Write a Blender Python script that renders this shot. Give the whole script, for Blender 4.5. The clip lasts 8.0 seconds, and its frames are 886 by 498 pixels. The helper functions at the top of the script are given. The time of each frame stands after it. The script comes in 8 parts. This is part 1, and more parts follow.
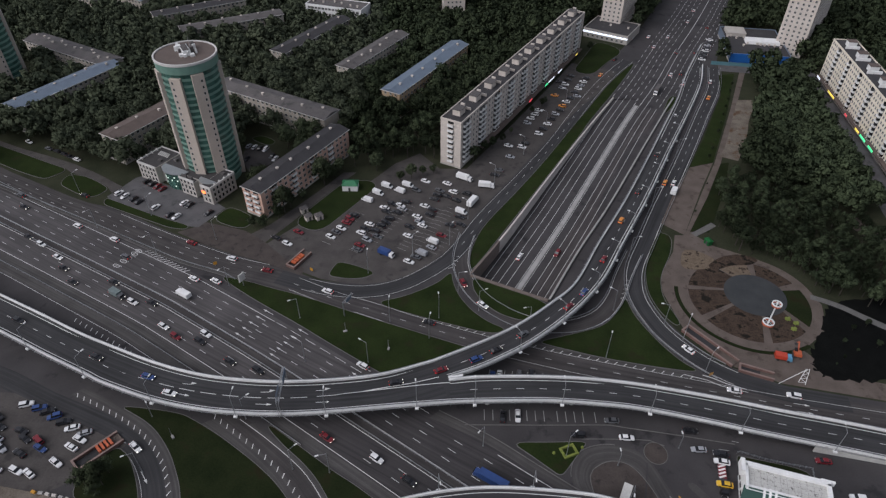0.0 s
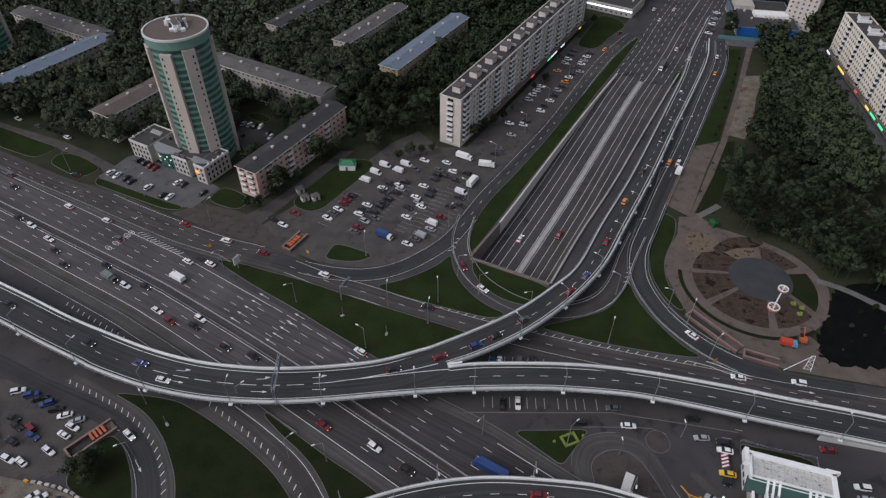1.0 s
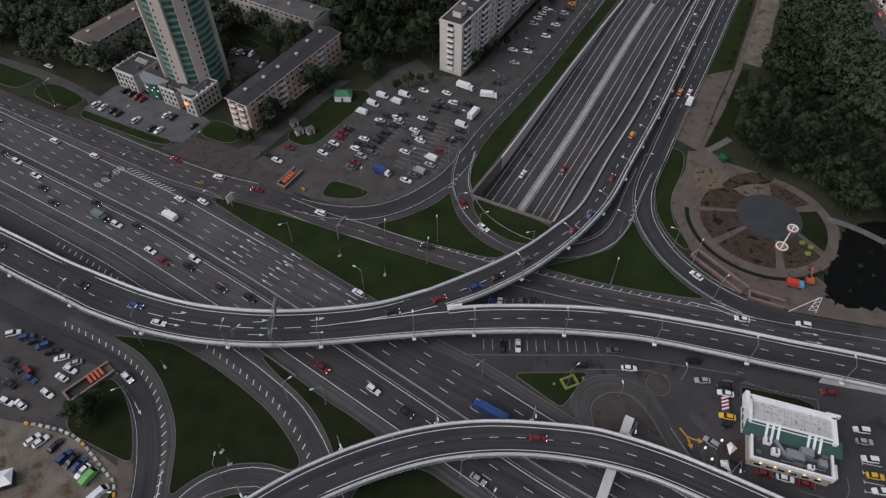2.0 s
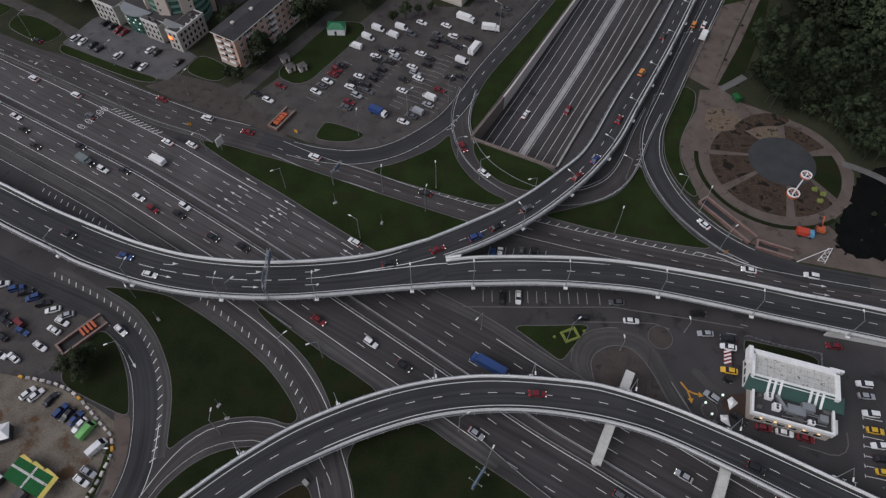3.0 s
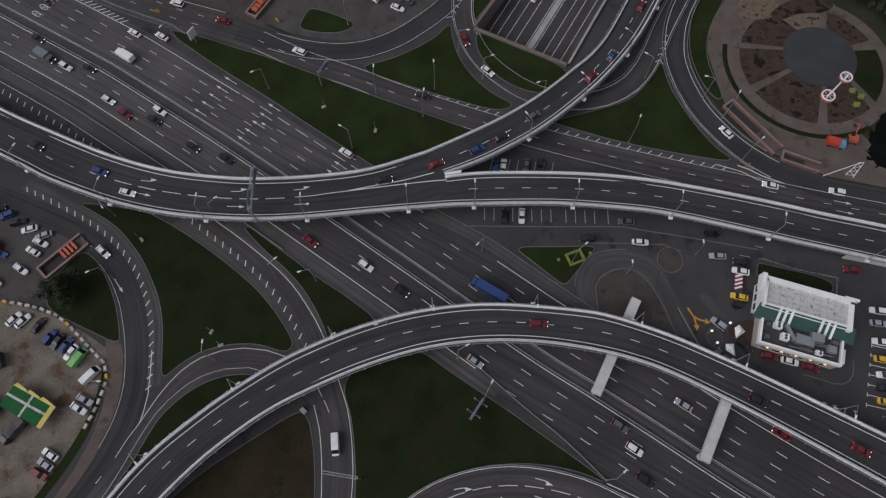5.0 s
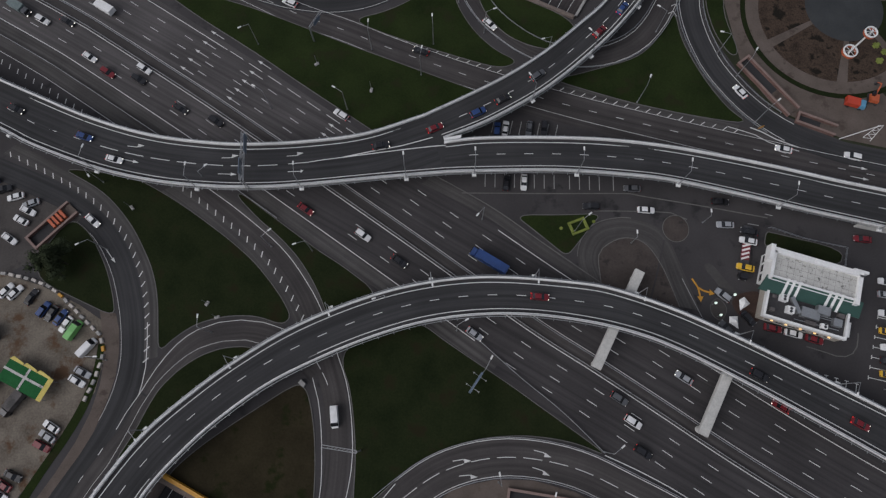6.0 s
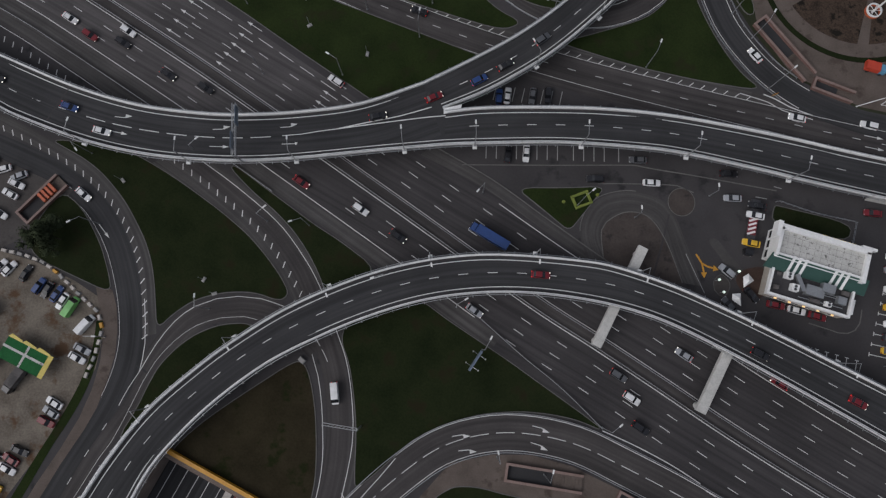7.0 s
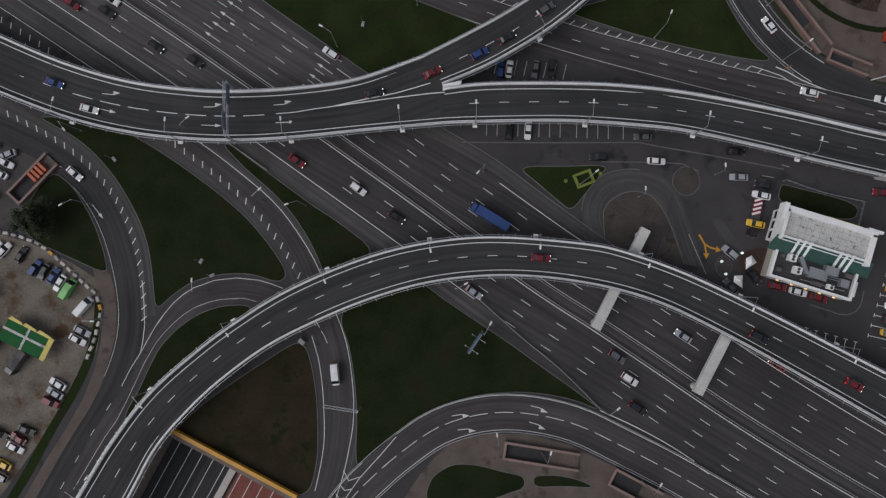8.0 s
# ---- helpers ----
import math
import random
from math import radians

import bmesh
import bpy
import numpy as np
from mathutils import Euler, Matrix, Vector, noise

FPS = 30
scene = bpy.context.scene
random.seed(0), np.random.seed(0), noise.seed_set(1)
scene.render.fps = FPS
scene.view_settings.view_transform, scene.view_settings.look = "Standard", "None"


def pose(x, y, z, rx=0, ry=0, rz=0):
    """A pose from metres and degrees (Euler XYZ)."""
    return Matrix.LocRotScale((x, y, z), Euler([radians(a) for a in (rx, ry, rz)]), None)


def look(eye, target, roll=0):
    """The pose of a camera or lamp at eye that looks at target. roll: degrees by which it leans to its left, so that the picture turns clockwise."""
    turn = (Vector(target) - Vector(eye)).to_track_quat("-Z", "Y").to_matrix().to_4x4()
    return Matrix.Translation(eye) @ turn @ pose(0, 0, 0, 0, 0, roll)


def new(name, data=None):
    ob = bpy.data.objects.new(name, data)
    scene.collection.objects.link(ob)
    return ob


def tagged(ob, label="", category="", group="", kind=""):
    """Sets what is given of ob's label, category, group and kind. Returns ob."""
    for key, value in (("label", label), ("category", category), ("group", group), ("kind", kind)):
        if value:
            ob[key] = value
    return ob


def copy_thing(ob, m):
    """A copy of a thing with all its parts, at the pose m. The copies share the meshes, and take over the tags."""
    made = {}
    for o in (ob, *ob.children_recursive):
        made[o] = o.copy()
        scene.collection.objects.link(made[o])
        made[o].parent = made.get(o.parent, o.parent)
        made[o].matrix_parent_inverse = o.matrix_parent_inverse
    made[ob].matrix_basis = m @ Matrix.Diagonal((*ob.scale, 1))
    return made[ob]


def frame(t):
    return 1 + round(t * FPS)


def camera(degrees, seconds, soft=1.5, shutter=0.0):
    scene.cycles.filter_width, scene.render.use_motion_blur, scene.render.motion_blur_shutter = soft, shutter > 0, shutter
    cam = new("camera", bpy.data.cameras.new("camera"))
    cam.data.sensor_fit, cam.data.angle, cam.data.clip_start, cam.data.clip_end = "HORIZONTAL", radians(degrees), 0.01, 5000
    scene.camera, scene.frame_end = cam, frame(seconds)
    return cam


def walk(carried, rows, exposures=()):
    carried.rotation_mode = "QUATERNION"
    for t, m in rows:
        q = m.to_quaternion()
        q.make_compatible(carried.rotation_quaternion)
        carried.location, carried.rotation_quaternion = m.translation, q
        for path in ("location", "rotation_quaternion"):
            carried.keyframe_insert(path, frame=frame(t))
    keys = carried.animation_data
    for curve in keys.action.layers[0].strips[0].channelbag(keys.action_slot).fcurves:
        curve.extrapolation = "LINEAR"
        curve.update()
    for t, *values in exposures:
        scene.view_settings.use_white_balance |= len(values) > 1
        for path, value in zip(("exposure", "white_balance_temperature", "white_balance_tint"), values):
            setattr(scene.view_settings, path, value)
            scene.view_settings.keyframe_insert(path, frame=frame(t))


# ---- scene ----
# Camera: seconds, place, yaw, pitch, roll
cam = camera(69.7, 8.0, soft=1.3)
PATH = [
    (0.0, -0.041, 0.000, 169.436, 0.461, -40.082, 0.291),
    (0.5, 0.055, 3.057, 169.024, 0.436, -40.630, 0.311),
    (1.0, 0.223, 6.343, 168.489, 0.452, -42.469, 0.349),
    (1.5, 0.488, 10.224, 168.002, 0.527, -45.812, 0.270),
    (3.0, 1.376, 24.054, 166.303, 0.705, -55.789, 0.144),
    (3.5, 1.492, 29.252, 165.873, 0.748, -59.059, 0.153),
    (4.0, 1.538, 34.642, 165.437, 0.785, -62.345, 0.134),
    (4.5, 1.723, 40.168, 164.982, 0.897, -65.623, 0.043),
    (6.0, 2.546, 57.238, 163.204, 1.882, -75.120, -0.936),
    (6.5, 2.783, 63.129, 162.826, 2.558, -78.232, -1.610),
    (7.0, 2.955, 69.105, 162.316, 3.705, -81.305, -2.760),
    (7.5, 3.109, 74.990, 161.788, 5.689, -84.293, -4.762),
    (8.0, 3.198, 80.784, 161.341, 11.031, -87.044, -10.138),
]
walk(cam, [(t, pose(x, y, z, 0, 0, yaw) @ pose(0, 0, 0, 90 + pitch) @ pose(0, 0, 0, 0, 0, roll)) for t, x, y, z, yaw, pitch, roll in PATH],
     exposures=[(0.0, 0.1, 6060, 14.5), (1.5, 0.04, 6040, 14.5), (4.5, -0.2, 6080, 13.5), (8.0, -0.3, 6120, 12.5)])

# ---- light: an overcast evening sky and a faint, wide sun ----
world = bpy.data.worlds.new("overcast_sky")
scene.world = world
world.use_nodes = True
wn, wl = world.node_tree.nodes, world.node_tree.links
sky = wn.new("ShaderNodeTexSky")
sky.sky_type, sky.sun_disc = "NISHITA", False
sky.sun_elevation, sky.sun_rotation = radians(44), radians(243)
sky.air_density, sky.dust_density, sky.ozone_density = 1.2, 4.0, 1.0
veil = wn.new("ShaderNodeHueSaturation")
veil.inputs["Saturation"].default_value = 0.32
wl.new(sky.outputs[0], veil.inputs["Color"])
wl.new(veil.outputs[0], wn["Background"].inputs["Color"])
wn["Background"].inputs["Strength"].default_value = 0.11
sun_data = bpy.data.lights.new("sun", "SUN")
sun_data.energy, sun_data.angle, sun_data.color = 1.0, radians(60), (1.0, 0.95, 0.88)
sun = new("sun", sun_data)
sun.matrix_world = look((-70, -35, 375), (0, 0, 300))


# ---- materials ----
def material(name, dark, light, rough=0.8, grain=0.6, blotch=6.0, bump=0.15, metal=0.0, per_object=0.0, mix=0.5, island=0.0, streak=None, spec=0.5, patch=None, patch_at=0.56):
    """Two colours mixed by a fine and a broad noise, with grain in the relief."""
    m = bpy.data.materials.new(name)
    m.use_nodes = True
    n, l = m.node_tree.nodes, m.node_tree.links
    b = n["Principled BSDF"]
    geo = n.new("ShaderNodeNewGeometry")
    fine, broad = n.new("ShaderNodeTexNoise"), n.new("ShaderNodeTexNoise")
    fine.inputs["Scale"].default_value, fine.inputs["Detail"].default_value = 1.0 / grain, 4.0
    broad.inputs["Scale"].default_value, broad.inputs["Detail"].default_value = 1.0 / blotch, 5.0
    l.new(geo.outputs["Position"], fine.inputs["Vector"])
    l.new(geo.outputs["Position"], broad.inputs["Vector"])
    add = n.new("ShaderNodeMath")
    add.operation = "MULTIPLY_ADD"
    add.inputs[1].default_value = mix
    half = n.new("ShaderNodeMath")
    half.operation = "MULTIPLY"
    half.inputs[1].default_value = 1.0 - mix
    l.new(broad.outputs["Fac"], half.inputs[0])
    l.new(fine.outputs["Fac"], add.inputs[0])
    l.new(half.outputs[0], add.inputs[2])
    spread = n.new("ShaderNodeMapRange")
    spread.inputs["From Min"].default_value, spread.inputs["From Max"].default_value = 0.32, 0.68
    l.new(add.outputs[0], spread.inputs["Value"])
    ramp = n.new("ShaderNodeMix")
    ramp.data_type = "RGBA"
    ramp.inputs["A"].default_value, ramp.inputs["B"].default_value = (*dark, 1), (*light, 1)
    l.new(spread.outputs[0], ramp.inputs["Factor"])
    colour = ramp.outputs["Result"]
    if patch is not None:
        spot, edge, over = n.new("ShaderNodeTexNoise"), n.new("ShaderNodeMapRange"), n.new("ShaderNodeMix")
        spot.inputs["Scale"].default_value, spot.inputs["Detail"].default_value = 1.0 / patch[1], 6.0
        spot.inputs["Roughness"].default_value = 0.62
        l.new(geo.outputs["Position"], spot.inputs["Vector"])
        edge.inputs["From Min"].default_value, edge.inputs["From Max"].default_value = patch_at, patch_at + 0.09
        l.new(spot.outputs["Fac"], edge.inputs["Value"])
        over.data_type = "RGBA"
        over.inputs["B"].default_value = (*patch[0], 1)
        l.new(colour, over.inputs["A"])
        l.new(edge.outputs[0], over.inputs["Factor"])
        colour = over.outputs["Result"]
    if streak is not None:
        turn, tracks, worn, shade = n.new("ShaderNodeMapping"), n.new("ShaderNodeTexNoise"), n.new("ShaderNodeMapRange"), n.new("ShaderNodeHueSaturation")
        turn.vector_type = "TEXTURE"
        turn.inputs["Scale"].default_value = (60.0, 1.0, 1.0)
        tracks.inputs["Scale"].default_value, tracks.inputs["Detail"].default_value = 1.0, 3.0
        if streak == "lane":
            l.new(n.new("ShaderNodeUVMap").outputs[0], turn.inputs["Vector"])
        else:
            turn.inputs["Rotation"].default_value = (0, 0, radians(streak))
            l.new(geo.outputs["Position"], turn.inputs["Vector"])
        l.new(turn.outputs[0], tracks.inputs["Vector"])
        worn.inputs["From Min"].default_value, worn.inputs["From Max"].default_value = 0.34, 0.66
        worn.inputs["To Min"].default_value, worn.inputs["To Max"].default_value = 0.70, 1.26
        l.new(tracks.outputs["Fac"], worn.inputs["Value"])
        l.new(worn.outputs[0], shade.inputs["Value"])
        l.new(colour, shade.inputs["Color"])
        colour = shade.outputs[0]
    if per_object or island:
        info = n.new("ShaderNodeObjectInfo")
        value = n.new("ShaderNodeHueSaturation")
        span = n.new("ShaderNodeMapRange")
        k = per_object or island
        span.inputs["To Min"].default_value, span.inputs["To Max"].default_value = 1 - k, 1 + k
        l.new(geo.outputs["Random Per Island"] if island else info.outputs["Random"], span.inputs["Value"])
        l.new(span.outputs[0], value.inputs["Value"])
        l.new(colour, value.inputs["Color"])
        colour = value.outputs[0]
    l.new(colour, b.inputs["Base Color"])
    b.inputs["Roughness"].default_value, b.inputs["Metallic"].default_value = rough, metal
    b.inputs["Specular IOR Level"].default_value = spec
    if bump:
        bn = n.new("ShaderNodeBump")
        bn.inputs["Strength"].default_value, bn.inputs["Distance"].default_value = bump, 0.05
        l.new(fine.outputs["Fac"], bn.inputs["Height"])
        l.new(bn.outputs[0], b.inputs["Normal"])
    return m


def glow(name, colour, strength):
    m = bpy.data.materials.new(name)
    m.use_nodes = True
    b = m.node_tree.nodes["Principled BSDF"]
    b.inputs["Base Color"].default_value = (*colour, 1)
    b.inputs["Emission Color"].default_value = (*colour, 1)
    b.inputs["Emission Strength"].default_value = strength
    return m


ASPHALT = material("asphalt", (0.0365, 0.0342, 0.0352), (0.0596, 0.0558, 0.0573), 0.85, 0.5, 14.0, 0.25, mix=0.25, spec=0.2, patch=((0.0245, 0.0236, 0.0248), 9.0), patch_at=0.58)
HIGHWAY = material("highway_asphalt", (0.0480, 0.0440, 0.0444), (0.0768, 0.0704, 0.0706), 0.7, 0.5, 16.0, 0.25, mix=0.25, streak=-29.7, spec=0.32)
HIGHWAY_DARK = material("dark_highway_asphalt", (0.0314, 0.0288, 0.0297), (0.0495, 0.0457, 0.0468), 0.75, 0.5, 16.0, 0.25, mix=0.25, streak=-29.7, spec=0.25)
ASPHALT_NEW = material("asphalt_dark", (0.029, 0.0288, 0.0302), (0.0425, 0.0422, 0.0440), 0.88, 0.5, 12.0, 0.2, mix=0.25, streak="lane", spec=0.25)
ASPHALT_OLD = material("asphalt_pale", (0.0497, 0.0470, 0.0459), (0.0778, 0.0734, 0.0718), 0.92, 0.5, 9.0, 0.2, mix=0.3, streak="lane", spec=0.25)
ASPHALT_WARM = material("asphalt_brownish", (0.0394, 0.0357, 0.0354), (0.0626, 0.0571, 0.0559), 0.85, 0.5, 10.0, 0.2, mix=0.3, streak="lane", spec=0.25)
YARD = material("brownish_yard_asphalt", (0.044, 0.0365, 0.0335), (0.074, 0.062, 0.056), 0.92, 0.5, 4.0, 0.25, mix=0.35, spec=0.2, patch=((0.034, 0.030, 0.029), 3.0))
LOT = material("worn_lot_asphalt", (0.047, 0.0425, 0.0405), (0.081, 0.0735, 0.0695), 0.92, 0.6, 7.0, 0.25, mix=0.35, spec=0.2, patch=((0.040, 0.037, 0.036), 6.0))
PAVED = material("pale_grey_block_paving", (0.070, 0.068, 0.070), (0.112, 0.109, 0.112), 0.9, 0.5, 6.0, 0.2, mix=0.35, spec=0.2, patch=((0.058, 0.056, 0.058), 5.0))
PAVING = material("paving_slabs", (0.078, 0.062, 0.053), (0.128, 0.105, 0.091), 0.92, 0.4, 6.0, 0.2, mix=0.3, spec=0.2, patch=((0.066, 0.050, 0.042), 5.0))
GRASS = material("mown_grass", (0.0115, 0.0180, 0.0066), (0.025, 0.0355, 0.0120), 1.0, 0.5, 9.0, 0.6, mix=0.4, spec=0.03, patch=((0.021, 0.023, 0.011), 7.0))
GRASS_DARK = material("dark_field_grass", (0.0090, 0.0132, 0.0058), (0.021, 0.0265, 0.0115), 1.0, 0.5, 8.0, 0.6, mix=0.4, spec=0.03, patch=((0.019, 0.0175, 0.0095), 8.0))
GRASS_DRY = material("dry_grass", (0.019, 0.016, 0.010), (0.036, 0.030, 0.018), 1.0, 0.5, 7.0, 0.6, mix=0.4, spec=0.03, patch=((0.014, 0.017, 0.007), 6.0))
SOIL = material("woodland_floor", (0.020, 0.024, 0.014), (0.044, 0.046, 0.029), 1.0, 0.7, 12.0, 0.6, mix=0.35, spec=0.05)
EARTH = material("bare_earth", (0.085, 0.072, 0.059), (0.195, 0.170, 0.140), 0.98, 0.5, 5.0, 0.6, mix=0.4, spec=0.1, patch=((0.090, 0.055, 0.034), 6.5), patch_at=0.55)
MUD = material("dug_earth", (0.018, 0.014, 0.0115), (0.092, 0.064, 0.047), 0.98, 0.4, 4.0, 0.9, mix=0.4, spec=0.1, patch=((0.014, 0.012, 0.010), 4.0), patch_at=0.52)
KERB = material("kerb_concrete", (0.085, 0.082, 0.078), (0.150, 0.146, 0.140), 0.92, 0.3, 3.0, 0.2, spec=0.2)
CONCRETE = material("barrier_concrete", (0.58, 0.58, 0.57), (0.77, 0.77, 0.76), 0.8, 0.4, 5.0, 0.15, patch=((0.47, 0.465, 0.45), 2.5), patch_at=0.6)
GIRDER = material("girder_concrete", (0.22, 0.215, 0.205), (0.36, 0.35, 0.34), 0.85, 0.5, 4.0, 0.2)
BEAM = material("pier_concrete", (0.36, 0.355, 0.335), (0.54, 0.53, 0.505), 0.85, 0.4, 3.0, 0.25)
SAND = material("dug_sand", (0.085, 0.064, 0.046), (0.190, 0.150, 0.110), 0.98, 0.5, 3.0, 0.8, mix=0.4, spec=0.1, patch=((0.035, 0.026, 0.020), 3.0), patch_at=0.53)
PORTAL = material("brown_portal_stone", (0.105, 0.082, 0.070), (0.180, 0.148, 0.130), 0.9, 0.4, 3.0, 0.2)
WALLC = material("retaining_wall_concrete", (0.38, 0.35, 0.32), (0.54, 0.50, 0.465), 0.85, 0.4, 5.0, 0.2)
PAINT = material("road_paint", (0.45, 0.45, 0.44), (0.70, 0.70, 0.69), 0.7, 0.25, 3.0, 0.0, mix=0.6)
PAINT_WORN = material("worn_road_paint", (0.20, 0.20, 0.20), (0.36, 0.36, 0.35), 0.8, 0.25, 3.0, 0.0, mix=0.6)
STEEL = material("galvanised_steel", (0.30, 0.31, 0.32), (0.42, 0.43, 0.44), 0.45, 0.3, 2.0, 0.05, metal=0.7)
DARK_STEEL = material("dark_steel", (0.05, 0.05, 0.055), (0.10, 0.10, 0.105), 0.5, 0.3, 2.0, 0.05, metal=0.5)
BRICK = material("brown_brick_cladding", (0.10, 0.055, 0.045), (0.17, 0.10, 0.085), 0.85, 0.3, 3.0, 0.3)
YELLOW = material("yellow_paint", (0.42, 0.20, 0.015), (0.55, 0.28, 0.025), 0.5, 0.3, 3.0, 0.05)
ORANGE = material("orange_plastic", (0.36, 0.075, 0.028), (0.46, 0.11, 0.042), 0.5, 0.3, 2.0, 0.05)
BLACK_GROUND = material("black_flat_ground", (0.003, 0.0033, 0.0033), (0.008, 0.0085, 0.008), 0.98, 0.6, 4.0, 0.4, spec=0.04)
POND = material("plaza_asphalt_disc", (0.030, 0.033, 0.035), (0.046, 0.049, 0.051), 0.85, 0.5, 5.0, 0.1, mix=0.3, spec=0.25)
RED_ROAD = material("red_road_surface", (0.14, 0.04, 0.03), (0.20, 0.06, 0.045), 0.85, 0.5, 4.0, 0.2)


# ---- small building helpers ----
def mesh_of(name, verts, faces, mat, smooth=False):
    me = bpy.data.meshes.new(name)
    me.from_pydata([tuple(v) for v in verts], [], [tuple(f) for f in faces])
    for one in (mat if isinstance(mat, (list, tuple)) else [mat]):
        me.materials.append(one)
    if smooth:
        me.polygons.foreach_set("use_smooth", [True] * len(me.polygons))
    me.update()
    return me


def solid(name, verts, faces, mat, parent=None, label="", smooth=False, at=None):
    ob = new(name, mesh_of(name, verts, faces, mat, smooth))
    if parent is not None:
        ob.parent = parent
    if label:
        ob["label"] = label
    if at is not None:
        ob.matrix_basis = at
    return ob


def setting(ob, label, category):
    return tagged(ob, label, category, kind="structure")


def thing(name, label, category, at, group=""):
    """An Empty at the base of a thing."""
    ob = new(name)
    ob.empty_display_size = 0.3
    ob.matrix_basis = at
    return tagged(ob, label, category, group)


def box(x0, y0, z0, x1, y1, z1, inset=0.0):
    """A box; inset pulls the top face in for a worn or tapered look."""
    i = inset
    v = [(x0, y0, z0), (x1, y0, z0), (x1, y1, z0), (x0, y1, z0), (x0 + i, y0 + i, z1), (x1 - i, y0 + i, z1), (x1 - i, y1 - i, z1), (x0 + i, y1 - i, z1)]
    f = [(0, 3, 2, 1), (4, 5, 6, 7), (0, 1, 5, 4), (1, 2, 6, 5), (2, 3, 7, 6), (3, 0, 4, 7)]
    return v, f


def join(*pieces):
    verts, faces = [], []
    for v, f in pieces:
        k = len(verts)
        verts += list(v)
        faces += [tuple(i + k for i in q) for q in f]
    return verts, faces


def moved(piece, m):
    return [tuple(m @ Vector(p)) for p in piece[0]], piece[1]


def tube(a, b, r0, r1=None, n=8, caps=True):
    """A round bar from a to b."""
    a, b = Vector(a), Vector(b)
    r1 = r0 if r1 is None else r1
    q = (b - a).to_track_quat("Z", "Y").to_matrix()
    v = []
    for p, r in ((a, r0), (b, r1)):
        v += [tuple(p + q @ Vector((r * math.cos(2 * math.pi * k / n), r * math.sin(2 * math.pi * k / n), 0))) for k in range(n)]
    f = [(k, (k + 1) % n, n + (k + 1) % n, n + k) for k in range(n)]
    if caps:
        f += [tuple(range(n - 1, -1, -1)), tuple(range(n, 2 * n))]
    return v, f


def spline(points, step=3.0):
    """A smooth line through control points (2 or 3 coordinates), as an array of x, y, z."""
    p = np.array([(*q, 0.0)[:3] for q in points], float)
    p = np.vstack([2 * p[0] - p[1], p, 2 * p[-1] - p[-2]])
    out = []
    for i in range(1, len(p) - 2):
        a, b, c, d = p[i - 1:i + 3]
        k = max(1, int(np.linalg.norm(c - b) / step))
        for s in np.arange(k) / k:
            out.append(0.5 * (2 * b + (c - a) * s + (2 * a - 5 * b + 4 * c - d) * s * s + (3 * b - a - 3 * c + d) * s ** 3))
    out.append(p[-2])
    return np.array(out)


def even(line, n):
    """The same line in n points at even lengths."""
    d = np.r_[0, np.cumsum(np.linalg.norm(np.diff(line, axis=0), axis=1))]
    s = np.linspace(0, d[-1], n)
    return np.stack([np.interp(s, d, line[:, k]) for k in range(3)], 1)


def beside(line, off):
    """The line moved sideways: plus is to its left."""
    t = np.gradient(line[:, :2], axis=0)
    t /= np.linalg.norm(t, axis=1)[:, None] + 1e-9
    o = line.copy()
    o[:, 0] -= off * t[:, 1]
    o[:, 1] += off * t[:, 0]
    return o


def ribbon(left, right, lift=0.0):
    n = len(left)
    v = [(*p[:2], p[2] + lift) for p in left] + [(*p[:2], p[2] + lift) for p in right]
    return v, [(n + k, n + k + 1, k + 1, k) for k in range(n - 1)]


def worn_lanes(ob):
    """Lengths along and across a ribbon, for wheel tracks that follow the road."""
    me = ob.data
    n = len(me.vertices) // 2
    co = np.empty(6 * n)
    me.vertices.foreach_get("co", co)
    co = co.reshape(-1, 3)
    d = np.r_[0, np.cumsum(np.linalg.norm(np.diff(co[:n], axis=0), axis=1))]
    w = np.linalg.norm(co[:n] - co[n:], axis=1)
    uv = np.stack([np.r_[d, d], np.r_[w * 0, w]], 1)
    k = np.empty(len(me.loops), dtype=np.int32)
    me.loops.foreach_get("vertex_index", k)
    me.uv_layers.new(name="lane").data.foreach_set("uv", uv[k].reshape(-1).astype(np.float32))
    return ob


def bar(line, half, z0, z1):
    """A long bar of rectangular section that follows a line."""
    a, b, n = beside(line, half), beside(line, -half), len(line)
    v = [(*p[:2], p[2] + z0) for p in a] + [(*p[:2], p[2] + z1) for p in a] + [(*p[:2], p[2] + z1) for p in b] + [(*p[:2], p[2] + z0) for p in b]
    f = []
    for k in range(n - 1):
        for r in range(4):
            s = (r + 1) % 4
            f.append((r * n + k, r * n + k + 1, s * n + k + 1, s * n + k))
    return v, f + [(0, n, 2 * n, 3 * n), (n - 1, 4 * n - 1, 3 * n - 1, 2 * n - 1)]


def inside(x, y, poly):
    hit, j = False, len(poly) - 1
    for i in range(len(poly)):
        (xi, yi), (xj, yj) = poly[i][:2], poly[j][:2]
        if (yi > y) != (yj > y) and x < (xj - xi) * (y - yi) / (yj - yi) + xi:
            hit = not hit
        j = i
    return hit


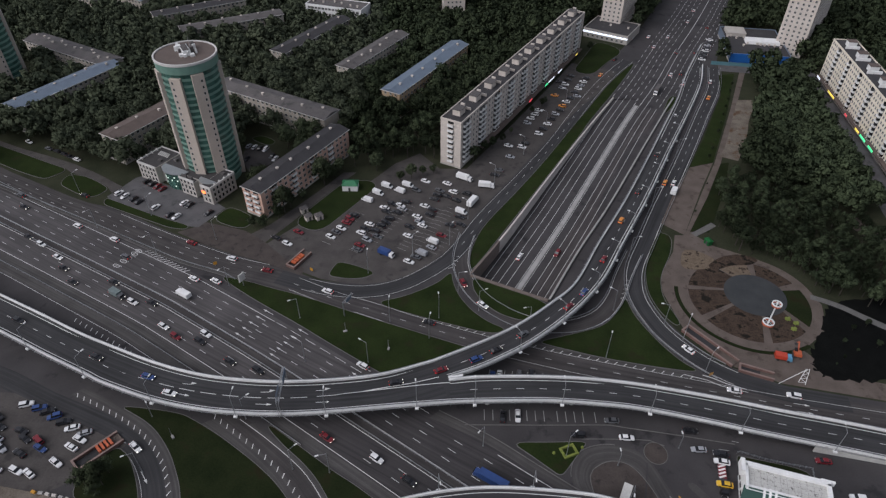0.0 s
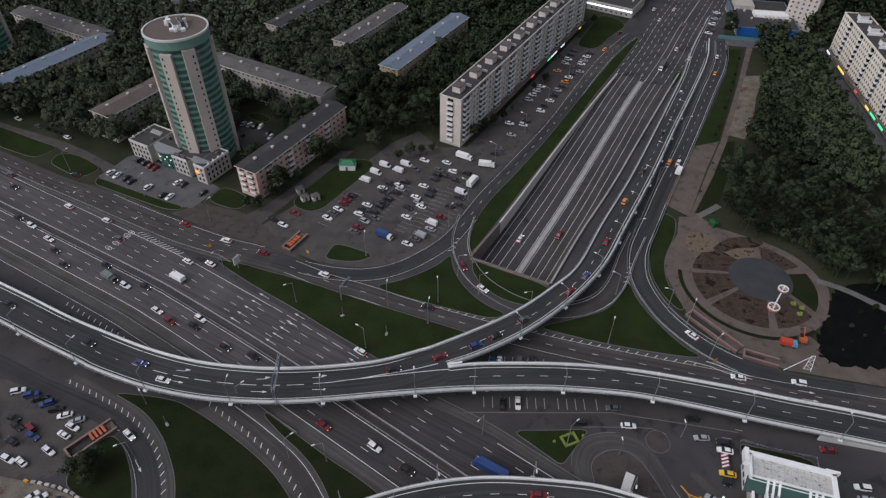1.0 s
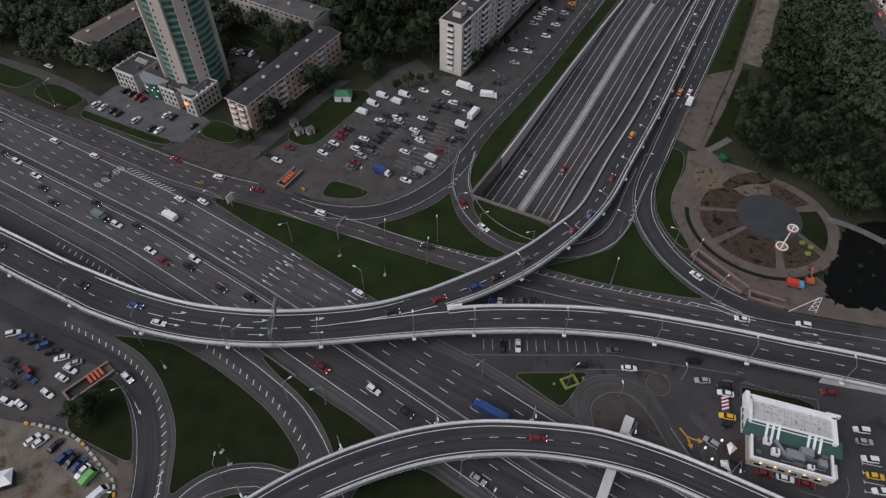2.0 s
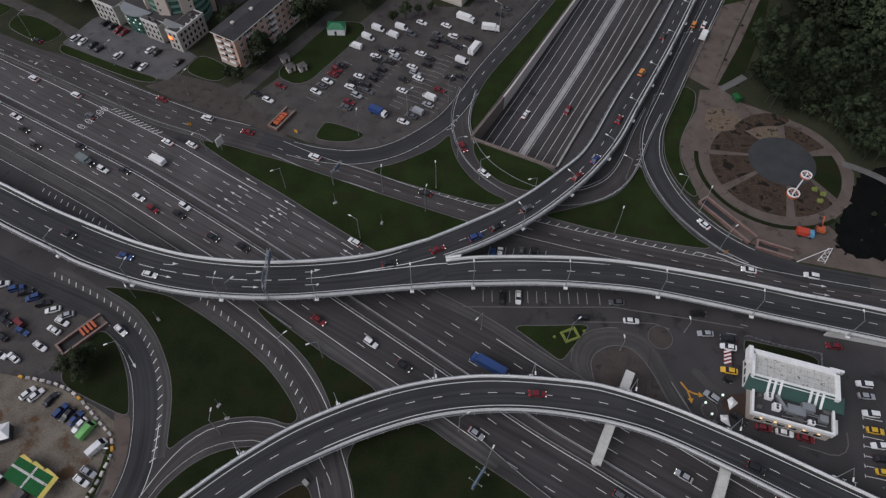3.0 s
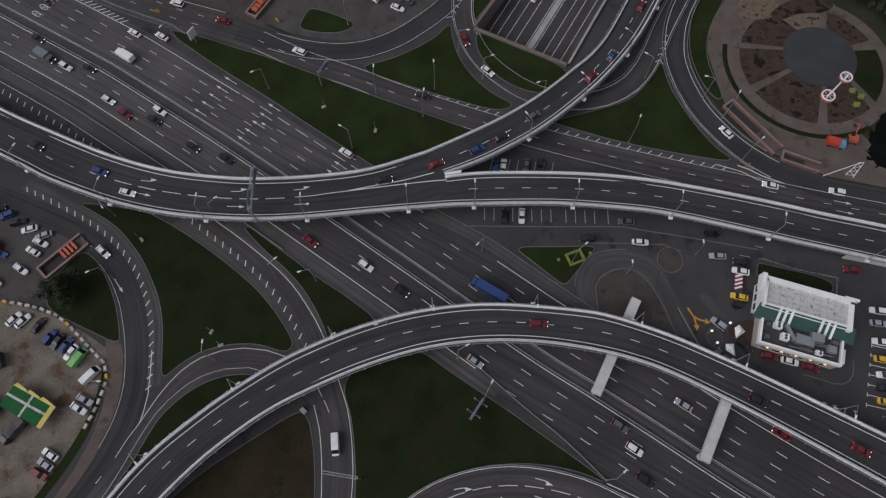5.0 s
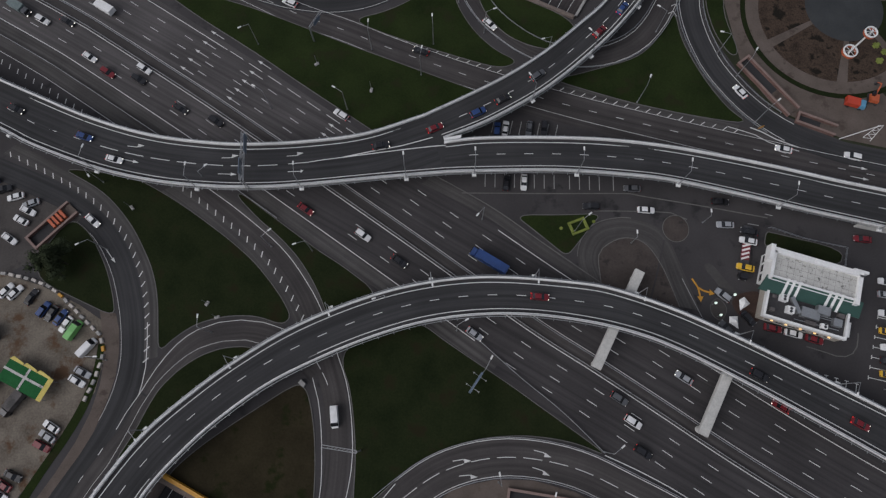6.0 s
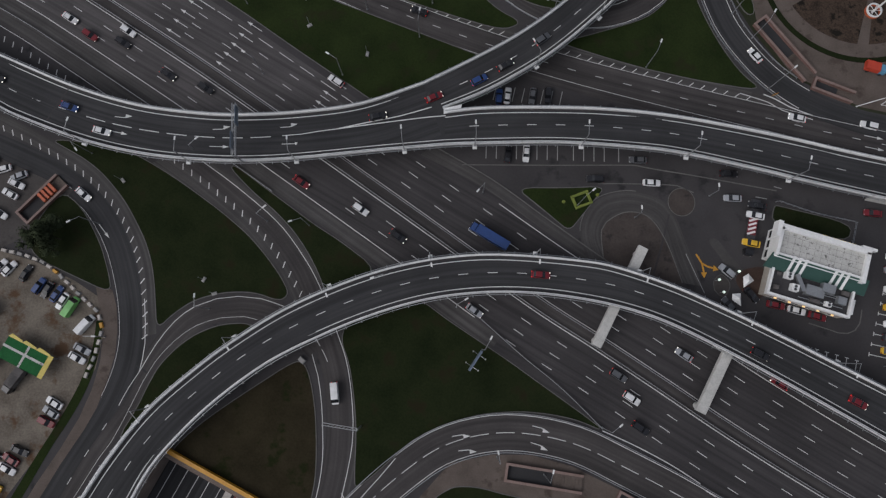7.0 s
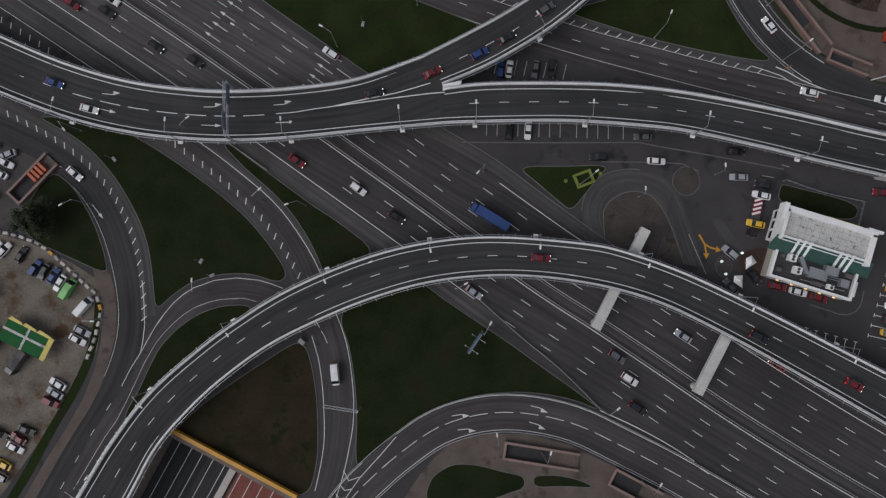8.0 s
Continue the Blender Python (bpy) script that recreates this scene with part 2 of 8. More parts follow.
def sheet(outline, holes=(), z=0.0):
    """A flat polygon with holes, cut into triangles."""
    from mathutils.geometry import delaunay_2d_cdt
    pts, faces = [], []
    for ring in (outline, *holes):
        faces.append(list(range(len(pts), len(pts) + len(ring))))
        pts += [Vector(p[:2]) for p in ring]
    edges = [(r[k], r[(k + 1) % len(r)]) for r in faces for k in range(len(r))]
    v, _, f, _, _, _ = delaunay_2d_cdt(pts, edges, [], 0, 1e-4)
    keep = []
    for t in f:
        c = sum((v[i] for i in t), Vector((0, 0))) / len(t)
        if inside(c.x, c.y, outline) and not any(inside(c.x, c.y, h) for h in holes):
            keep.append(tuple(t) if (v[t[1]] - v[t[0]]).cross(v[t[2]] - v[t[0]]) > 0 else tuple(reversed(t)))
    return [(p.x, p.y, z) for p in v], keep


def rounded(poly, times=2):
    """Corner-cut outline."""
    p = np.array(poly, float)
    for _ in range(times):
        q = np.roll(p, -1, 0)
        p = np.stack([0.78 * p + 0.22 * q, 0.22 * p + 0.78 * q], 1).reshape(-1, 2)
    return p


def ring_bar(poly, w, z0, z1):
    """A kerb round a closed outline."""
    p = np.array(poly, float)
    t = np.roll(p, -1, 0) - np.roll(p, 1, 0)
    t /= np.linalg.norm(t, axis=1)[:, None] + 1e-9
    area = np.sum(p[:, 0] * np.roll(p[:, 1], -1) - np.roll(p[:, 0], -1) * p[:, 1])
    nrm = np.stack([t[:, 1], -t[:, 0]], 1) * (1 if area > 0 else -1)
    o, n = p + nrm * w, len(p)
    v = [(*q, z0) for q in o] + [(*q, z1) for q in o] + [(*q, z1) for q in p] + [(*q, z0) for q in p]
    f = []
    for k in range(n):
        j = (k + 1) % n
        for r in range(3):
            f.append((r * n + k, r * n + j, (r + 1) * n + j, (r + 1) * n + k))
    return v, f


def line_marks(line, off=0.0, width=0.15, dash=0.0, gap=0.0, lift=0.03, start=0.0):
    """Painted line, solid or dashed, along a line."""
    c = beside(line, off)
    d = np.r_[0, np.cumsum(np.linalg.norm(np.diff(c, axis=0), axis=1))]
    if not dash:
        return ribbon(beside(c, width / 2), beside(c, -width / 2), lift)
    pieces, s = [], start
    while s + dash < d[-1]:
        q = np.stack([np.interp(np.linspace(s, s + dash, 3), d, c[:, k]) for k in range(3)], 1)
        pieces.append(ribbon(beside(q, width / 2), beside(q, -width / 2), lift))
        s += dash + gap
    return join(*pieces) if pieces else ([], [])


def between(line, s0, s1):
    d = np.r_[0, np.cumsum(np.linalg.norm(np.diff(line, axis=0), axis=1))]
    s1 = min(s1, d[-1])
    s = np.linspace(s0, s1, max(2, int((s1 - s0) / 3)))
    return np.stack([np.interp(s, d, line[:, k]) for k in range(3)], 1)


def spots(line, gap, start=0.0):
    """Places and headings at even steps along a line."""
    d = np.r_[0, np.cumsum(np.linalg.norm(np.diff(line, axis=0), axis=1))]
    out, s = [], start
    while s < d[-1]:
        p = [float(np.interp(s, d, line[:, k])) for k in range(3)]
        q = [float(np.interp(min(s + 0.5, d[-1]), d, line[:, k])) - float(np.interp(max(s - 0.5, 0), d, line[:, k])) for k in range(2)]
        out.append((p, math.degrees(math.atan2(q[1], q[0]))))
        s += gap
    return out


HOOK = ([(0, -0.09, 0), (2.5, -0.09, 0), (2.5, 0.09, 0), (0, 0.09, 0), (3.3, 0.32, 0), (3.0, 0.5, 0), (2.8, -0.1, 0), (4.5, 0.62, 0), (2.75, 0.95, 0)], [(0, 1, 2, 3), (1, 4, 5, 2), (6, 7, 8)])
ARROW = ([(0, -0.09, 0), (3.4, -0.09, 0), (3.4, 0.09, 0), (0, 0.09, 0), (3.4, -0.42, 0), (5.0, 0, 0), (3.4, 0.42, 0)], [(0, 1, 2, 3), (4, 5, 6)])


# ---- plan: lines of the roads ----
def along(rows):
    """Plan points from lengths along and across the main highway."""
    return [(0.8682 * u + 0.4962 * v, -0.4962 * u + 0.8682 * v) for u, v in rows]


MEDIAN = spline(along([(-520, 96), (-400, 94), (-300, 92.5), (-227, 93.5), (-180, 94.1), (-165, 93.7), (-147, 92.8), (-126, 91.6), (-104, 89.9), (-60, 86.2), (-20, 82.5),
                       (0, 81.6), (18, 80.6), (39, 79.3), (62, 78.7), (90, 78.8), (160, 79.5), (320, 81)]), 4.0)
FRONT = spline([(-420, 352), (-330, 308), (-250, 268.5), (-204.5, 246), (-174.5, 230.4), (-150, 219.4), (-131.7, 209.8), (-114, 201), (-99.5, 194.2), (-87, 189), (-76, 185.6), (-62, 180.8), (-43.7, 171.9), (-28, 166), (-14, 160), (10, 151.1),
                (35, 143.3), (60, 136.8), (85, 130.8), (112, 124.6), (150, 117), (220, 102.5), (330, 80)])
RAMP_N = spline([(-66, 183.5), (-50, 178), (-42, 176.2), (-33.3, 175.5), (-25, 176.7), (-17, 180), (-8.5, 186.2), (1, 195.8), (9, 209.5), (16.6, 224), (33.2, 251), (52.6, 283.3), (70.2, 317.8), (81, 338.6), (91.5, 357), (103.8, 376), (115.5, 391.5), (129, 409), (142, 430)])
LOOP_N = spline([(8.5, 211), (6, 199), (5.9, 189.5), (8.6, 179.5), (13.4, 171.4), (19.5, 165.5), (25.5, 161.4), (33, 158.6), (45.5, 158.8), (54.8, 162.7), (60.5, 168.2), (65, 175.6), (70.2, 187), (77, 200)])
RAMP_E = spline([(150, 122.5), (118, 128), (100.4, 133.8), (88.1, 142.2), (79, 153.5), (75.6, 160.8), (73.3, 168.3), (72.4, 176.5), (73.6, 184.8), (76.2, 193), (84, 208.5), (95.5, 231.5), (108, 255), (123, 284), (140, 318), (157, 352), (167, 383)])
RAMP_W = spline([(-175, 141), (-150, 134), (-128, 124), (-112, 117.5), (-100, 112), (-90.5, 105), (-84, 95.8), (-79.8, 85), (-77.6, 75), (-77.2, 68), (-78.3, 60.5), (-81, 53), (-84.4, 46.5), (-88.5, 39.5), (-92.3, 32.5), (-100, 18), (-112, -3), (-122, -25)])
RAMP_M = spline([(-72, 121), (-63.5, 114.8), (-54.8, 108.1), (-45.9, 100.8), (-40, 94.4), (-35, 87.2), (-31.3, 79), (-28.2, 71), (-25.3, 62), (-24, 53), (-23.8, 44), (-25, 34.5), (-28.4, 23), (-35, 8), (-42, -8)])
LOOP_W = spline([(-78.6, 48), (-74.5, 56.8), (-70.9, 64.3), (-66.2, 71), (-61.2, 75.4), (-55.4, 77.4), (-49.8, 78), (-43, 77), (-36, 74), (-29.5, 68)])
LOOP_S = spline([(-31, 8), (-22, 24), (-14.5, 32.3), (-6.8, 38.9), (1.2, 44.3), (11, 47.5), (21.8, 48.2), (34.8, 45.8), (47, 40.4), (61, 33.5), (80, 23), (110, 7)])

FRONT_EAST = FRONT[(FRONT[:, 0] > -22) & (FRONT[:, 0] < 84)]

TRENCH_N = [(9.7, 185.2), (38.4, 171.6), (53.5, 200), (72, 232), (95, 275), (118, 318), (129, 338), (95, 337), (72, 297), (48, 253.5), (25, 211)]
TRENCH_S = [(-66.6, 41.5), (-35.0, 25.8), (-62, -27), (-84, -70), (-116, -55), (-94, -12)]

# ---- ground ----
setting(solid("ground", *sheet([(-1800, -900), (1800, -900), (1800, 2600), (-1800, 2600)], [TRENCH_N, TRENCH_S], -0.05), SOIL),
        "dark woodland soil and rough grass under the city blocks", "ground")
CARRIAGEWAY = [(-520, 402), (-330, 315), (-218, 260.4), (-197.6, 248), (-179.7, 239), (-165.2, 232), (-151.6, 228.2), (-133.6, 219.4), (-116, 209.6), (-101.9, 202.9), (-88.1, 197), (-75.2, 192.3), (-63.6, 187), (-55.1, 182.8), (-41.7, 180.4),
               (-20.3, 185.2), (-7.3, 194.8), (1.7, 209.4), (14.3, 235.7), (28.8, 263.9), (48.6, 297.7), (86.1, 364.4), (107.1, 396), (132, 440), (172, 520), (240, 660), (380, 950)]
CARRIAGEWAY += [
               (470, 920), (300, 640), (216, 492), (184, 426.8), (169.5, 385), (158.5, 343.4), (132, 292.3), (117, 265.5), (102.5, 241.7), (92.4, 222), (83.5, 203), (77.8, 188),
               (76.3, 177), (78.5, 165.6), (84.6, 154.5), (93.5, 142.3), (111.8, 133), (160, 123), (260, 103), (420, 60), (420, -160), (-520, -160)]
setting(solid("road", *sheet(CARRIAGEWAY, [TRENCH_N, TRENCH_S], 0.0), ASPHALT), "dark grey worn asphalt of a many-lane road interchange", "road")


def trench(name, outline, left, right, depth0, depth1, label):
    """A sunken road: floor and retaining walls between two rim lines; the portal is at the start."""
    n = 30
    a, b = even(spline(left, 4), n), even(spline(right, 4), n)
    fa, fb = a.copy(), b.copy()
    start, way = (a[0] + b[0]) / 2, (a[-1] + b[-1] - a[0] - b[0]) / 2
    for q in (fa, fb):
        share = np.clip((q - start) @ way / (way @ way), 0, 1)
        q[:, 2] = -(depth0 + (depth1 - depth0) * share)
    floor = setting(worn_lanes(solid(name + "_floor", *ribbon(fa, fb), ASPHALT if depth1 < 1 else ASPHALT_NEW)), label, "road")
    for side, rim, low, sign in (("left", a, fa, 1), ("right", b, fb, -1)):
        outer = beside(rim, 0.7 * sign)
        top, top_o = rim.copy(), outer.copy()
        top[:, 2] = top_o[:, 2] = 0.95
        ground = outer.copy()
        ground[:, 2] = -0.6
        v = [tuple(p) for line in (low, top, top_o, ground) for p in line]
        f = [(r * n + k, r * n + k + 1, (r + 1) * n + k + 1, (r + 1) * n + k) for r in range(3) for k in range(n - 1)]
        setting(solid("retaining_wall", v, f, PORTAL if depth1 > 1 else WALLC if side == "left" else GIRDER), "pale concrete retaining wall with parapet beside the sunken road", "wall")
    return even(np.array([(p + q) / 2 for p, q in zip(fa, fb)]), n), fa, fb


mid_n, tl, tr = trench("underpass", TRENCH_N, [(9.7, 185.2), (25, 211), (48, 253.5), (72, 297), (95, 337)], [(38.4, 171.6), (53.5, 200), (72, 232), (95, 275), (118, 318), (129, 338)],
                       6.6, 0.0, "dark asphalt floor of the sunken underpass road")
mid_s, sl, sr = trench("underpass_south", TRENCH_S, [(-35.0, 25.8), (-62, -27), (-84, -70)], [(-66.6, 41.5), (-94, -12), (-116, -55)], 6.4, 4.0,
                       "dark asphalt floor of the sunken road at the far portal")
# Tunnel mouths: lintel, roof slab and the dark bore behind them
for name, p, q, back in (("tunnel_portal", (9.7, 185.2), (38.4, 171.6), (-11, -21)), ("tunnel_portal", (-35.0, 25.8), (-66.6, 41.5), (11, 21))):
    (x0, y0), (x1, y1), (bx, by) = p, q, back
    n = Vector((bx, by, 0)).normalized() * 0.9
    v = []
    for z in (-1.3, 0.75):
        v += [(x0 - n.x * 0.2, y0 - n.y * 0.2, z), (x1 - n.x * 0.2, y1 - n.y * 0.2, z), (x1 + n.x, y1 + n.y, z), (x0 + n.x, y0 + n.y, z)]
    setting(solid(name, v, box(0, 0, 0, 1, 1, 1)[1], PORTAL), "concrete lintel over the mouth of the underpass", "wall")
    v = []
    for z in (-8.0, -0.4):
        v += [(x0, y0, z), (x1, y1, z), (x1 + bx, y1 + by, z), (x0 + bx, y0 + by, z)]
    setting(solid("tunnel_bore", v, [(0, 1, 2, 3), (4, 5, 6, 7), (1, 2, 6, 5), (2, 3, 7, 6), (3, 0, 4, 7)], ASPHALT_NEW), "dark bore of the underpass", "tunnel")
setting(solid("yellow_portal_beam", *moved(box(-17.8, -0.55, -0.2, 17.8, 0.55, 0.95, 0.08), pose(-49.5, 34.8, 0.75, 0, 0, -26.4)), YELLOW),
        "yellow height-limit beam along the underpass mouth", "beam")
# Median and lines of the sunken road
run = np.r_[0, np.cumsum(np.hypot(*np.diff(mid_n[:, :2], axis=0).T))]
LANES_N = even(np.array([beside(mid_n, np.interp(d, (0, 40, 110, 150), (0.0, 0.1, 1.1, 1.9)))[k] for k, d in enumerate(run)]), 40)
setting(solid("underpass_median", *bar(beside(between(LANES_N, 1, 172), -1.2), 0.95, -0.1, 0.35), GIRDER), "pale concrete median of the sunken road", "kerb")
pieces = []
for off in (13.5, 10.6, 7.4, 4.1, 0.3, -2.6, -6.0, -8.9, -12.1):
    pieces.append(line_marks(LANES_N, off, 0.16))
for off in (-15.6, -12.1, -8.9, -5.8, -2.4, 2.4, 5.6, 8.8, 12.0):
    pieces.append(line_marks(mid_s, off, 0.17))
setting(solid("underpass_marking", *join(*pieces), PAINT), "white lane lines on the sunken road", "road marking")
setting(solid("underpass_median", *bar(mid_s, 0.9, -0.1, 0.35), WALLC), "pale concrete median of the sunken road", "kerb")
setting(worn_lanes(solid("brown_lane", *ribbon(beside(LANES_N, -6.1), beside(LANES_N, -14.6), 0.009), material("brown_worn_asphalt", (0.0395, 0.0345, 0.0345), (0.0610, 0.0540, 0.0535), 0.8, 0.5, 8.0, 0.2, mix=0.3, streak="lane", spec=0.3))), "mauve-brown worn asphalt lanes of the sunken road", "road")
near = tl[:5]
rows = [beside(near, -0.07), beside(near, -0.07), beside(near, 0.76), beside(near, 0.76)]
for q, top in zip(rows, (None, 0.99, 0.99, 0.3)):
    if top is not None:
        q[:, 2] = top
setting(solid("portal_wing_wall", [tuple(p) for q in rows for p in q], [(k * 5 + j, k * 5 + j + 1, k * 5 + j + 6, k * 5 + j + 5) for k in range(3) for j in range(4)], PORTAL), "brownish clad wing wall beside the tunnel mouth", "wall")
setting(solid("red_lane", *ribbon(beside(mid_s, 15), beside(mid_s, 1.6), 0.012), RED_ROAD), "red lane on the sunken road", "road")


# ---- paler shoulders and paved strips ----
def strip(name, left, right, z, mat, label, category="road", n=50):
    a, b = even(spline(left, 2), n), even(spline(right, 2), n)
    a[:, 2] = b[:, 2] = z
    return setting(worn_lanes(solid(name, *ribbon(a, b), mat)), label, category)


TICKS_W = spline([(-121, 126.6), (-115.6, 124.2), (-107.9, 120.5), (-100.3, 116.6), (-93.1, 111.9), (-86.9, 106.3), (-81.8, 99.6), (-78, 91.9), (-75.6, 83.8), (-74.2, 75), (-73.9, 68.5)])
TICKS_M = spline([(-74, 119.5), (-68.1, 115.1), (-61.2, 110.3), (-54.2, 104.9), (-47.7, 99.3), (-42.1, 92.8), (-37.1, 85.5), (-34.5, 81)])
EDGE_M = spline([(-66, 118.6), (-58.7, 113.6), (-53.8, 110.1), (-44.1, 102.4), (-39.2, 97.5), (-35.2, 92.2), (-31.9, 87.3), (-29.8, 83.2), (-27, 77), (-25.1, 72), (-22.4, 65), (-20.9, 57), (-20.1, 48.9), (-20.3, 43.4), (-21.1, 38.6), (-22.1, 33.2), (-24.1, 26.3)])
strip("shoulder", [(-118, 129), (-109, 124.6), (-102.2, 121), (-98.1, 118.7), (-93.9, 116.3), (-89.7, 113.2), (-85.8, 109.3), (-81.9, 104.6), (-78.8, 99.6), (-76, 94.6), (-74, 89.3), (-72.8, 84), (-72, 78), (-71, 71)],
      [(-121.3, 126), (-115.9, 123.6), (-108.2, 119.9), (-104.2, 118), (-100.6, 116), (-97, 113.8), (-93.4, 111.3), (-90.2, 108.6), (-87.3, 105.8), (-84.6, 102.6), (-82.3, 99.2), (-78.5, 91.7), (-76.1, 83.7), (-74.4, 70)], 0.012, ASPHALT_OLD, "paler asphalt shoulder with painted ticks")
strip("shoulder", [(-71.5, 118), (-66, 114.4), (-60.6, 110.6), (-53.6, 105.2), (-47.2, 99.5), (-41.7, 93), (-36.6, 85.7), (-33.6, 80)],
      [(-76, 115.6), (-69.4, 111.5), (-62, 106.5), (-55.6, 101.9), (-49.1, 96.6), (-44.2, 91.3), (-40.1, 86), (-36.4, 79.6)], 0.012, ASPHALT_OLD, "paler asphalt shoulder with painted ticks")
worn_edge = between(EDGE_M, 6, 108)
setting(worn_lanes(solid("shoulder", *ribbon(beside(worn_edge, 1.5), beside(worn_edge, 0.0), 0.012), ASPHALT_OLD)), "paler asphalt shoulder of a slip road", "road")
setting(worn_lanes(solid("hard_shoulder", *ribbon(beside(between(MEDIAN, 60, 500), -12.2), beside(between(MEDIAN, 60, 500), -16.2), 0.010), ASPHALT_OLD)), "paler asphalt hard shoulder", "road")
setting(worn_lanes(solid("hard_shoulder", *ribbon(beside(FRONT_EAST, 6.2), beside(FRONT_EAST, 3.8), 0.010), ASPHALT_OLD)), "paler asphalt hard shoulder with ticks", "road")
setting(worn_lanes(solid("median_strip", *ribbon(beside(MEDIAN, 1.55), beside(MEDIAN, -1.55), 0.012), ASPHALT_WARM)), "dusty strip between the guard rails of the highway", "road")
for a0, a1 in ((16.9, 12.1), (12.1, 8.7), (8.7, 5.3), (5.3, 1.75), (-1.75, -5.35), (-5.35, -8.75), (-8.75, -12.1), (-12.1, -16.6)):
    seam = 430 + 0.65 * (a0 + a1)
    for line, mat in ((between(MEDIAN, 0, seam), HIGHWAY), (between(MEDIAN, seam, 900), HIGHWAY_DARK)):
        setting(solid("highway_lane", *ribbon(beside(line, a0), beside(line, a1), 0.006), mat), "brownish grey worn asphalt lane with darker wheel tracks", "road")
setting(worn_lanes(solid("divider_strip", *ribbon(beside(between(MEDIAN, 0, 400), -16.6), beside(between(MEDIAN, 0, 400), -20.2), 0.0096), ASPHALT_OLD)), "dusty strip between the highway and the collector road", "road")
setting(worn_lanes(solid("slip_road", *ribbon(beside(RAMP_W, 3.2), beside(RAMP_W, -3.4), 0.008), ASPHALT_NEW)), "dark asphalt of a slip road", "road")
setting(worn_lanes(solid("avenue_lane", *ribbon(beside(between(RAMP_E, 20, 330), 3.2), beside(between(RAMP_E, 20, 330), -3.4), 0.014), ASPHALT_NEW)), "dark new asphalt of a curving slip road", "road")
setting(worn_lanes(solid("slip_road", *ribbon(beside(between(RAMP_N, 0, 300), 3.6), beside(between(RAMP_N, 0, 300), -4.0), 0.013), ASPHALT_NEW)), "dark asphalt of a curving slip road", "road")

strip("merging_lane", [(-74.5, 60), (-77.4, 54.6), (-81.6, 48.2), (-85.5, 42), (-89.1, 35.4), (-92.4, 29), (-100, 14), (-108, 0)], [(-73.4, 58.4), (-75.6, 52.4), (-78.6, 46), (-82.3, 39.9), (-85.6, 33.9), (-89.4, 27.2), (-96.5, 13), (-104, -1)], 0.0082, ASPHALT_WARM, "worn asphalt where two slip roads merge")
strip("lot_verge", [(-84.9, 74), (-85.2, 66), (-87, 58), (-90.5, 50), (-95, 42), (-101, 30), (-107, 20)], [(-86.6, 74), (-87, 66.5), (-89.4, 58), (-93.6, 49), (-98.5, 40), (-104.5, 28.5), (-111, 18)], 0.058, GRASS, "weedy green strip at the edge of the earth lot", "grass")
for name, line, half, lift in (("slip_road", LOOP_S, 4.5, 0.0072), ("slip_road", LOOP_W, 3.3, 0.0066), ("slip_road", RAMP_M, 3.0, 0.0078), ("slip_road", LOOP_N, 3.3, 0.0086), ("frontage_road", FRONT, 6.0, 0.0062)):
    setting(worn_lanes(solid(name, *ribbon(beside(line, half), beside(line, -half), lift), ASPHALT_WARM)), "brownish worn asphalt with darker wheel tracks", "road")

strip("hard_shoulder", [(-2, 121.5), (14, 112.3), (26.8, 103.1), (38.7, 94.6), (46, 89.5)], [(-5, 119), (11.5, 110.4), (24.8, 101), (37, 92.4), (44.4, 87.2)], 0.014, ASPHALT_OLD, "paler worn strip between the highway and the yard")
setting(solid("kerb", *bar(spline([(-2, 121.7), (14, 112.5), (26.8, 103.3), (38.7, 94.8), (46, 89.7)], 3.0), 0.14, -0.02, 0.14), KERB), "worn kerb between the highway and the yard", "kerb")

# Kerbed dusty divider between the highway and the frontage road
DIVIDER = spline([(-262, 270), (-216, 247.6), (-171.7, 225.2), (-148, 213), (-125.9, 201.5), (-106.8, 191.9), (-87.3, 184.4), (-82.5, 181)], 4.0)
setting(worn_lanes(solid("divider_strip", *ribbon(beside(DIVIDER, 0.9), beside(DIVIDER, -0.9), 0.11), ASPHALT_OLD)), "dusty kerbed divider beside the highway", "road")
for off in (0.95, -0.95):
    setting(solid("kerb", *bar(beside(DIVIDER, off), 0.1, -0.02, 0.13), KERB), "worn kerb of the divider", "kerb")

# ---- painted lines on the ground-level roads ----
pieces = []
for off in (1.95, -1.95):
    pieces.append(line_marks(MEDIAN, off, 0.2))
west, far_east = between(MEDIAN, 0, 440), between(MEDIAN, 440, 900)
for off in (5.3, 8.7, 12.1):
    pieces.append(line_marks(west, off, 0.16, 3.0, 7.37, start=10.14))
    pieces.append(line_marks(far_east, off, 0.16, 2.9, 7.9, start=5.15))
for off in (-5.35, -8.75):
    pieces.append(line_marks(west, off, 0.16, 3.0, 7.5, start=6.2))
    pieces.append(line_marks(far_east, off, 0.16, 2.9, 7.8, start=8.15))
pieces.append(line_marks(between(MEDIAN, 0, 492), -12.1, 0.2))
pieces.append(line_marks(between(MEDIAN, 492, 900), -12.1, 0.16, 2.9, 7.8, start=9.65))
pieces.append(line_marks(between(MEDIAN, 560, 900), -15.6, 0.16, 2.9, 7.8, start=1))
pieces.append(line_marks(between(MEDIAN, 0, 386), 15.3, 0.2))
pieces.append(line_marks(between(MEDIAN, 386.9, 455), 15.4, 0.18, 4.8, 2.25))
pieces.append(line_marks(between(MEDIAN, 480, 900), 15.6, 0.2))
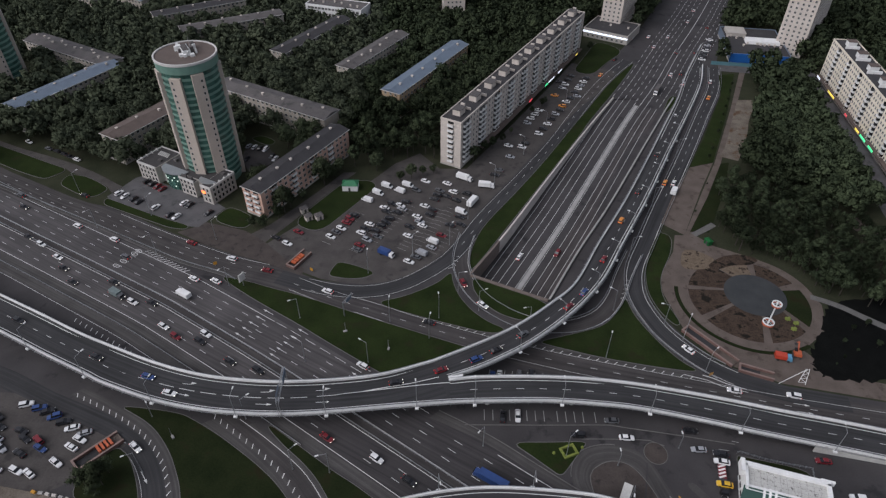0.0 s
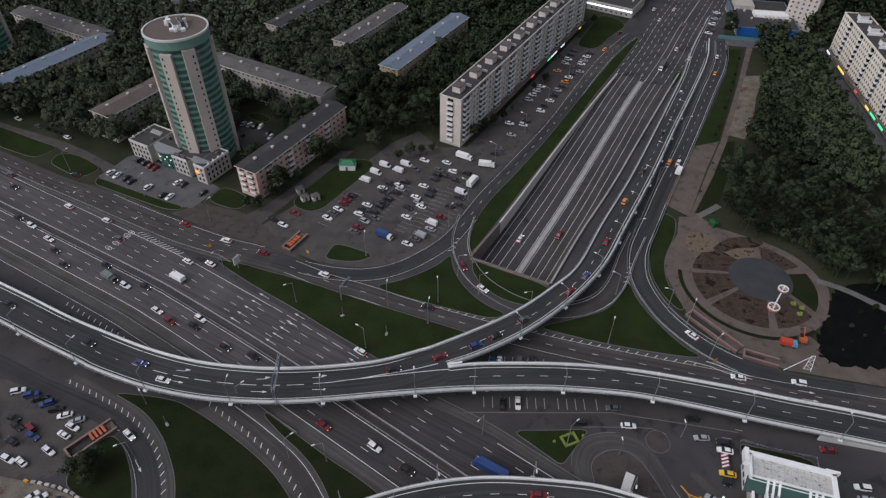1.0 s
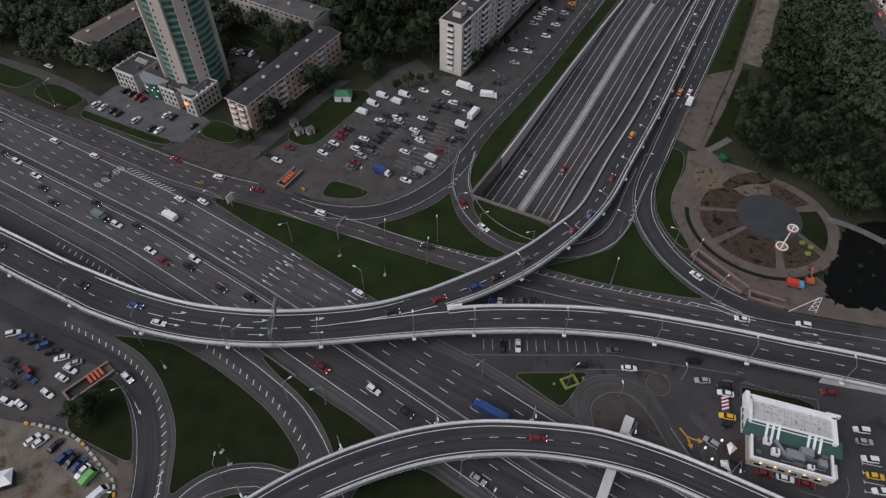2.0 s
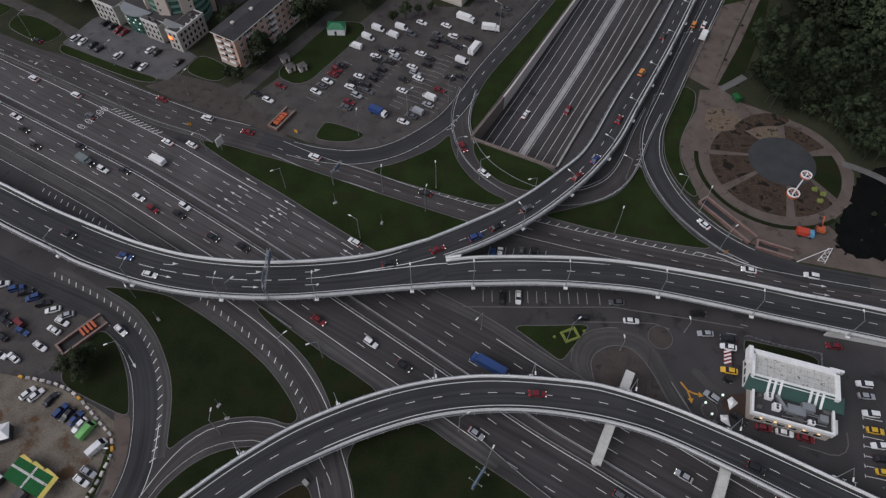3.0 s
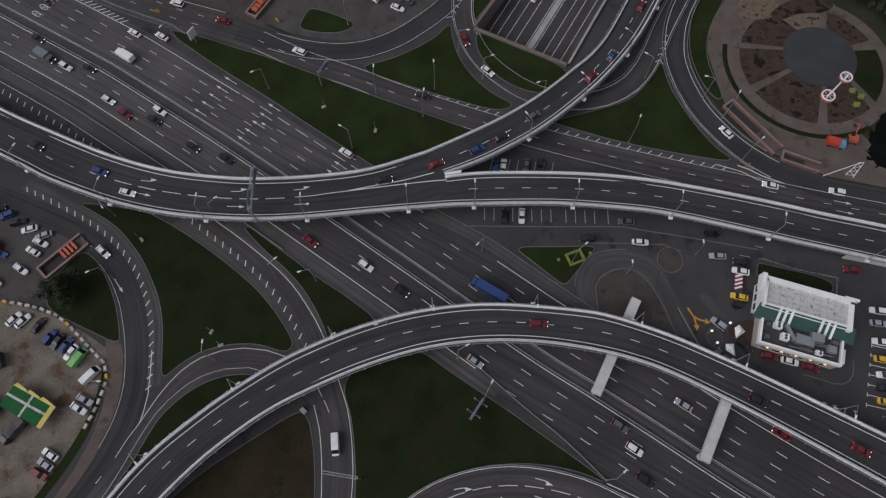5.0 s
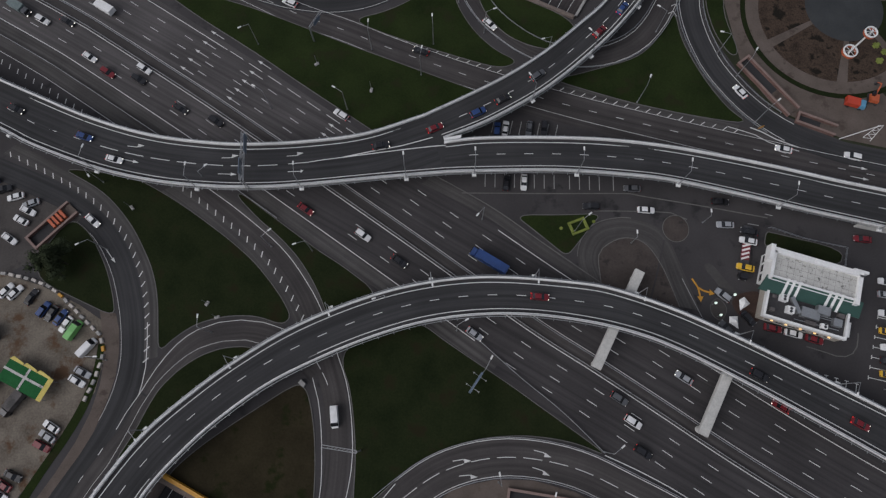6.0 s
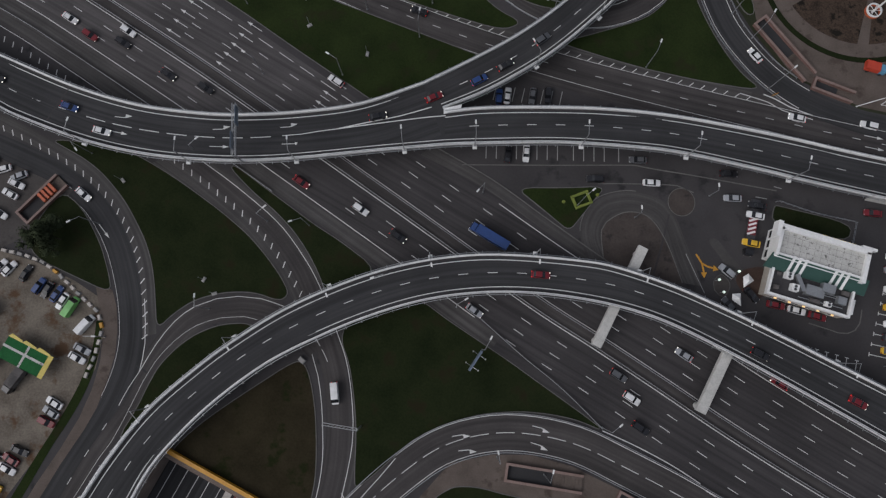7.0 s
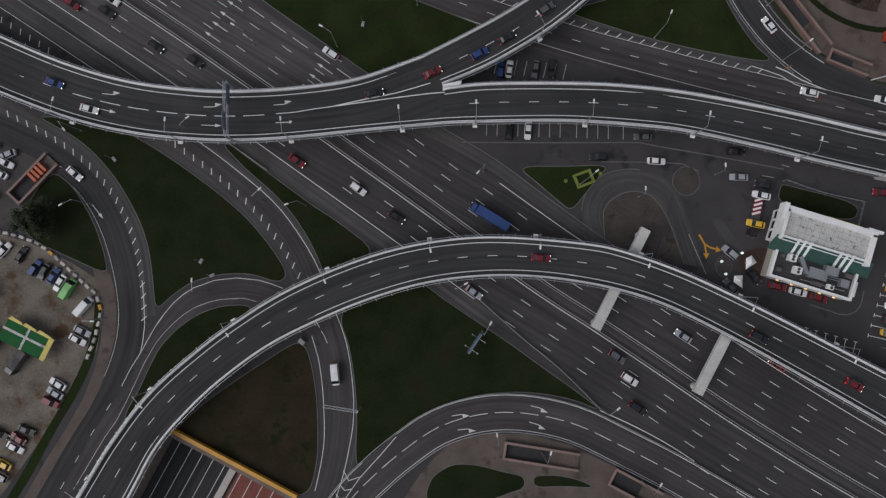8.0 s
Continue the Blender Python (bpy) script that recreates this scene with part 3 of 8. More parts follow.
for s in (383.0, 400.1, 428.8):
    for off in (3.6, 6.9, 10.2, 13.6, 17.5):
        (p, a), = spots(beside(between(MEDIAN, s, s + 6), off), 50)
        pieces.append(moved(ARROW, pose(p[0], p[1], 0.03, 0, 0, a + 180)))
FRONT_WEST = FRONT[FRONT[:, 0] < -72]
for off in (3.6, -3.5):
    pieces.append(line_marks(FRONT[FRONT[:, 0] > -60], off, 0.12))
for off in (2.4, -1.2):
    pieces.append(line_marks(FRONT_WEST, off, 0.14, 2.2, 5.5))
pieces.append(line_marks(FRONT_WEST[FRONT_WEST[:, 0] > -150], 6.0, 0.14))
pieces.append(line_marks(FRONT[FRONT[:, 0] > -60], 0.0, 0.14, 2.2, 5.5))
for p, a in spots(beside(FRONT_EAST, 4.3), 3.1):
    pieces.append(moved(box(-0.11, -0.8, 0, 0.11, 0.8, 0.002), pose(p[0], p[1], 0.03, 0, 0, a - 38)))
for off in (3.1, -3.3):
    pieces.append(line_marks(between(RAMP_N, 12, 300), off, 0.12))
for off in (2.9, -2.9):
    pieces.append(line_marks(LOOP_N, off, 0.16))
for off in (2.9, -3.0):
    pieces.append(line_marks(between(RAMP_E, 55, 330), off, 0.17))
pieces.append(line_marks(between(RAMP_E, 175, 330), 0.0, 0.14, 2.4, 6.0))
pieces.append(line_marks(between(RAMP_N, 85, 290), 0.0, 0.14, 2.4, 6.0))
for p, a in spots(TICKS_W, 2.86, 2):
    pieces.append(moved(box(-0.85, -0.12, 0, 0.85, 0.12, 0.002), pose(p[0], p[1], 0.03, 0, 0, a - 48)))
for p, a in spots(TICKS_M, 2.95, 2):
    pieces.append(moved(box(-0.85, -0.12, 0, 0.85, 0.12, 0.002), pose(p[0], p[1], 0.03, 0, 0, a - 52)))
pieces.append(line_marks(spline([(-74.8, 79.8), (-74.1, 74.1), (-73.7, 68.5), (-74, 64.5), (-74.5, 61.5)]), 0, 0.17))
pieces.append(line_marks(spline([(-78.9, 53.1), (-77, 57.2), (-74.3, 61.8), (-71, 68.1), (-66.6, 74.2), (-61.6, 78.1), (-56.3, 80.1), (-50.7, 80.8), (-44.9, 80.3), (-38.9, 78.4)]), 0, 0.15))
pieces.append(line_marks(spline([(-90, 27.2), (-86.1, 34.1), (-82.7, 40.2), (-79.9, 44.4), (-76.7, 51.2), (-75.2, 54.7), (-73.4, 59), (-70.7, 64), (-66.2, 69.3), (-61, 73.2), (-54.6, 75.3), (-48.9, 75.7), (-45.5, 74.9)]), 0, 0.09))
pieces.append(line_marks(spline([(-80.5, 50.4), (-81.9, 48), (-85.5, 42), (-89.1, 35.4), (-92.4, 29), (-100, 14)]), 0, 0.15, 1.9, 5.6, start=2))
pieces.append(line_marks(between(RAMP_W, 55, 210), -3.2, 0.09))
pieces.append(line_marks(between(EDGE_M, 2, 120), 0, 0.17))
pieces.append(line_marks(spline([(-31.2, 66.5), (-29.4, 61), (-28.2, 54), (-27.6, 47), (-27.4, 41), (-28, 35), (-29.4, 28)]), 0, 0.16))
pieces.append(line_marks(spline([(-31.1, 71.5), (-27.8, 66.1), (-25.6, 60.9)]), 0, 0.16, 3.4, 1.0))
pieces.append(line_marks(spline([(41.5, 49.1), (48.3, 46.2), (54.5, 43.2), (59.8, 40.3), (65, 37)]), 0, 0.24))
for off in (4.3, -4.3):
    pieces.append(line_marks(LOOP_S, off, 0.17))
pieces.append(line_marks(LOOP_S, 0.0, 0.17, 4.6, 1.8))
for x, y, a in ((24.2, 50.0, -13), (23.8, 46.0, -16), (4.4, 47.1, 10), (6.0, 43.7, 6)):
    pieces.append(moved(HOOK, pose(x, y, 0.03, 180, 0, a)))
for tri in (((-22.4, 33.2), (-21.0, 30.7), (-18.4, 31.6)), ((-23.3, 29.8), (-22.0, 28.3), (-20.3, 28.6)), ((-24.1, 27.3), (-23.2, 26.2), (-22.0, 26.4))):
    pieces.append(line_marks(np.array([(*q, 0.0) for q in tri]), 0, 0.22, lift=0.034))
pieces.append(line_marks(spline([(-9.4, 41.7), (-13.5, 36.8), (-18.3, 31.4), (-21.7, 26.3)]), 0, 0.18))
for x, y, a in ((-88.6, 99.2, -50), (-101.0, 110.6, -26)):
    pieces.append(moved(ARROW, pose(x, y, 0.03, 0, 0, a)))
for base, tip, n in (((67.6, 174.0), (71.6, 186), 5), ((2.2, 190), (5.6, 199), 4)):
    b, t = np.array(base, float), np.array(tip, float)
    a = math.degrees(math.atan2(*(t - b)[::-1]))
    for k in range(n):
        c = b + (t - b) * k / n
        w = 1.8 * (1 - 0.75 * k / n)
        for sgn in (1, -1):
            pieces.append(moved(box(0, -0.09, 0, w, 0.09, 0.002), pose(c[0], c[1], 0.034 + 0.001 * sgn, 0, 0, a + 180 - 45 * sgn)))
pieces.append(line_marks(spline([(86.2, 137), (89.1, 135.8), (92.9, 133.6), (98.9, 131.2)]), 0, 0.3))
pieces.append(line_marks(spline([(80, 137.2), (87.3, 134.8), (90.9, 132.6), (98.9, 130.1)]), 0, 0.2))
for y in (125.6, 122.5):
    pieces.append(moved(ARROW, pose(112, y + 0.4, 0.03, 0, 0, -12)))
setting(solid("road_marking", *join(*pieces), PAINT), "white painted lane lines, arrows and ticks on asphalt", "road marking")
pieces = []
for p, a in spots(spline([(-135, 159), (-114.4, 147), (-108.3, 143.3), (-99.1, 137.4)]), 3.0):
    pieces.append(moved(box(-0.8, -0.12, 0, 0.8, 0.12, 0.002), pose(p[0], p[1], 0.035, 0, 0, a - 62)))
pieces.append(line_marks(between(MEDIAN, 0, 395), -20.6, 0.14))
for x, y in ((-132.2, 188.9), (-130.4, 191.6), (-129.1, 193.9), (-127.7, 196.3), (-126.6, 198.1)):
    ring = [(1.5 * math.cos(a), 0.62 * math.sin(a)) for a in np.linspace(0, 2 * math.pi, 18, endpoint=False)]
    v, f = ring_bar(ring, 0.22, 0.0, 0.004)
    pieces.append(moved(join((v, f), box(-0.6, -0.3, 0, 0.6, -0.18, 0.003), box(-0.6, 0.12, 0, 0.6, 0.24, 0.003)), pose(x, y, 0.035, 0, 0, -30)))
for p, a in spots(spline([(-122.6, 198.1), (-116.1, 193.8), (-109.9, 190.1), (-102.5, 185.9)]), 1.9):
    pieces.append(moved(box(-1.3, -0.12, 0, 1.3, 0.12, 0.002), pose(p[0], p[1], 0.035, 0, 0, a + 50)))
setting(solid("collector_marking", *join(*pieces), PAINT), "white ticks and lines on the collector road", "road marking")
pieces = []
# The avenue to the north-east
AVENUE = spline([(95, 337), (112, 368), (133, 410), (165, 470), (210, 560), (300, 740)])
for k, off in enumerate((-2.1, -5.4, -8.6, -12.0, -22.2, -25.6, -29.0, -32.4, -35.8, 1.3)):
    pieces.append(line_marks(AVENUE, off, 0.2, 4.5, 4.5 if k % 5 else 2.0, start=(k * 4.3) % 9))
for off in (-15.6, -18.8):
    pieces.append(line_marks(between(AVENUE, 0, 90), off, 0.2))
pieces.append(line_marks(between(AVENUE, 90, 600), -17.0, 0.3))
setting(solid("avenue_marking", *join(*pieces), PAINT), "white lane lines of a wide avenue", "road marking")
pieces = []
for x in (12.3, 15.0, 17.6, 20.3, 23.0, 25.7, 28.4, 31.1, 35.3, 38.0, 40.7, 43.4, 47.2):
    pieces.append(moved(box(-0.1, -2.0, 0, 0.1, 2.0, 0.002), pose(x, 120.25 - 0.016 * (x - 12), 0.03, 0, 0, -1)))
for k in range(8):
    pieces.append(moved(box(-0.1, -2.05, 0, 0.1, 2.05, 0.002), pose(14.5 + 2.52 * k, 136.4 - 0.2 * k, 0.03, 0, 0, -12.5)))
setting(solid("stall_marking", *join(*pieces), PAINT_WORN), "worn white stall lines under the elevated road", "road marking")

# ---- grass islands with kerbs ----
ISLAND_OUTLINES = []


def island(outline, mat, label):
    """A raised grass island with a kerb round it."""
    ring = rounded(outline)
    ISLAND_OUTLINES.append(ring)
    setting(solid("grass_verge", *sheet(ring, z=0.13), mat), label, "grass")
    setting(solid("kerb", *ring_bar(ring, 0.22, -0.02, 0.16), KERB), "pale concrete kerb round a grass verge", "kerb")


island([(-89.2, 183.4), (-76.9, 180.4), (-66.9, 176.6), (-57.2, 173.6), (-42.8, 167.8), (-28.7, 161.9), (-12.9, 155.8), (2.3, 149.9), (9.9, 147), (15, 144.8), (5, 138.4), (-14.2, 131), (-21.8, 136.4), (-39.1, 148), (-54.5, 158.9), (-70.3, 169.1), (-81.9, 177.5)], GRASS, "dark green mown grass verge between the carriageways")
island([(-26.8, 169.7), (-16.1, 172.8), (-3.6, 180.4), (1.9, 187.5), (2.2, 182), (4.4, 174), (9, 166.3), (15, 160.3), (21.8, 156.6), (16.4, 154.4), (2.3, 158.7), (-15.7, 164.8)], GRASS, "green mown grass verge between slip roads")
island([(10.2, 184.2), (20.4, 179), (37.4, 171), (39, 164), (33, 160.5), (25.5, 161.8), (18.6, 165.2), (13, 171.5), (10.2, 178)], GRASS, "green mown grass beside the underpass mouth")
island([(9.2, 193.5), (10, 200.4), (13.4, 211.5), (18.7, 222), (31.5, 241.9), (48, 269.6), (67.2, 305), (74.4, 317.7), (84.6, 336.2), (94.9, 354.9), (106.6, 372.6), (116.5, 386.3), (117.5, 385), (104, 359), (91.5, 336.4), (75.4, 308.4), (70.6, 298), (47, 255), (24, 213), (9.2, 186.5)], GRASS, "green grass strip beside the retaining wall")
island([(32.5, 151), (43, 154), (55.8, 158.2), (61.6, 163.4), (66, 170.6), (68, 173.4), (69, 165.2), (71.6, 158.2), (75.4, 150.4), (80.5, 142.6), (86, 138), (70.6, 140.4), (54, 144), (37.1, 149.2)], GRASS, "green mown grass triangle between slip roads")
island([(78.8, 188.5), (83, 199.7), (89.5, 212), (91.4, 213.8), (95.1, 210.6), (91.9, 199.9), (84, 186), (81.8, 174), (85.5, 160.5), (83, 159.5), (79, 167), (77.2, 177)], GRASS, "green mown grass verge beside the park path")
island([(20.4, 110.3), (32.4, 110.4), (43.4, 111), (40.7, 107.8), (37, 103), (33.9, 99.2), (30.3, 102.2), (25.3, 106.4)], GRASS, "green grass island with clipped hedges")
island([(-104, 122), (-98.1, 118.9), (-93.7, 116.5), (-89.5, 113.4), (-85.6, 109.5), (-81.7, 104.8), (-78.5, 99.7), (-75.7, 94.7), (-73.7, 89.4), (-72.5, 84), (-71.8, 79), (-70.9, 72.3), (-67, 76.3), (-61.9, 79.9), (-54.6, 81.9), (-47, 82.1), (-40, 79.8), (-37.9, 81.8), (-40.4, 86.2), (-44.5, 91.5), (-49.4, 96.8), (-55.9, 102.1), (-62.3, 106.7), (-69.7, 111.7), (-76.5, 115.7), (-84, 119.6)], GRASS_DARK, "dark green grass field inside the slip roads")
island([(-55, 114.6), (-54, 115.3), (-46.1, 109.6), (-38, 103.8), (-31.7, 99.3), (-25.4, 95.5), (-15.5, 88.2), (-20, 80), (-27.6, 80), (-30, 86.3), (-33.3, 92.4), (-37.4, 98.1), (-42.3, 103.1), (-48.8, 108.4)], GRASS_DARK, "dark green grass verge beside the highway")
island([(-24.1, 70.5), (-22, 76), (-14, 82), (-4, 80.6), (1.9, 76.2), (9.9, 71), (18.3, 65.6), (25.6, 60.5), (32, 56.1), (36.6, 52.9), (42, 49), (35.6, 51.6), (29.3, 52.9), (21.5, 53.6), (11.7, 52.8), (1.9, 50), (-5.4, 46.2), (-9.4, 42.6), (-14, 38.4), (-18.9, 34.4), (-19.3, 37), (-19.2, 48.2), (-20.2, 57), (-21.6, 64.4)], GRASS_DARK, "dark green grass field between the loops")
island([(-78.4, 44.8), (-74.2, 52.4), (-71.8, 58.4), (-69.4, 63.2), (-65, 68), (-60.2, 71.4), (-54.4, 73.6), (-47, 74), (-44, 69.5), (-56, 61), (-66, 51), (-74, 40.5)], GRASS_DARK, "dark green grass verge beside the elevated road")
island([(-65, 41.4), (-63, 44.5), (-57.2, 49.7), (-49.9, 55), (-42.5, 60), (-38.1, 63), (-34.4, 64.9), (-32.4, 63.1), (-30.9, 58.3), (-29.8, 52.4), (-29.1, 44.3), (-29, 36), (-30.6, 28), (-34.5, 26.8)], GRASS_DRY, "dry brownish grass beside the underpass")
island([(-99.4, 107.7), (-93.5, 103.6), (-87.6, 94), (-84.6, 86), (-83.6, 81.2), (-93, 85.2), (-105, 90.5), (-106, 97)], GRASS_DARK, "grass patch with bushes beside a ramp")
island([(-2, 26), (-0.5, 31.5), (1.9, 33.5), (5.4, 35.3), (11.1, 35.1), (17.5, 33.5), (22.6, 32.6), (22.8, 29.8), (19, 28.5), (14.8, 26.9), (8, 24)], GRASS_DARK, "green grass beside a brick stairwell")
island([(25, 32.7), (30.2, 33), (35.9, 32.1), (40.5, 30.1), (32.4, 30.5), (25.4, 30)], GRASS_DARK, "green grass beside a brick stairwell")
island([(-155.6, 234.9), (-150.5, 232.6), (-141.2, 228), (-130.2, 222.9), (-120.5, 218.6), (-111.4, 215.1), (-112, 212.6), (-119, 213.6), (-128.6, 218), (-139.5, 223), (-148.4, 227.2), (-154.6, 230.1)], GRASS, "green grass strip beside the office car park")
island([(-181.3, 253.9), (-172.2, 252.3), (-160.2, 244.7), (-157.4, 241.4), (-160.5, 236.4), (-164.8, 235.5), (-174.9, 241.1), (-182.1, 246)], GRASS, "green lawn with small monument beside the road")
island([(-262, 296), (-222.7, 276.6), (-208.8, 270), (-194, 262.7), (-183.9, 258.3), (-187.3, 252.9), (-191.2, 249.8), (-200.4, 253.5), (-210.9, 258.4), (-219.5, 263.2), (-255, 281)], GRASS, "green lawn beside the frontage road")
island([(-46.7, 184.3), (-45.4, 189), (-43.7, 192.6), (-37.6, 190.8), (-28, 186.3), (-32.9, 182.9), (-40, 182.8)], GRASS, "green grass island at the car park edge")
island([(76.5, 373.2), (87.3, 395), (100.4, 423.3), (115.4, 405.6), (100, 387), (88.2, 368.3)], GRASS, "green lawn at the end of the long block")
island([(128.5, 341.6), (132.8, 339.5), (122.8, 322.3), (118.8, 320.2)], GRASS, "dry grass wedge in the avenue")
island([(-67.3, 217.6), (-54.5, 211), (-44, 228), (-33, 245.5), (-36, 251), (-48, 250.8), (-57, 235.5)], GRASS, "dark green lawn with a kiosk beside the car park")
island([(-103.2, 289.3), (-96.7, 292.2), (-88.1, 285.6), (-92.4, 281.8)], GRASS, "green lawn behind the tower car park")
island([(87.2, 106.6), (88.6, 106.4), (107, 102), (105.2, 97.2), (86.2, 101.8)], GRASS_DARK, "fenced green lawn beside the restaurant")
island([(-102.4, 219.6), (-98.2, 228.7), (-92.9, 227), (-84.5, 221), (-86, 214.5), (-91, 214)], GRASS, "dark green lawn between the office and the road")

# ---- car parks, paths and the park plaza ----
LOT_OUTLINES = []


def lot(name, outline, mat, label):
    """A flat paved or bare area, each a little above the last."""
    z = 0.02 + 0.004 * len(LOT_OUTLINES)
    LOT_OUTLINES.append(outline)
    setting(solid(name, *sheet(outline, z=z), mat), label, "pavement" if "path" in name or "plaza" in name else "ground")


lot("car_park", [(-79, 199), (-60, 222), (-47, 228), (-38, 248), (-26, 266), (-14, 276), (-4, 262), (9, 262), (30, 298), (60, 352), (78, 386), (104, 374), (94.4, 354), (70.2, 320.2), (48.6, 285.6), (29.6, 253.2), (13.4, 226.4), (1, 201.9), (-8, 190.6), (-15.8, 184.6), (-23.5, 181), (-32.5, 179.7), (-42, 180.7), (-49.5, 182.5), (-57.5, 186.5)], LOT, "worn asphalt car park beside the apartment block")
lot("alley", [(-84.8, 208.4), (-76.6, 216.5), (-68.6, 228.2), (-59.3, 242.5), (-50, 258), (-44, 258), (-48.6, 250.4), (-57.6, 236), (-68, 217.6), (-76.4, 203.9)], LOT, "worn asphalt alley between the house and the lawn")
lot("pavement", [(-115, 210.6), (-101.9, 203.2), (-88.1, 197.2), (-75.2, 192.5), (-63.6, 187.2), (-57, 184.2), (-57, 188.5), (-66.1, 194.6), (-76, 204.6), (-86, 212), (-92, 214), (-106, 218.1), (-109, 214)], YARD, "brownish pavement beside the frontage road")
lot("office_car_park", [(-155.6, 236), (-151.9, 243.2), (-148.2, 251.5), (-145, 253.5), (-126, 243), (-104, 232), (-99, 228), (-107, 214.2), (-113.7, 215), (-131, 223), (-142, 228), (-153, 233.6)], PAVED, "worn asphalt car park before the office")
lot("worn_lot", [(-190, 128), (-140, 126.5), (-118, 117), (-103, 110.5), (-96, 108), (-107, 96), (-115, 91), (-190, 100)], LOT, "worn grey asphalt parking lot")
lot("dirt_lot", [(-150, 98), (-115, 92), (-104, 89), (-93, 84), (-86.5, 80), (-84.4, 71), (-85.6, 62), (-91.4, 52), (-97, 42), (-107, 27), (-128, 0), (-190, 0), (-190, 98)], EARTH, "dusty beige bare-earth parking lot")
lot("footpath", [(-88, 84), (-83.2, 81.8), (-81.8, 77.7), (-81, 72), (-81, 65.7), (-82.3, 59.5), (-84.3, 52.6), (-87, 47), (-92.3, 38.2), (-95, 33), (-103, 18), (-106, 18), (-97.5, 34), (-92.4, 42.5), (-88.5, 50), (-86, 57), (-84.6, 64), (-84.6, 71), (-86, 77)], PAVING, "pale paved footpath beside the ramp")
lot("footpath", [(82.8, 176.9), (84.5, 187), (93.2, 201), (96.8, 212), (101, 212), (118.5, 245), (132, 270), (158.5, 326), (183, 381), (186, 379.5), (161, 325), (134.5, 268.7), (121, 243.5), (105.5, 212), (111, 205), (126, 197), (137.1, 185), (141, 171), (137, 158), (124.5, 148.4), (132, 138), (160, 130), (160, 123.6), (111.8, 133.8), (94.2, 142.6), (86, 155)], PAVING, "brownish paved promenade round the park plaza")
lot("park_lawn", [(104, 214.5), (121, 243), (134.5, 268.7), (139, 270), (131, 250), (116, 221), (112, 214)], GRASS_DARK, "dark green lawn beside the park path")
lot("roadside_strip", [(93, 220), (104, 242), (118, 265), (131, 269.5), (117.6, 245), (101, 212)], PAVING, "brownish trodden strip between road and path")
lot("roadside_verge", [(118, 265), (133.5, 293), (158.5, 343), (166, 370), (176, 372), (157, 326), (131, 269.5)], GRASS, "green verge between road and path")
lot("worksite", [(166, 337), (175, 337.2), (171, 326), (163.7, 311.9), (158, 298), (149, 280), (144.1, 271.5), (136.5, 275.5), (142, 285), (148, 297.5), (154, 311)], EARTH, "bare earth worksite beside the park path")
lot("side_street", [(170, 386), (227, 381), (226, 372), (222.7, 336), (215.6, 288.6), (206, 235), (198, 180), (186, 181), (194, 230), (203, 272.5), (207.7, 302), (207.8, 324), (213, 345), (213, 368), (168, 376)], PAVED, "asphalt street along the shops of the apartment block")
lot("stairwell_plaza", [(4, 40.8), (14.5, 43), (24, 43), (34, 40.5), (48, 34), (60, 28), (60, 10), (20, 10), (0, 18), (-10, 22), (-3, 33)], PAVING, "brownish paved plaza round brick stairwells")
lot("service_road", [(-262, 299), (-215.5, 276.8), (-200.4, 270.7), (-183.4, 263.4), (-168, 254.8), (-156.8, 247.4), (-151.5, 244), (-154.5, 239), (-158.6, 243.8), (-167.3, 249.6), (-181, 255.6), (-185, 258.8), (-199.9, 266.1), (-212.7, 272.2), (-262, 296.5)], LOT, "worn asphalt service road behind the lawns")
lot("tower_car_park", [(-103.2, 282), (-92.4, 281), (-83.2, 269.7), (-89, 262), (-95.7, 257.5), (-99, 263), (-102, 268)], LOT, "worn asphalt car park behind the round tower")
PLAZA, DISC = (114.5, 173.5), (117.8, 176.0)


def arc(a0, a1, r, c=None, n=24):
    c = c or PLAZA
    return [(c[0] + r * math.cos(radians(a)), c[1] + r * math.sin(radians(a))) for a in np.linspace(a0, a1, n)]


setting(solid("hedge_strip", *sheet(arc(165, 300, 27.3) + arc(300, 165, 25.8), z=0.062), GRASS_DARK), "dark green planted strip round the plaza", "grass")
setting(solid("plaza_ring", *sheet(arc(0, 352.5, 25.6, n=48), z=0.07), PAVING), "brownish paved ring of the park plaza", "pavement")
for a0, a1, mat, label in ((-88, -48, MUD, "dug brown earth bed"), (-40, 14, GRASS_DARK, "dark green planting bed"), (24, 66, MUD, "dug brown earth bed"), (74, 112, SAND, "sandy dug earth bed"), (114, 160, MUD, "dug brown earth bed"), (166, 203, MUD, "dug brown earth bed"), (210, 264, MUD, "dug brown earth bed")):
    setting(solid("planting_bed", *sheet(arc(a0, a1, 22.0) + arc(a1, a0, 9.0, DISC), z=0.11), mat), label + " in the park plaza", "ground")
setting(solid("plaza_disc", *sheet(arc(0, 351, 11.4, DISC, 40), z=0.13), POND), "blue-grey round floor in the middle of the plaza", "pavement")
wobble = random.Random(8)
# Near-black flat sheet; what covers the ground here isn't known.
setting(solid("soil_heap", *sheet([(x + wobble.uniform(-1.1, 1.1), y + wobble.uniform(-1.1, 1.1)) for x, y in rounded([(139.5, 168), (134, 156), (127, 147), (124.5, 140.5), (126.5, 136.6), (138.4, 134.6), (150, 137), (175, 140), (190, 160), (172, 176), (152, 174)], 3)], z=0.05), BLACK_GROUND), "black flat ground beside the plaza", "ground")


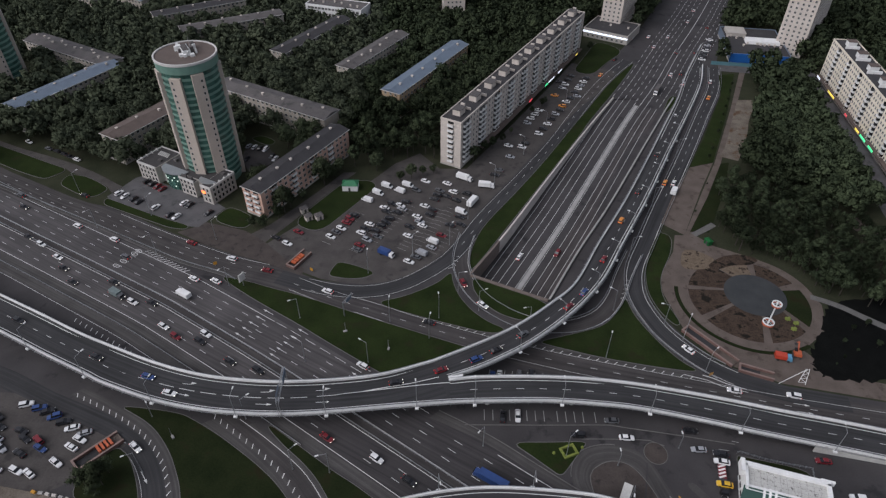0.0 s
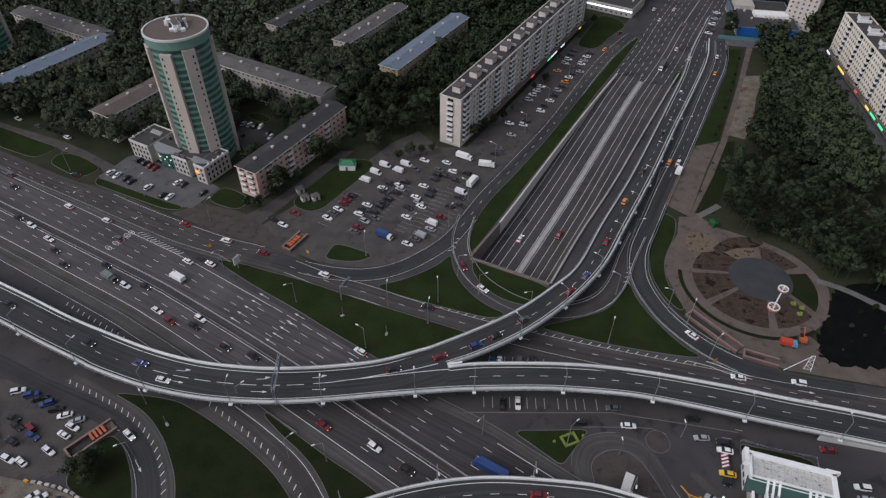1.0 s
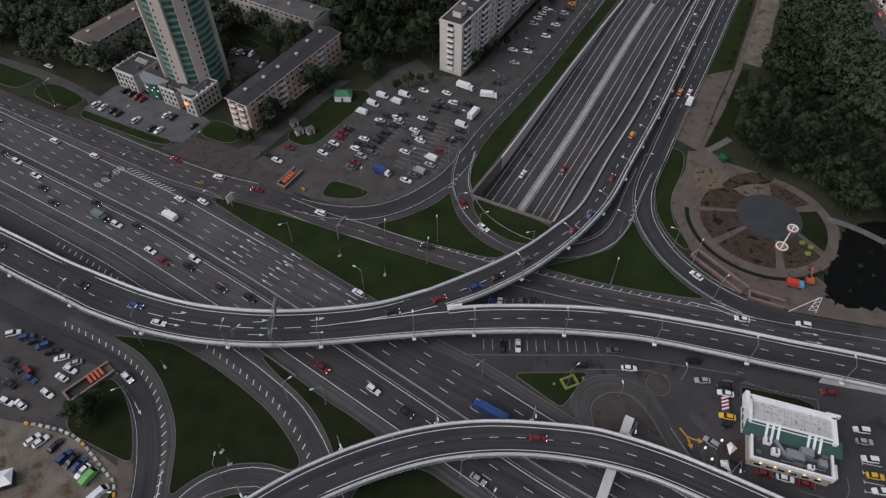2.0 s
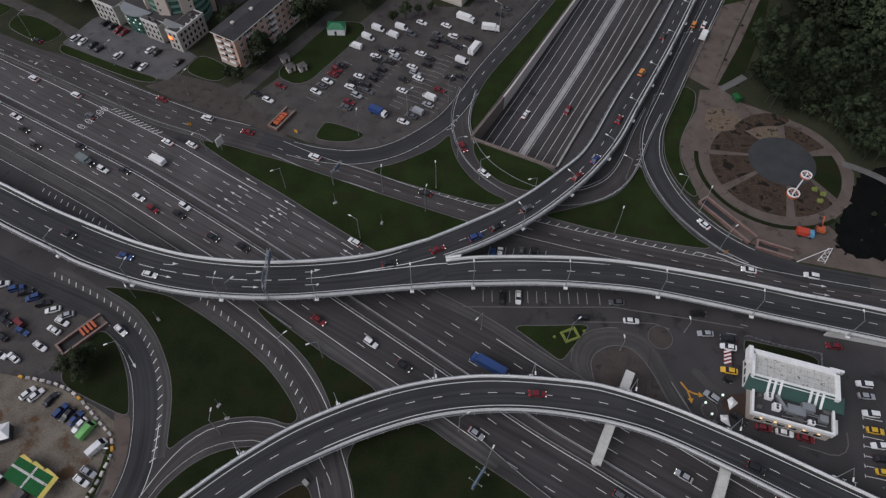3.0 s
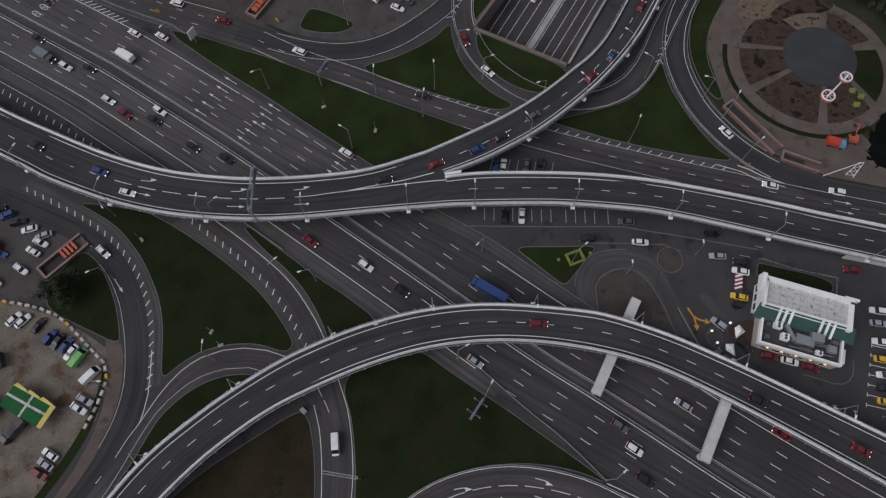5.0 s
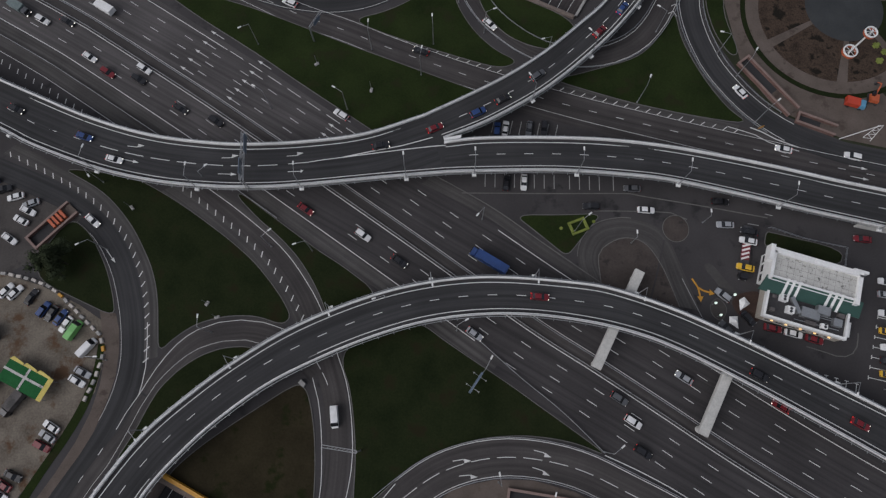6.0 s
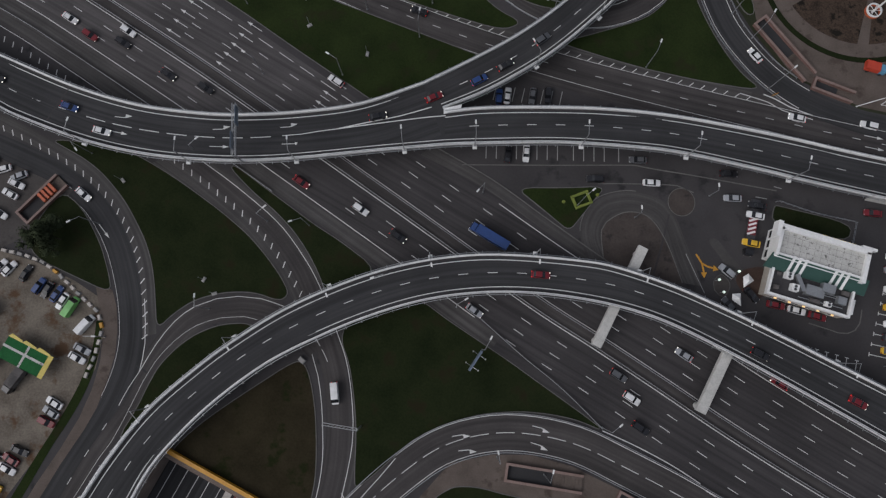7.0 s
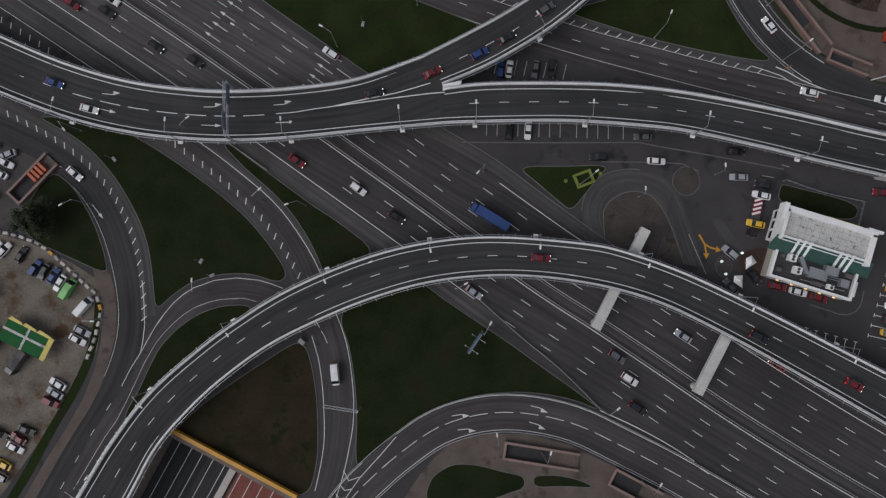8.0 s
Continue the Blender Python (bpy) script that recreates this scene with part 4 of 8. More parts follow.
setting(solid("sand_patch", *sheet(rounded([(93.8, 192.8), (97.5, 202.8), (104, 201.7), (110.3, 195), (105, 190.5), (96, 189.8)]), z=0.15), SAND), "sandy dug earth at the plaza edge", "ground")
setting(solid("dug_strip", *sheet(rounded([(104, 192), (111.3, 198), (120.4, 200.2), (127.2, 196.5), (122.6, 193), (114.8, 193), (108.2, 190)]), z=0.155), MUD), "dug brown earth at the plaza edge", "ground")


strip("park_path", [(139, 176.5), (147.8, 171.6), (159, 162), (185, 141)], [(138, 174), (146.8, 168.8), (157.6, 159), (183, 138)], 0.085, KERB, "pale slab path beside the black ground", "pavement")
strip("park_path", [(173, 224), (178, 210), (184, 196)], [(180, 226), (186, 211), (191, 198)], 0.085, PAVING, "paved path between the park trees", "pavement")
strip("park_path", [(104, 213.4), (110, 217.4), (115, 221)], [(105.6, 211.2), (111.6, 215), (116.6, 218.6)], 0.09, KERB, "pale slab path into the park", "pavement")
strip("park_path", [(151, 243), (157, 238)], [(150, 234), (155, 230)], 0.085, PAVING, "paved square between the park trees", "pavement", 6)

# ---- elevated roads ----
def deck(name, left, right, label, n=120, barrier_from=(0, 0), barrier_to=(None, None), soffit=1.5):
    """A road deck between two edge lines, with girder, parapets, rails and edge lines."""
    a, b = even(spline(left, 2), n), even(spline(right, 2), n)
    w = np.linalg.norm(a - b, axis=1)[:, None]
    inn = (b - a) / w
    root = thing(name, label, "bridge", pose(*((a[0] + b[0]) / 2 * (1, 1, 0))))
    tagged(root, kind="structure")
    back = root.matrix_basis.inverted()

    def put(part_name, piece, mat, lab=""):
        return solid(part_name, [tuple(back @ Vector(p)) for p in piece[0]], piece[1], mat, root, lab)
    worn_lanes(put("road_surface", ribbon(a, b, 0.0), ASPHALT_NEW, "dark asphalt surface"))
    down = np.array([0, 0, 1.0])
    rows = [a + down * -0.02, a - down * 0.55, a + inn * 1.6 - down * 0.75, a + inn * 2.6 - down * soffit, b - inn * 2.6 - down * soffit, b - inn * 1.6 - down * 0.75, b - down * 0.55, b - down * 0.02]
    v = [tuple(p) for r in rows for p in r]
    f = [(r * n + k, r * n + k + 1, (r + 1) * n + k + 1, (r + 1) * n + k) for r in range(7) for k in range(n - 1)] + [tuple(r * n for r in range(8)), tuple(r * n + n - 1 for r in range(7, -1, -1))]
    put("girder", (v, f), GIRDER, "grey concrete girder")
    for edge, sgn, i in ((a, -1, 0), (b, 1, 1)):
        e = edge[barrier_from[i]:barrier_to[i]]
        s = beside(e, 0.24 * sgn)
        put("parapet", bar(s, 0.24, -0.5, 0.85), CONCRETE, "white concrete parapet")
        put("handrail", join(bar(beside(s, -0.12 * sgn), 0.06, 1.12, 1.22), *[moved(box(-0.05, -0.05, 0.8, 0.05, 0.05, 1.15), pose(p[0], p[1], p[2])) for p, _ in spots(beside(s, -0.12 * sgn), 3.0)]), STEEL, "steel rail on the parapet")
        rim = beside(e, -0.42 * sgn)
        put("cable_rail", join(bar(rim, 0.06, -0.1, 0.02), *[moved(box(-0.05, -0.4, -0.12, 0.05, 0.4, -0.04), pose(p[0], p[1], p[2], 0, 0, t)) for p, t in spots(rim, 4.0)]), STEEL, "thin cable rail along the outer face")
        put("edge_line", line_marks(beside(e, 1.5 * sgn), 0, 0.21), PAINT, "white edge line")
        put("gutter", ribbon(beside(e, 0.5 * sgn), beside(e, 0.8 * sgn), 0.012) if sgn < 0 else ribbon(beside(e, 0.8 * sgn), beside(e, 0.5 * sgn), 0.012), ASPHALT_WARM, "dusty gutter strip")
    return root, put, even((a + b) / 2, n)


A_LEFT = [(-261.6, 215.5, 2.6), (-229.3, 199, 3.4), (-195, 182, 4.2), (-161.2, 165.2, 4.9), (-143.7, 156.5, 5.35), (-125.8, 147.4, 5.75), (-112, 141.3, 6.0), (-93.8, 133.8, 6.45), (-77.1, 129.1, 6.62), (-60.8, 127.1, 6.72), (-49.7, 126.9, 6.82), (-35.7, 127.8, 6.9), (-20.1, 130.3, 6.9), (-4.5, 136.1, 6.6)]
A_RIGHT = [(-254.5, 199.8, 2.6), (-221.5, 182, 3.5), (-187.4, 164.2, 4.4), (-152.3, 147.2, 5.25), (-133.4, 137.6, 5.9), (-116.5, 129.5, 6.3), (-108.7, 125.7, 6.45), (-90.7, 119.3, 6.7), (-74.5, 115.8, 6.75), (-58.9, 114.5, 6.76), (-46.5, 114.5, 6.86), (-34.3, 115.4, 7.0), (-15.9, 117.5, 7.1), (1.5, 119.3, 7.1)]
deck_a, put_a, mid_a = deck("elevated_road", A_LEFT, A_RIGHT, "elevated curving asphalt road with white concrete parapets")
B_LEFT = [(-4.5, 136.1, 6.6), (6.5, 142.1, 6.1), (17.7, 148.7, 5.65), (27.9, 156.2, 5.15), (38.4, 165.8, 4.65), (49.0, 177.4, 4.2), (62.4, 202.6, 3.5), (79.9, 233.9, 2.8), (98.8, 270.9, 1.95), (116.2, 305.9, 1.2), (131.4, 336.8, 0.6), (146, 370.5, 0.2), (168.5, 416, 0.06)]
B_RIGHT = [(0.9, 129.0, 6.85), (10.2, 133.1, 6.65), (18.4, 137.7, 6.45), (28.2, 144.3, 6.13), (38.9, 153.6, 5.7), (49.8, 165.0, 5.2), (60.6, 179.8, 4.7), (71.7, 200.5, 4.0), (90.9, 236.2, 3.0), (112.7, 279.7, 1.8), (135.4, 324, 0.8), (151.2, 357, 0.25), (160.4, 384, 0.08)]
deck_b, put_b, mid_b = deck("elevated_slip_road", B_LEFT, B_RIGHT, "elevated slip road curving away with white parapets", barrier_from=(0, 0))
C_LEFT = [(1.2, 128.2, 7.05), (10.6, 129.4, 7.1), (26.6, 129.9, 7.0), (42.6, 129.8, 6.6), (58.7, 128.6, 5.9), (74.7, 126.3, 5.0), (90.5, 123.5, 4.1), (106, 120.3, 3.3), (124.3, 116.8, 2.5), (160, 109, 1.2), (200, 100, 0.15)]
C_RIGHT = [(1.5, 119.3, 7.1), (9, 119.7, 7.1), (30.9, 120.3, 7.0), (49.7, 119.5, 6.5), (62.1, 118.3, 5.8), (80.8, 114.8, 4.7), (96, 111.5, 3.9), (121.5, 106.4, 2.6), (158, 98.5, 1.2), (198, 90, 0.15)]
deck_c, put_c, mid_c = deck("elevated_road", C_LEFT, C_RIGHT, "elevated two-lane asphalt road with white parapets")
D_LEFT = [(-115.6, -31.2, 5.0), (-101.8, -0.7, 5.8), (-85.3, 27.1, 6.5), (-77.6, 40.5, 6.55), (-68.6, 52.8, 6.6), (-57.3, 63.3, 6.6), (-47.8, 70.6, 6.6), (-36.7, 77.7, 6.6), (-23.1, 84.1, 6.55), (-9.8, 88.6, 6.5), (3.8, 91.2, 6.5), (17, 91.9, 6.5), (35.3, 90.7, 6.5), (45, 89, 6.5), (58.9, 84.4, 6.4), (72.6, 78.4, 6.2), (86.1, 71.9, 6.0), (99.4, 65.3, 5.6), (130.3, 50.2, 4.4), (180.2, 26.4, 2)]
D_RIGHT = [(-103.6, -35.2, 5.0), (-90, -4.7, 5.8), (-73, 26.9, 6.45), (-66.6, 39.4, 6.4), (-59.1, 48.6, 6.35), (-51.3, 56.1, 6.3), (-40.6, 64.2, 6.3), (-29.2, 70.3, 6.4), (-16.5, 75.8, 6.5), (-2.9, 80, 6.55), (10.8, 82, 6.55), (24.5, 82.1, 6.55), (38.1, 80.5, 6.5), (49, 78, 6.5), (58.4, 74.6, 6.4), (71.8, 68.1, 6.2), (85, 61.1, 6.0), (98, 54, 5.6), (126.7, 38.4, 4.4), (175.5, 13.8, 2)]
deck_d, put_d, mid_d = deck("elevated_ramp", D_LEFT, D_RIGHT, "elevated curving two-lane ramp with white parapets", n=150)
put_b("lane_line", line_marks(mid_b, 0, 0.16, 2.4, 4.9, start=0.2), PAINT, "white lane dashes")
put_c("lane_line", line_marks(between(mid_c, 4, 200), 0.1, 0.16, 2.4, 4.92, start=2.3), PAINT, "white lane dashes")
put_d("lane_line", line_marks(mid_d, 0.15, 0.16, 2.4, 4.86, start=1.12), PAINT, "white lane dashes")
A_SPLIT = spline([(-258, 207.6, 2.6), (-191, 173.2, 4.3), (-157, 156.4, 5.1), (-121, 138.2, 6.05), (-109.1, 131.9, 6.25), (-98.2, 128.3, 6.45), (-90.7, 125.8, 6.6), (-83.8, 124, 6.66), (-76.8, 122.6, 6.7), (-69.7, 121.6, 6.72), (-62.3, 120.9, 6.75), (-55, 120.6, 6.78), (-47.9, 120.7, 6.85), (-40.5, 121.2, 6.93)])
put_a("lane_line", line_marks(between(A_SPLIT, 0, 184), 0, 0.16, 2.4, 4.7, start=0.6), PAINT, "white lane dashes")
put_a("lane_line", line_marks(between(A_SPLIT, 184, 241), 0, 0.2, 5.2, 2.0, start=2.4), PAINT, "white lane dashes")
put_a("gore_line", join(line_marks(spline([(-40, 121.3, 6.93), (-35.1, 121.8, 6.95), (-30.8, 122.6, 6.97), (-25.8, 123.35, 6.98)]), 0, 0.2, lift=0.05), line_marks(spline([(-25.8, 123.35, 6.98), (-17.7, 125.3, 6.98), (-10.4, 126.9, 6.95), (-2.1, 129.5, 6.86)]), 0, 0.26, lift=0.08), line_marks(spline([(-25.8, 123.35, 6.98), (-17.6, 124.6, 7.0), (-10.4, 125.7, 7.01), (-2.4, 126.8, 7.03), (1.5, 127.2, 7.04)]), 0, 0.26, lift=0.09)), PAINT, "white lines before the split")
arrows = [moved(HOOK, pose(x, y, z, 0, 0, a)) for x, y, z, a in ((-83.4, 125.9, 6.63, -6), (-57.9, 122.8, 6.76, 2), (-40.6, 123.5, 6.92, 5))]
arrows += [moved(ARROW, pose(x, y, z, 0, 0, a)) for x, y, z, a in ((-84.6, 122.2, 6.66, -12), (-58.4, 118.3, 6.78, -1), (-40, 119.1, 6.93, 3))]
put_a("arrow", join(*[([(x, y, z + 0.03) for x, y, z in v], f) for v, f in arrows]), PAINT, "white arrows on the asphalt")
put_a("road_surface", ([(-4.5, 136.1, 6.6), (1.5, 119.3, 7.1), (2.4, 124.2, 7.08), (2.2, 128.9, 6.95), (-4.5, 136.1, 5.2), (1.5, 119.3, 5.6), (2.2, 128.9, 5.6)], [(0, 1, 2, 3), (6, 5, 4)]), ASPHALT_NEW)
put_a("expansion_joint", line_marks(np.array([(-101.6, 123.4, 6.53), (-98.6, 129.2, 6.46), (-95.7, 134.3, 6.41)]), 0, 0.4, lift=0.04), ASPHALT, "dark joint across the deck")
setting(solid("gore_cap", *sheet([(1.0, 128.9), (5.6, 129.9), (5.4, 129.0), (1.0, 127.2)], z=8.0), CONCRETE), "white concrete cap where the parapets meet", "barrier")


# Earth-filled ends of the low decks: walls from the ground up to the girder
for line, start in ((C_LEFT, 112), (C_RIGHT, 110)):
    q = spline(line, 3)
    q = q[q[:, 0] > start]
    v = [(x, y + dy, z) for dy in (-0.18, 0.18) for x, y, top in q for z in (-0.1, top - 0.3)]
    n = len(q)
    f = [(2 * k, 2 * k + 2, 2 * k + 3, 2 * k + 1) for k in range(n - 1)] + [(2 * n + 2 * k, 2 * n + 2 * k + 1, 2 * n + 2 * k + 3, 2 * n + 2 * k + 2) for k in range(n - 1)]
    f += [(0, 1, 2 * n + 1, 2 * n)] + [(2 * k + 1, 2 * k + 3, 2 * n + 2 * k + 3, 2 * n + 2 * k + 1) for k in range(n - 1)]
    setting(solid("abutment_wall", v, f, BEAM), "pale concrete side wall of the ramp end", "wall")


# Expansion joints and columns under the decks
def column(x, y, top, r=0.75):
    root = thing("bridge_column", "round grey concrete bridge column on the ground", "column", pose(x, y, 0), "bridge columns")
    tagged(root, kind="structure")
    solid("shaft", *tube((0, 0, 0), (0, 0, top - 0.7), r, r, 20), BEAM, root, smooth=False)
    v, f = tube((0, 0, top - 0.9), (0, 0, top), r, r * 1.7, 20)
    solid("head", v, f, BEAM, root)


for line, lo, gap, skip in ((mid_a, 12, 31, ()), (mid_b, 20, 33, ()), (mid_c, 12, 27, ()), (mid_d, 30, 36, ())):
    for p, a in spots(line, gap, lo):
        clear = p[2] - 1.5
        mid = min(np.hypot(MEDIAN[:, 0] - p[0], MEDIAN[:, 1] - p[1]))
        other = min(min(np.hypot(L[:, 0] - p[0], L[:, 1] - p[1])) for L in (FRONT, RAMP_W, RAMP_M, LOOP_W, LOOP_N, RAMP_E, RAMP_N))
        lane = inside(p[0], p[1], TRENCH_S) or inside(p[0], p[1], TRENCH_N)
        if clear > 1.5 and (mid > 17 or mid < 1.2) and other > 4.5 and not lane:
            column(p[0], p[1], clear)


def crossbeam(x0, y0, x1, y1, top):
    root = thing("portal_crossbeam", "pale concrete crossbeam on round columns under the ramp", "beam", pose(x0, y0, 0, 0, 0, math.degrees(math.atan2(y1 - y0, x1 - x0))), "portal crossbeams")
    tagged(root, kind="structure")
    n = math.hypot(x1 - x0, y1 - y0)
    sect = [(-1.25, top - 1.35), (-1.25, top - 0.12), (-1.13, top), (1.13, top), (1.25, top - 0.12), (1.25, top - 1.35)]
    v = [(s, y, z) for s in (-0.9, n + 0.9) for y, z in sect]
    solid("beam", v, [(k, (k + 1) % 6, 6 + (k + 1) % 6, 6 + k) for k in range(6)] + [tuple(range(5, -1, -1)), tuple(range(6, 12))], BEAM, root)
    for s in (0.5, n - 0.5):
        solid("column", *tube((s, 0, 0), (s, 0, top - 1.34), 0.85, 0.85, 20), BEAM, root)


crossbeam(39.7, 70.6, 51.2, 93.6, 4.9)
crossbeam(64.6, 55.2, 74.4, 74.2, 4.6)

# ---- guard rails ----
RAIL_LABEL = "galvanised steel guard rail on posts"


def guard_rail(line, post_gap=4.0):
    root = thing("guard_rail", RAIL_LABEL, "guard rail", pose(*line[0][:2], 0))
    tagged(root, kind="structure")
    q = line - np.array([line[0][0], line[0][1], 0])
    solid("rail", *bar(q, 0.06, 0.5, 0.82), STEEL, root)
    solid("posts", *join(*[moved(box(-0.06, -0.06, 0, 0.06, 0.06, 0.75), pose(p[0], p[1], p[2], 0, 0, a)) for p, a in spots(q, post_gap)]), STEEL, root)


for off in (1.35, -1.35):
    guard_rail(beside(MEDIAN, off))
guard_rail(beside(between(MEDIAN, 0, 430), -16.4))
guard_rail(beside(between(MEDIAN, 150, 255), 17.2))
guard_rail(beside(DIVIDER, 0.2))
guard_rail(beside(between(LOOP_S, 8, 150), 4.7))
guard_rail(beside(between(LOOP_S, 20, 150), -4.7))
guard_rail(beside(between(RAMP_E, 60, 330), 3.9))
guard_rail(beside(between(RAMP_E, 60, 330), -3.9))
guard_rail(spline([(9.5, 77.6), (13.6, 74), (21.9, 66.8), (29.3, 61), (34.7, 56.2), (41.4, 49.6)]))
guard_rail(beside(LOOP_N, -3.5))
guard_rail(beside(LOOP_N, 3.5))


# ---- building materials ----
def glass(name, colour, rough=0.08, spread=0.5):
    return material(name, tuple(c * (1 - spread) for c in colour), tuple(c * (1 + spread) for c in colour), rough, 3.0, 6.0, 0.0, island=0.35)


WINDOW_GLASS = glass("window_glass", (0.022, 0.025, 0.028))
GREEN_GLASS = glass("green_tower_glass", (0.042, 0.100, 0.082), 0.06)
GREEN_BAND = material("green_spandrel", (0.115, 0.205, 0.168), (0.155, 0.262, 0.218), 0.35, 2.0, 8.0, 0.0, island=0.2)
FRAME = material("white_window_frame", (0.45, 0.44, 0.42), (0.60, 0.58, 0.56), 0.6, 0.3, 2.0, 0.0)
BEIGE = material("beige_tower_cladding", (0.40, 0.345, 0.295), (0.50, 0.435, 0.38), 0.7, 0.5, 6.0, 0.1)
PANEL = material("pale_concrete_panels", (0.42, 0.375, 0.335), (0.57, 0.515, 0.465), 0.85, 0.5, 4.0, 0.15)
PANEL_CREAM = material("cream_tiled_panels", (0.60, 0.54, 0.44), (0.74, 0.68, 0.57), 0.8, 0.5, 4.0, 0.15)
PINK = material("pink_plaster", (0.46, 0.29, 0.22), (0.60, 0.41, 0.33), 0.85, 0.5, 4.0, 0.15)
OCHRE = material("ochre_plaster", (0.32, 0.235, 0.145), (0.42, 0.31, 0.20), 0.85, 0.5, 4.0, 0.15)
PLASTER = material("cream_plaster", (0.31, 0.275, 0.23), (0.41, 0.375, 0.325), 0.85, 0.5, 4.0, 0.15)
STONE = material("grey_stone_cladding", (0.32, 0.30, 0.27), (0.43, 0.40, 0.365), 0.7, 0.4, 4.0, 0.1)
ROOF_DARK = material("dark_bitumen_roof", (0.023, 0.0215, 0.024), (0.042, 0.040, 0.042), 0.9, 0.6, 5.0, 0.2, patch=((0.058, 0.054, 0.055), 5.0), patch_at=0.62)
ROOF_OFFICE = material("dark_brown_roof_felt", (0.030, 0.027, 0.027), (0.050, 0.046, 0.046), 0.9, 0.6, 5.0, 0.2)
ROOF_GREY = material("grey_bitumen_roof", (0.062, 0.056, 0.055), (0.112, 0.103, 0.100), 0.9, 0.6, 5.0, 0.2, patch=((0.048, 0.045, 0.044), 4.0))
ROOF_BROWN = material("brown_felt_roof", (0.075, 0.056, 0.048), (0.120, 0.092, 0.080), 0.9, 0.6, 5.0, 0.2)
ROOF_BLUE = material("blue_grey_metal_roof", (0.090, 0.118, 0.158), (0.140, 0.178, 0.228), 0.5, 0.6, 5.0, 0.1)
ROOF_WHITE = material("stained_white_roof", (0.36, 0.355, 0.335), (0.52, 0.515, 0.49), 0.85, 0.35, 3.0, 0.1, mix=0.5, patch=((0.10, 0.098, 0.092), 1.3), patch_at=0.575)
WHITE = material("white_painted_metal", (0.62, 0.62, 0.61), (0.78, 0.78, 0.77), 0.5, 0.4, 3.0, 0.05)
BLUE_WALL = material("blue_cladding", (0.010, 0.075, 0.27), (0.018, 0.11, 0.36), 0.45, 0.6, 5.0, 0.05)
GREEN_ROOF = material("dark_green_metal_roof", (0.012, 0.045, 0.035), (0.022, 0.065, 0.052), 0.5, 0.4, 3.0, 0.1)
GREEN_TIN = material("green_painted_tin", (0.015, 0.11, 0.045), (0.03, 0.17, 0.075), 0.5, 0.4, 3.0, 0.1)
LIT = glow("lit_window", (1.0, 0.62, 0.25), 0.7)
LIT_COOL = glow("lit_office_pane", (0.85, 1.0, 0.85), 0.55)
SIGN_GREEN = glow("lit_green_sign", (0.1, 0.9, 0.35), 0.9)
SIGN_RED = glow("lit_red_sign", (0.95, 0.10, 0.12), 0.7)
SIGN_YELLOW = glow("lit_yellow_sign", (1.0, 0.75, 0.12), 0.8)
SIGN_WHITE = glow("lit_white_sign", (0.9, 0.95, 1.0), 0.8)


def window_mesh(w, h, bars=1):
    """A frame standing proud of the wall with dark panes set back in it; faces -y."""
    f, d = 0.09, 0.07
    parts = [box(-w / 2, -d, -h / 2, -w / 2 + f, 0.02, h / 2), box(w / 2 - f, -d, -h / 2, w / 2, 0.02, h / 2), box(-w / 2, -d, h / 2 - f, w / 2, 0.02, h / 2), box(-w / 2, -d - 0.04, -h / 2 - 0.06, w / 2, 0.02, -h / 2 + f)]
    for k in range(bars):
        x = -w / 2 + w * (k + 1) / (bars + 1)
        parts.append(box(x - 0.04, -d, -h / 2, x + 0.04, 0.02, h / 2))
    v, q = join(*parts)
    me_v, me_f = join((v, q), ([(-w / 2, -0.015, -h / 2), (w / 2, -0.015, -h / 2), (w / 2, -0.015, h / 2), (-w / 2, -0.015, h / 2)], [(0, 1, 2, 3)]))
    me = mesh_of("window", me_v, me_f, [FRAME, WINDOW_GLASS])
    me.polygons[len(q)].material_index = 1
    return me


WIN_SMALL, WIN_MID, WIN_WIDE = window_mesh(1.3, 1.45), window_mesh(1.6, 1.5), window_mesh(2.1, 1.5, 2)


def balcony_mesh(w, d, h):
    v, f = join(box(-w / 2, -d, -0.12, w / 2, 0, 0.05), box(-w / 2, -d, 0.05, w / 2, -d + 0.08, h), box(-w / 2, -d, 0.05, -w / 2 + 0.08, 0, h), box(w / 2 - 0.08, -d, 0.05, w / 2, 0, h),
                (lambda p: p)(([(-w / 2, -0.02, h), (w / 2, -0.02, h), (w / 2, -0.02, 2.4), (-w / 2, -0.02, 2.4)], [(0, 1, 2, 3)])))
    me = mesh_of("balcony", v, f, [WHITE, WINDOW_GLASS])
    me.polygons[len(f) - 1].material_index = 1
    return me


BALCONY = balcony_mesh(3.0, 1.0, 1.05)


def shared(name, me, m, parent):
    ob = new(name, me)
    ob.parent = parent
    ob.matrix_basis = m
    return ob


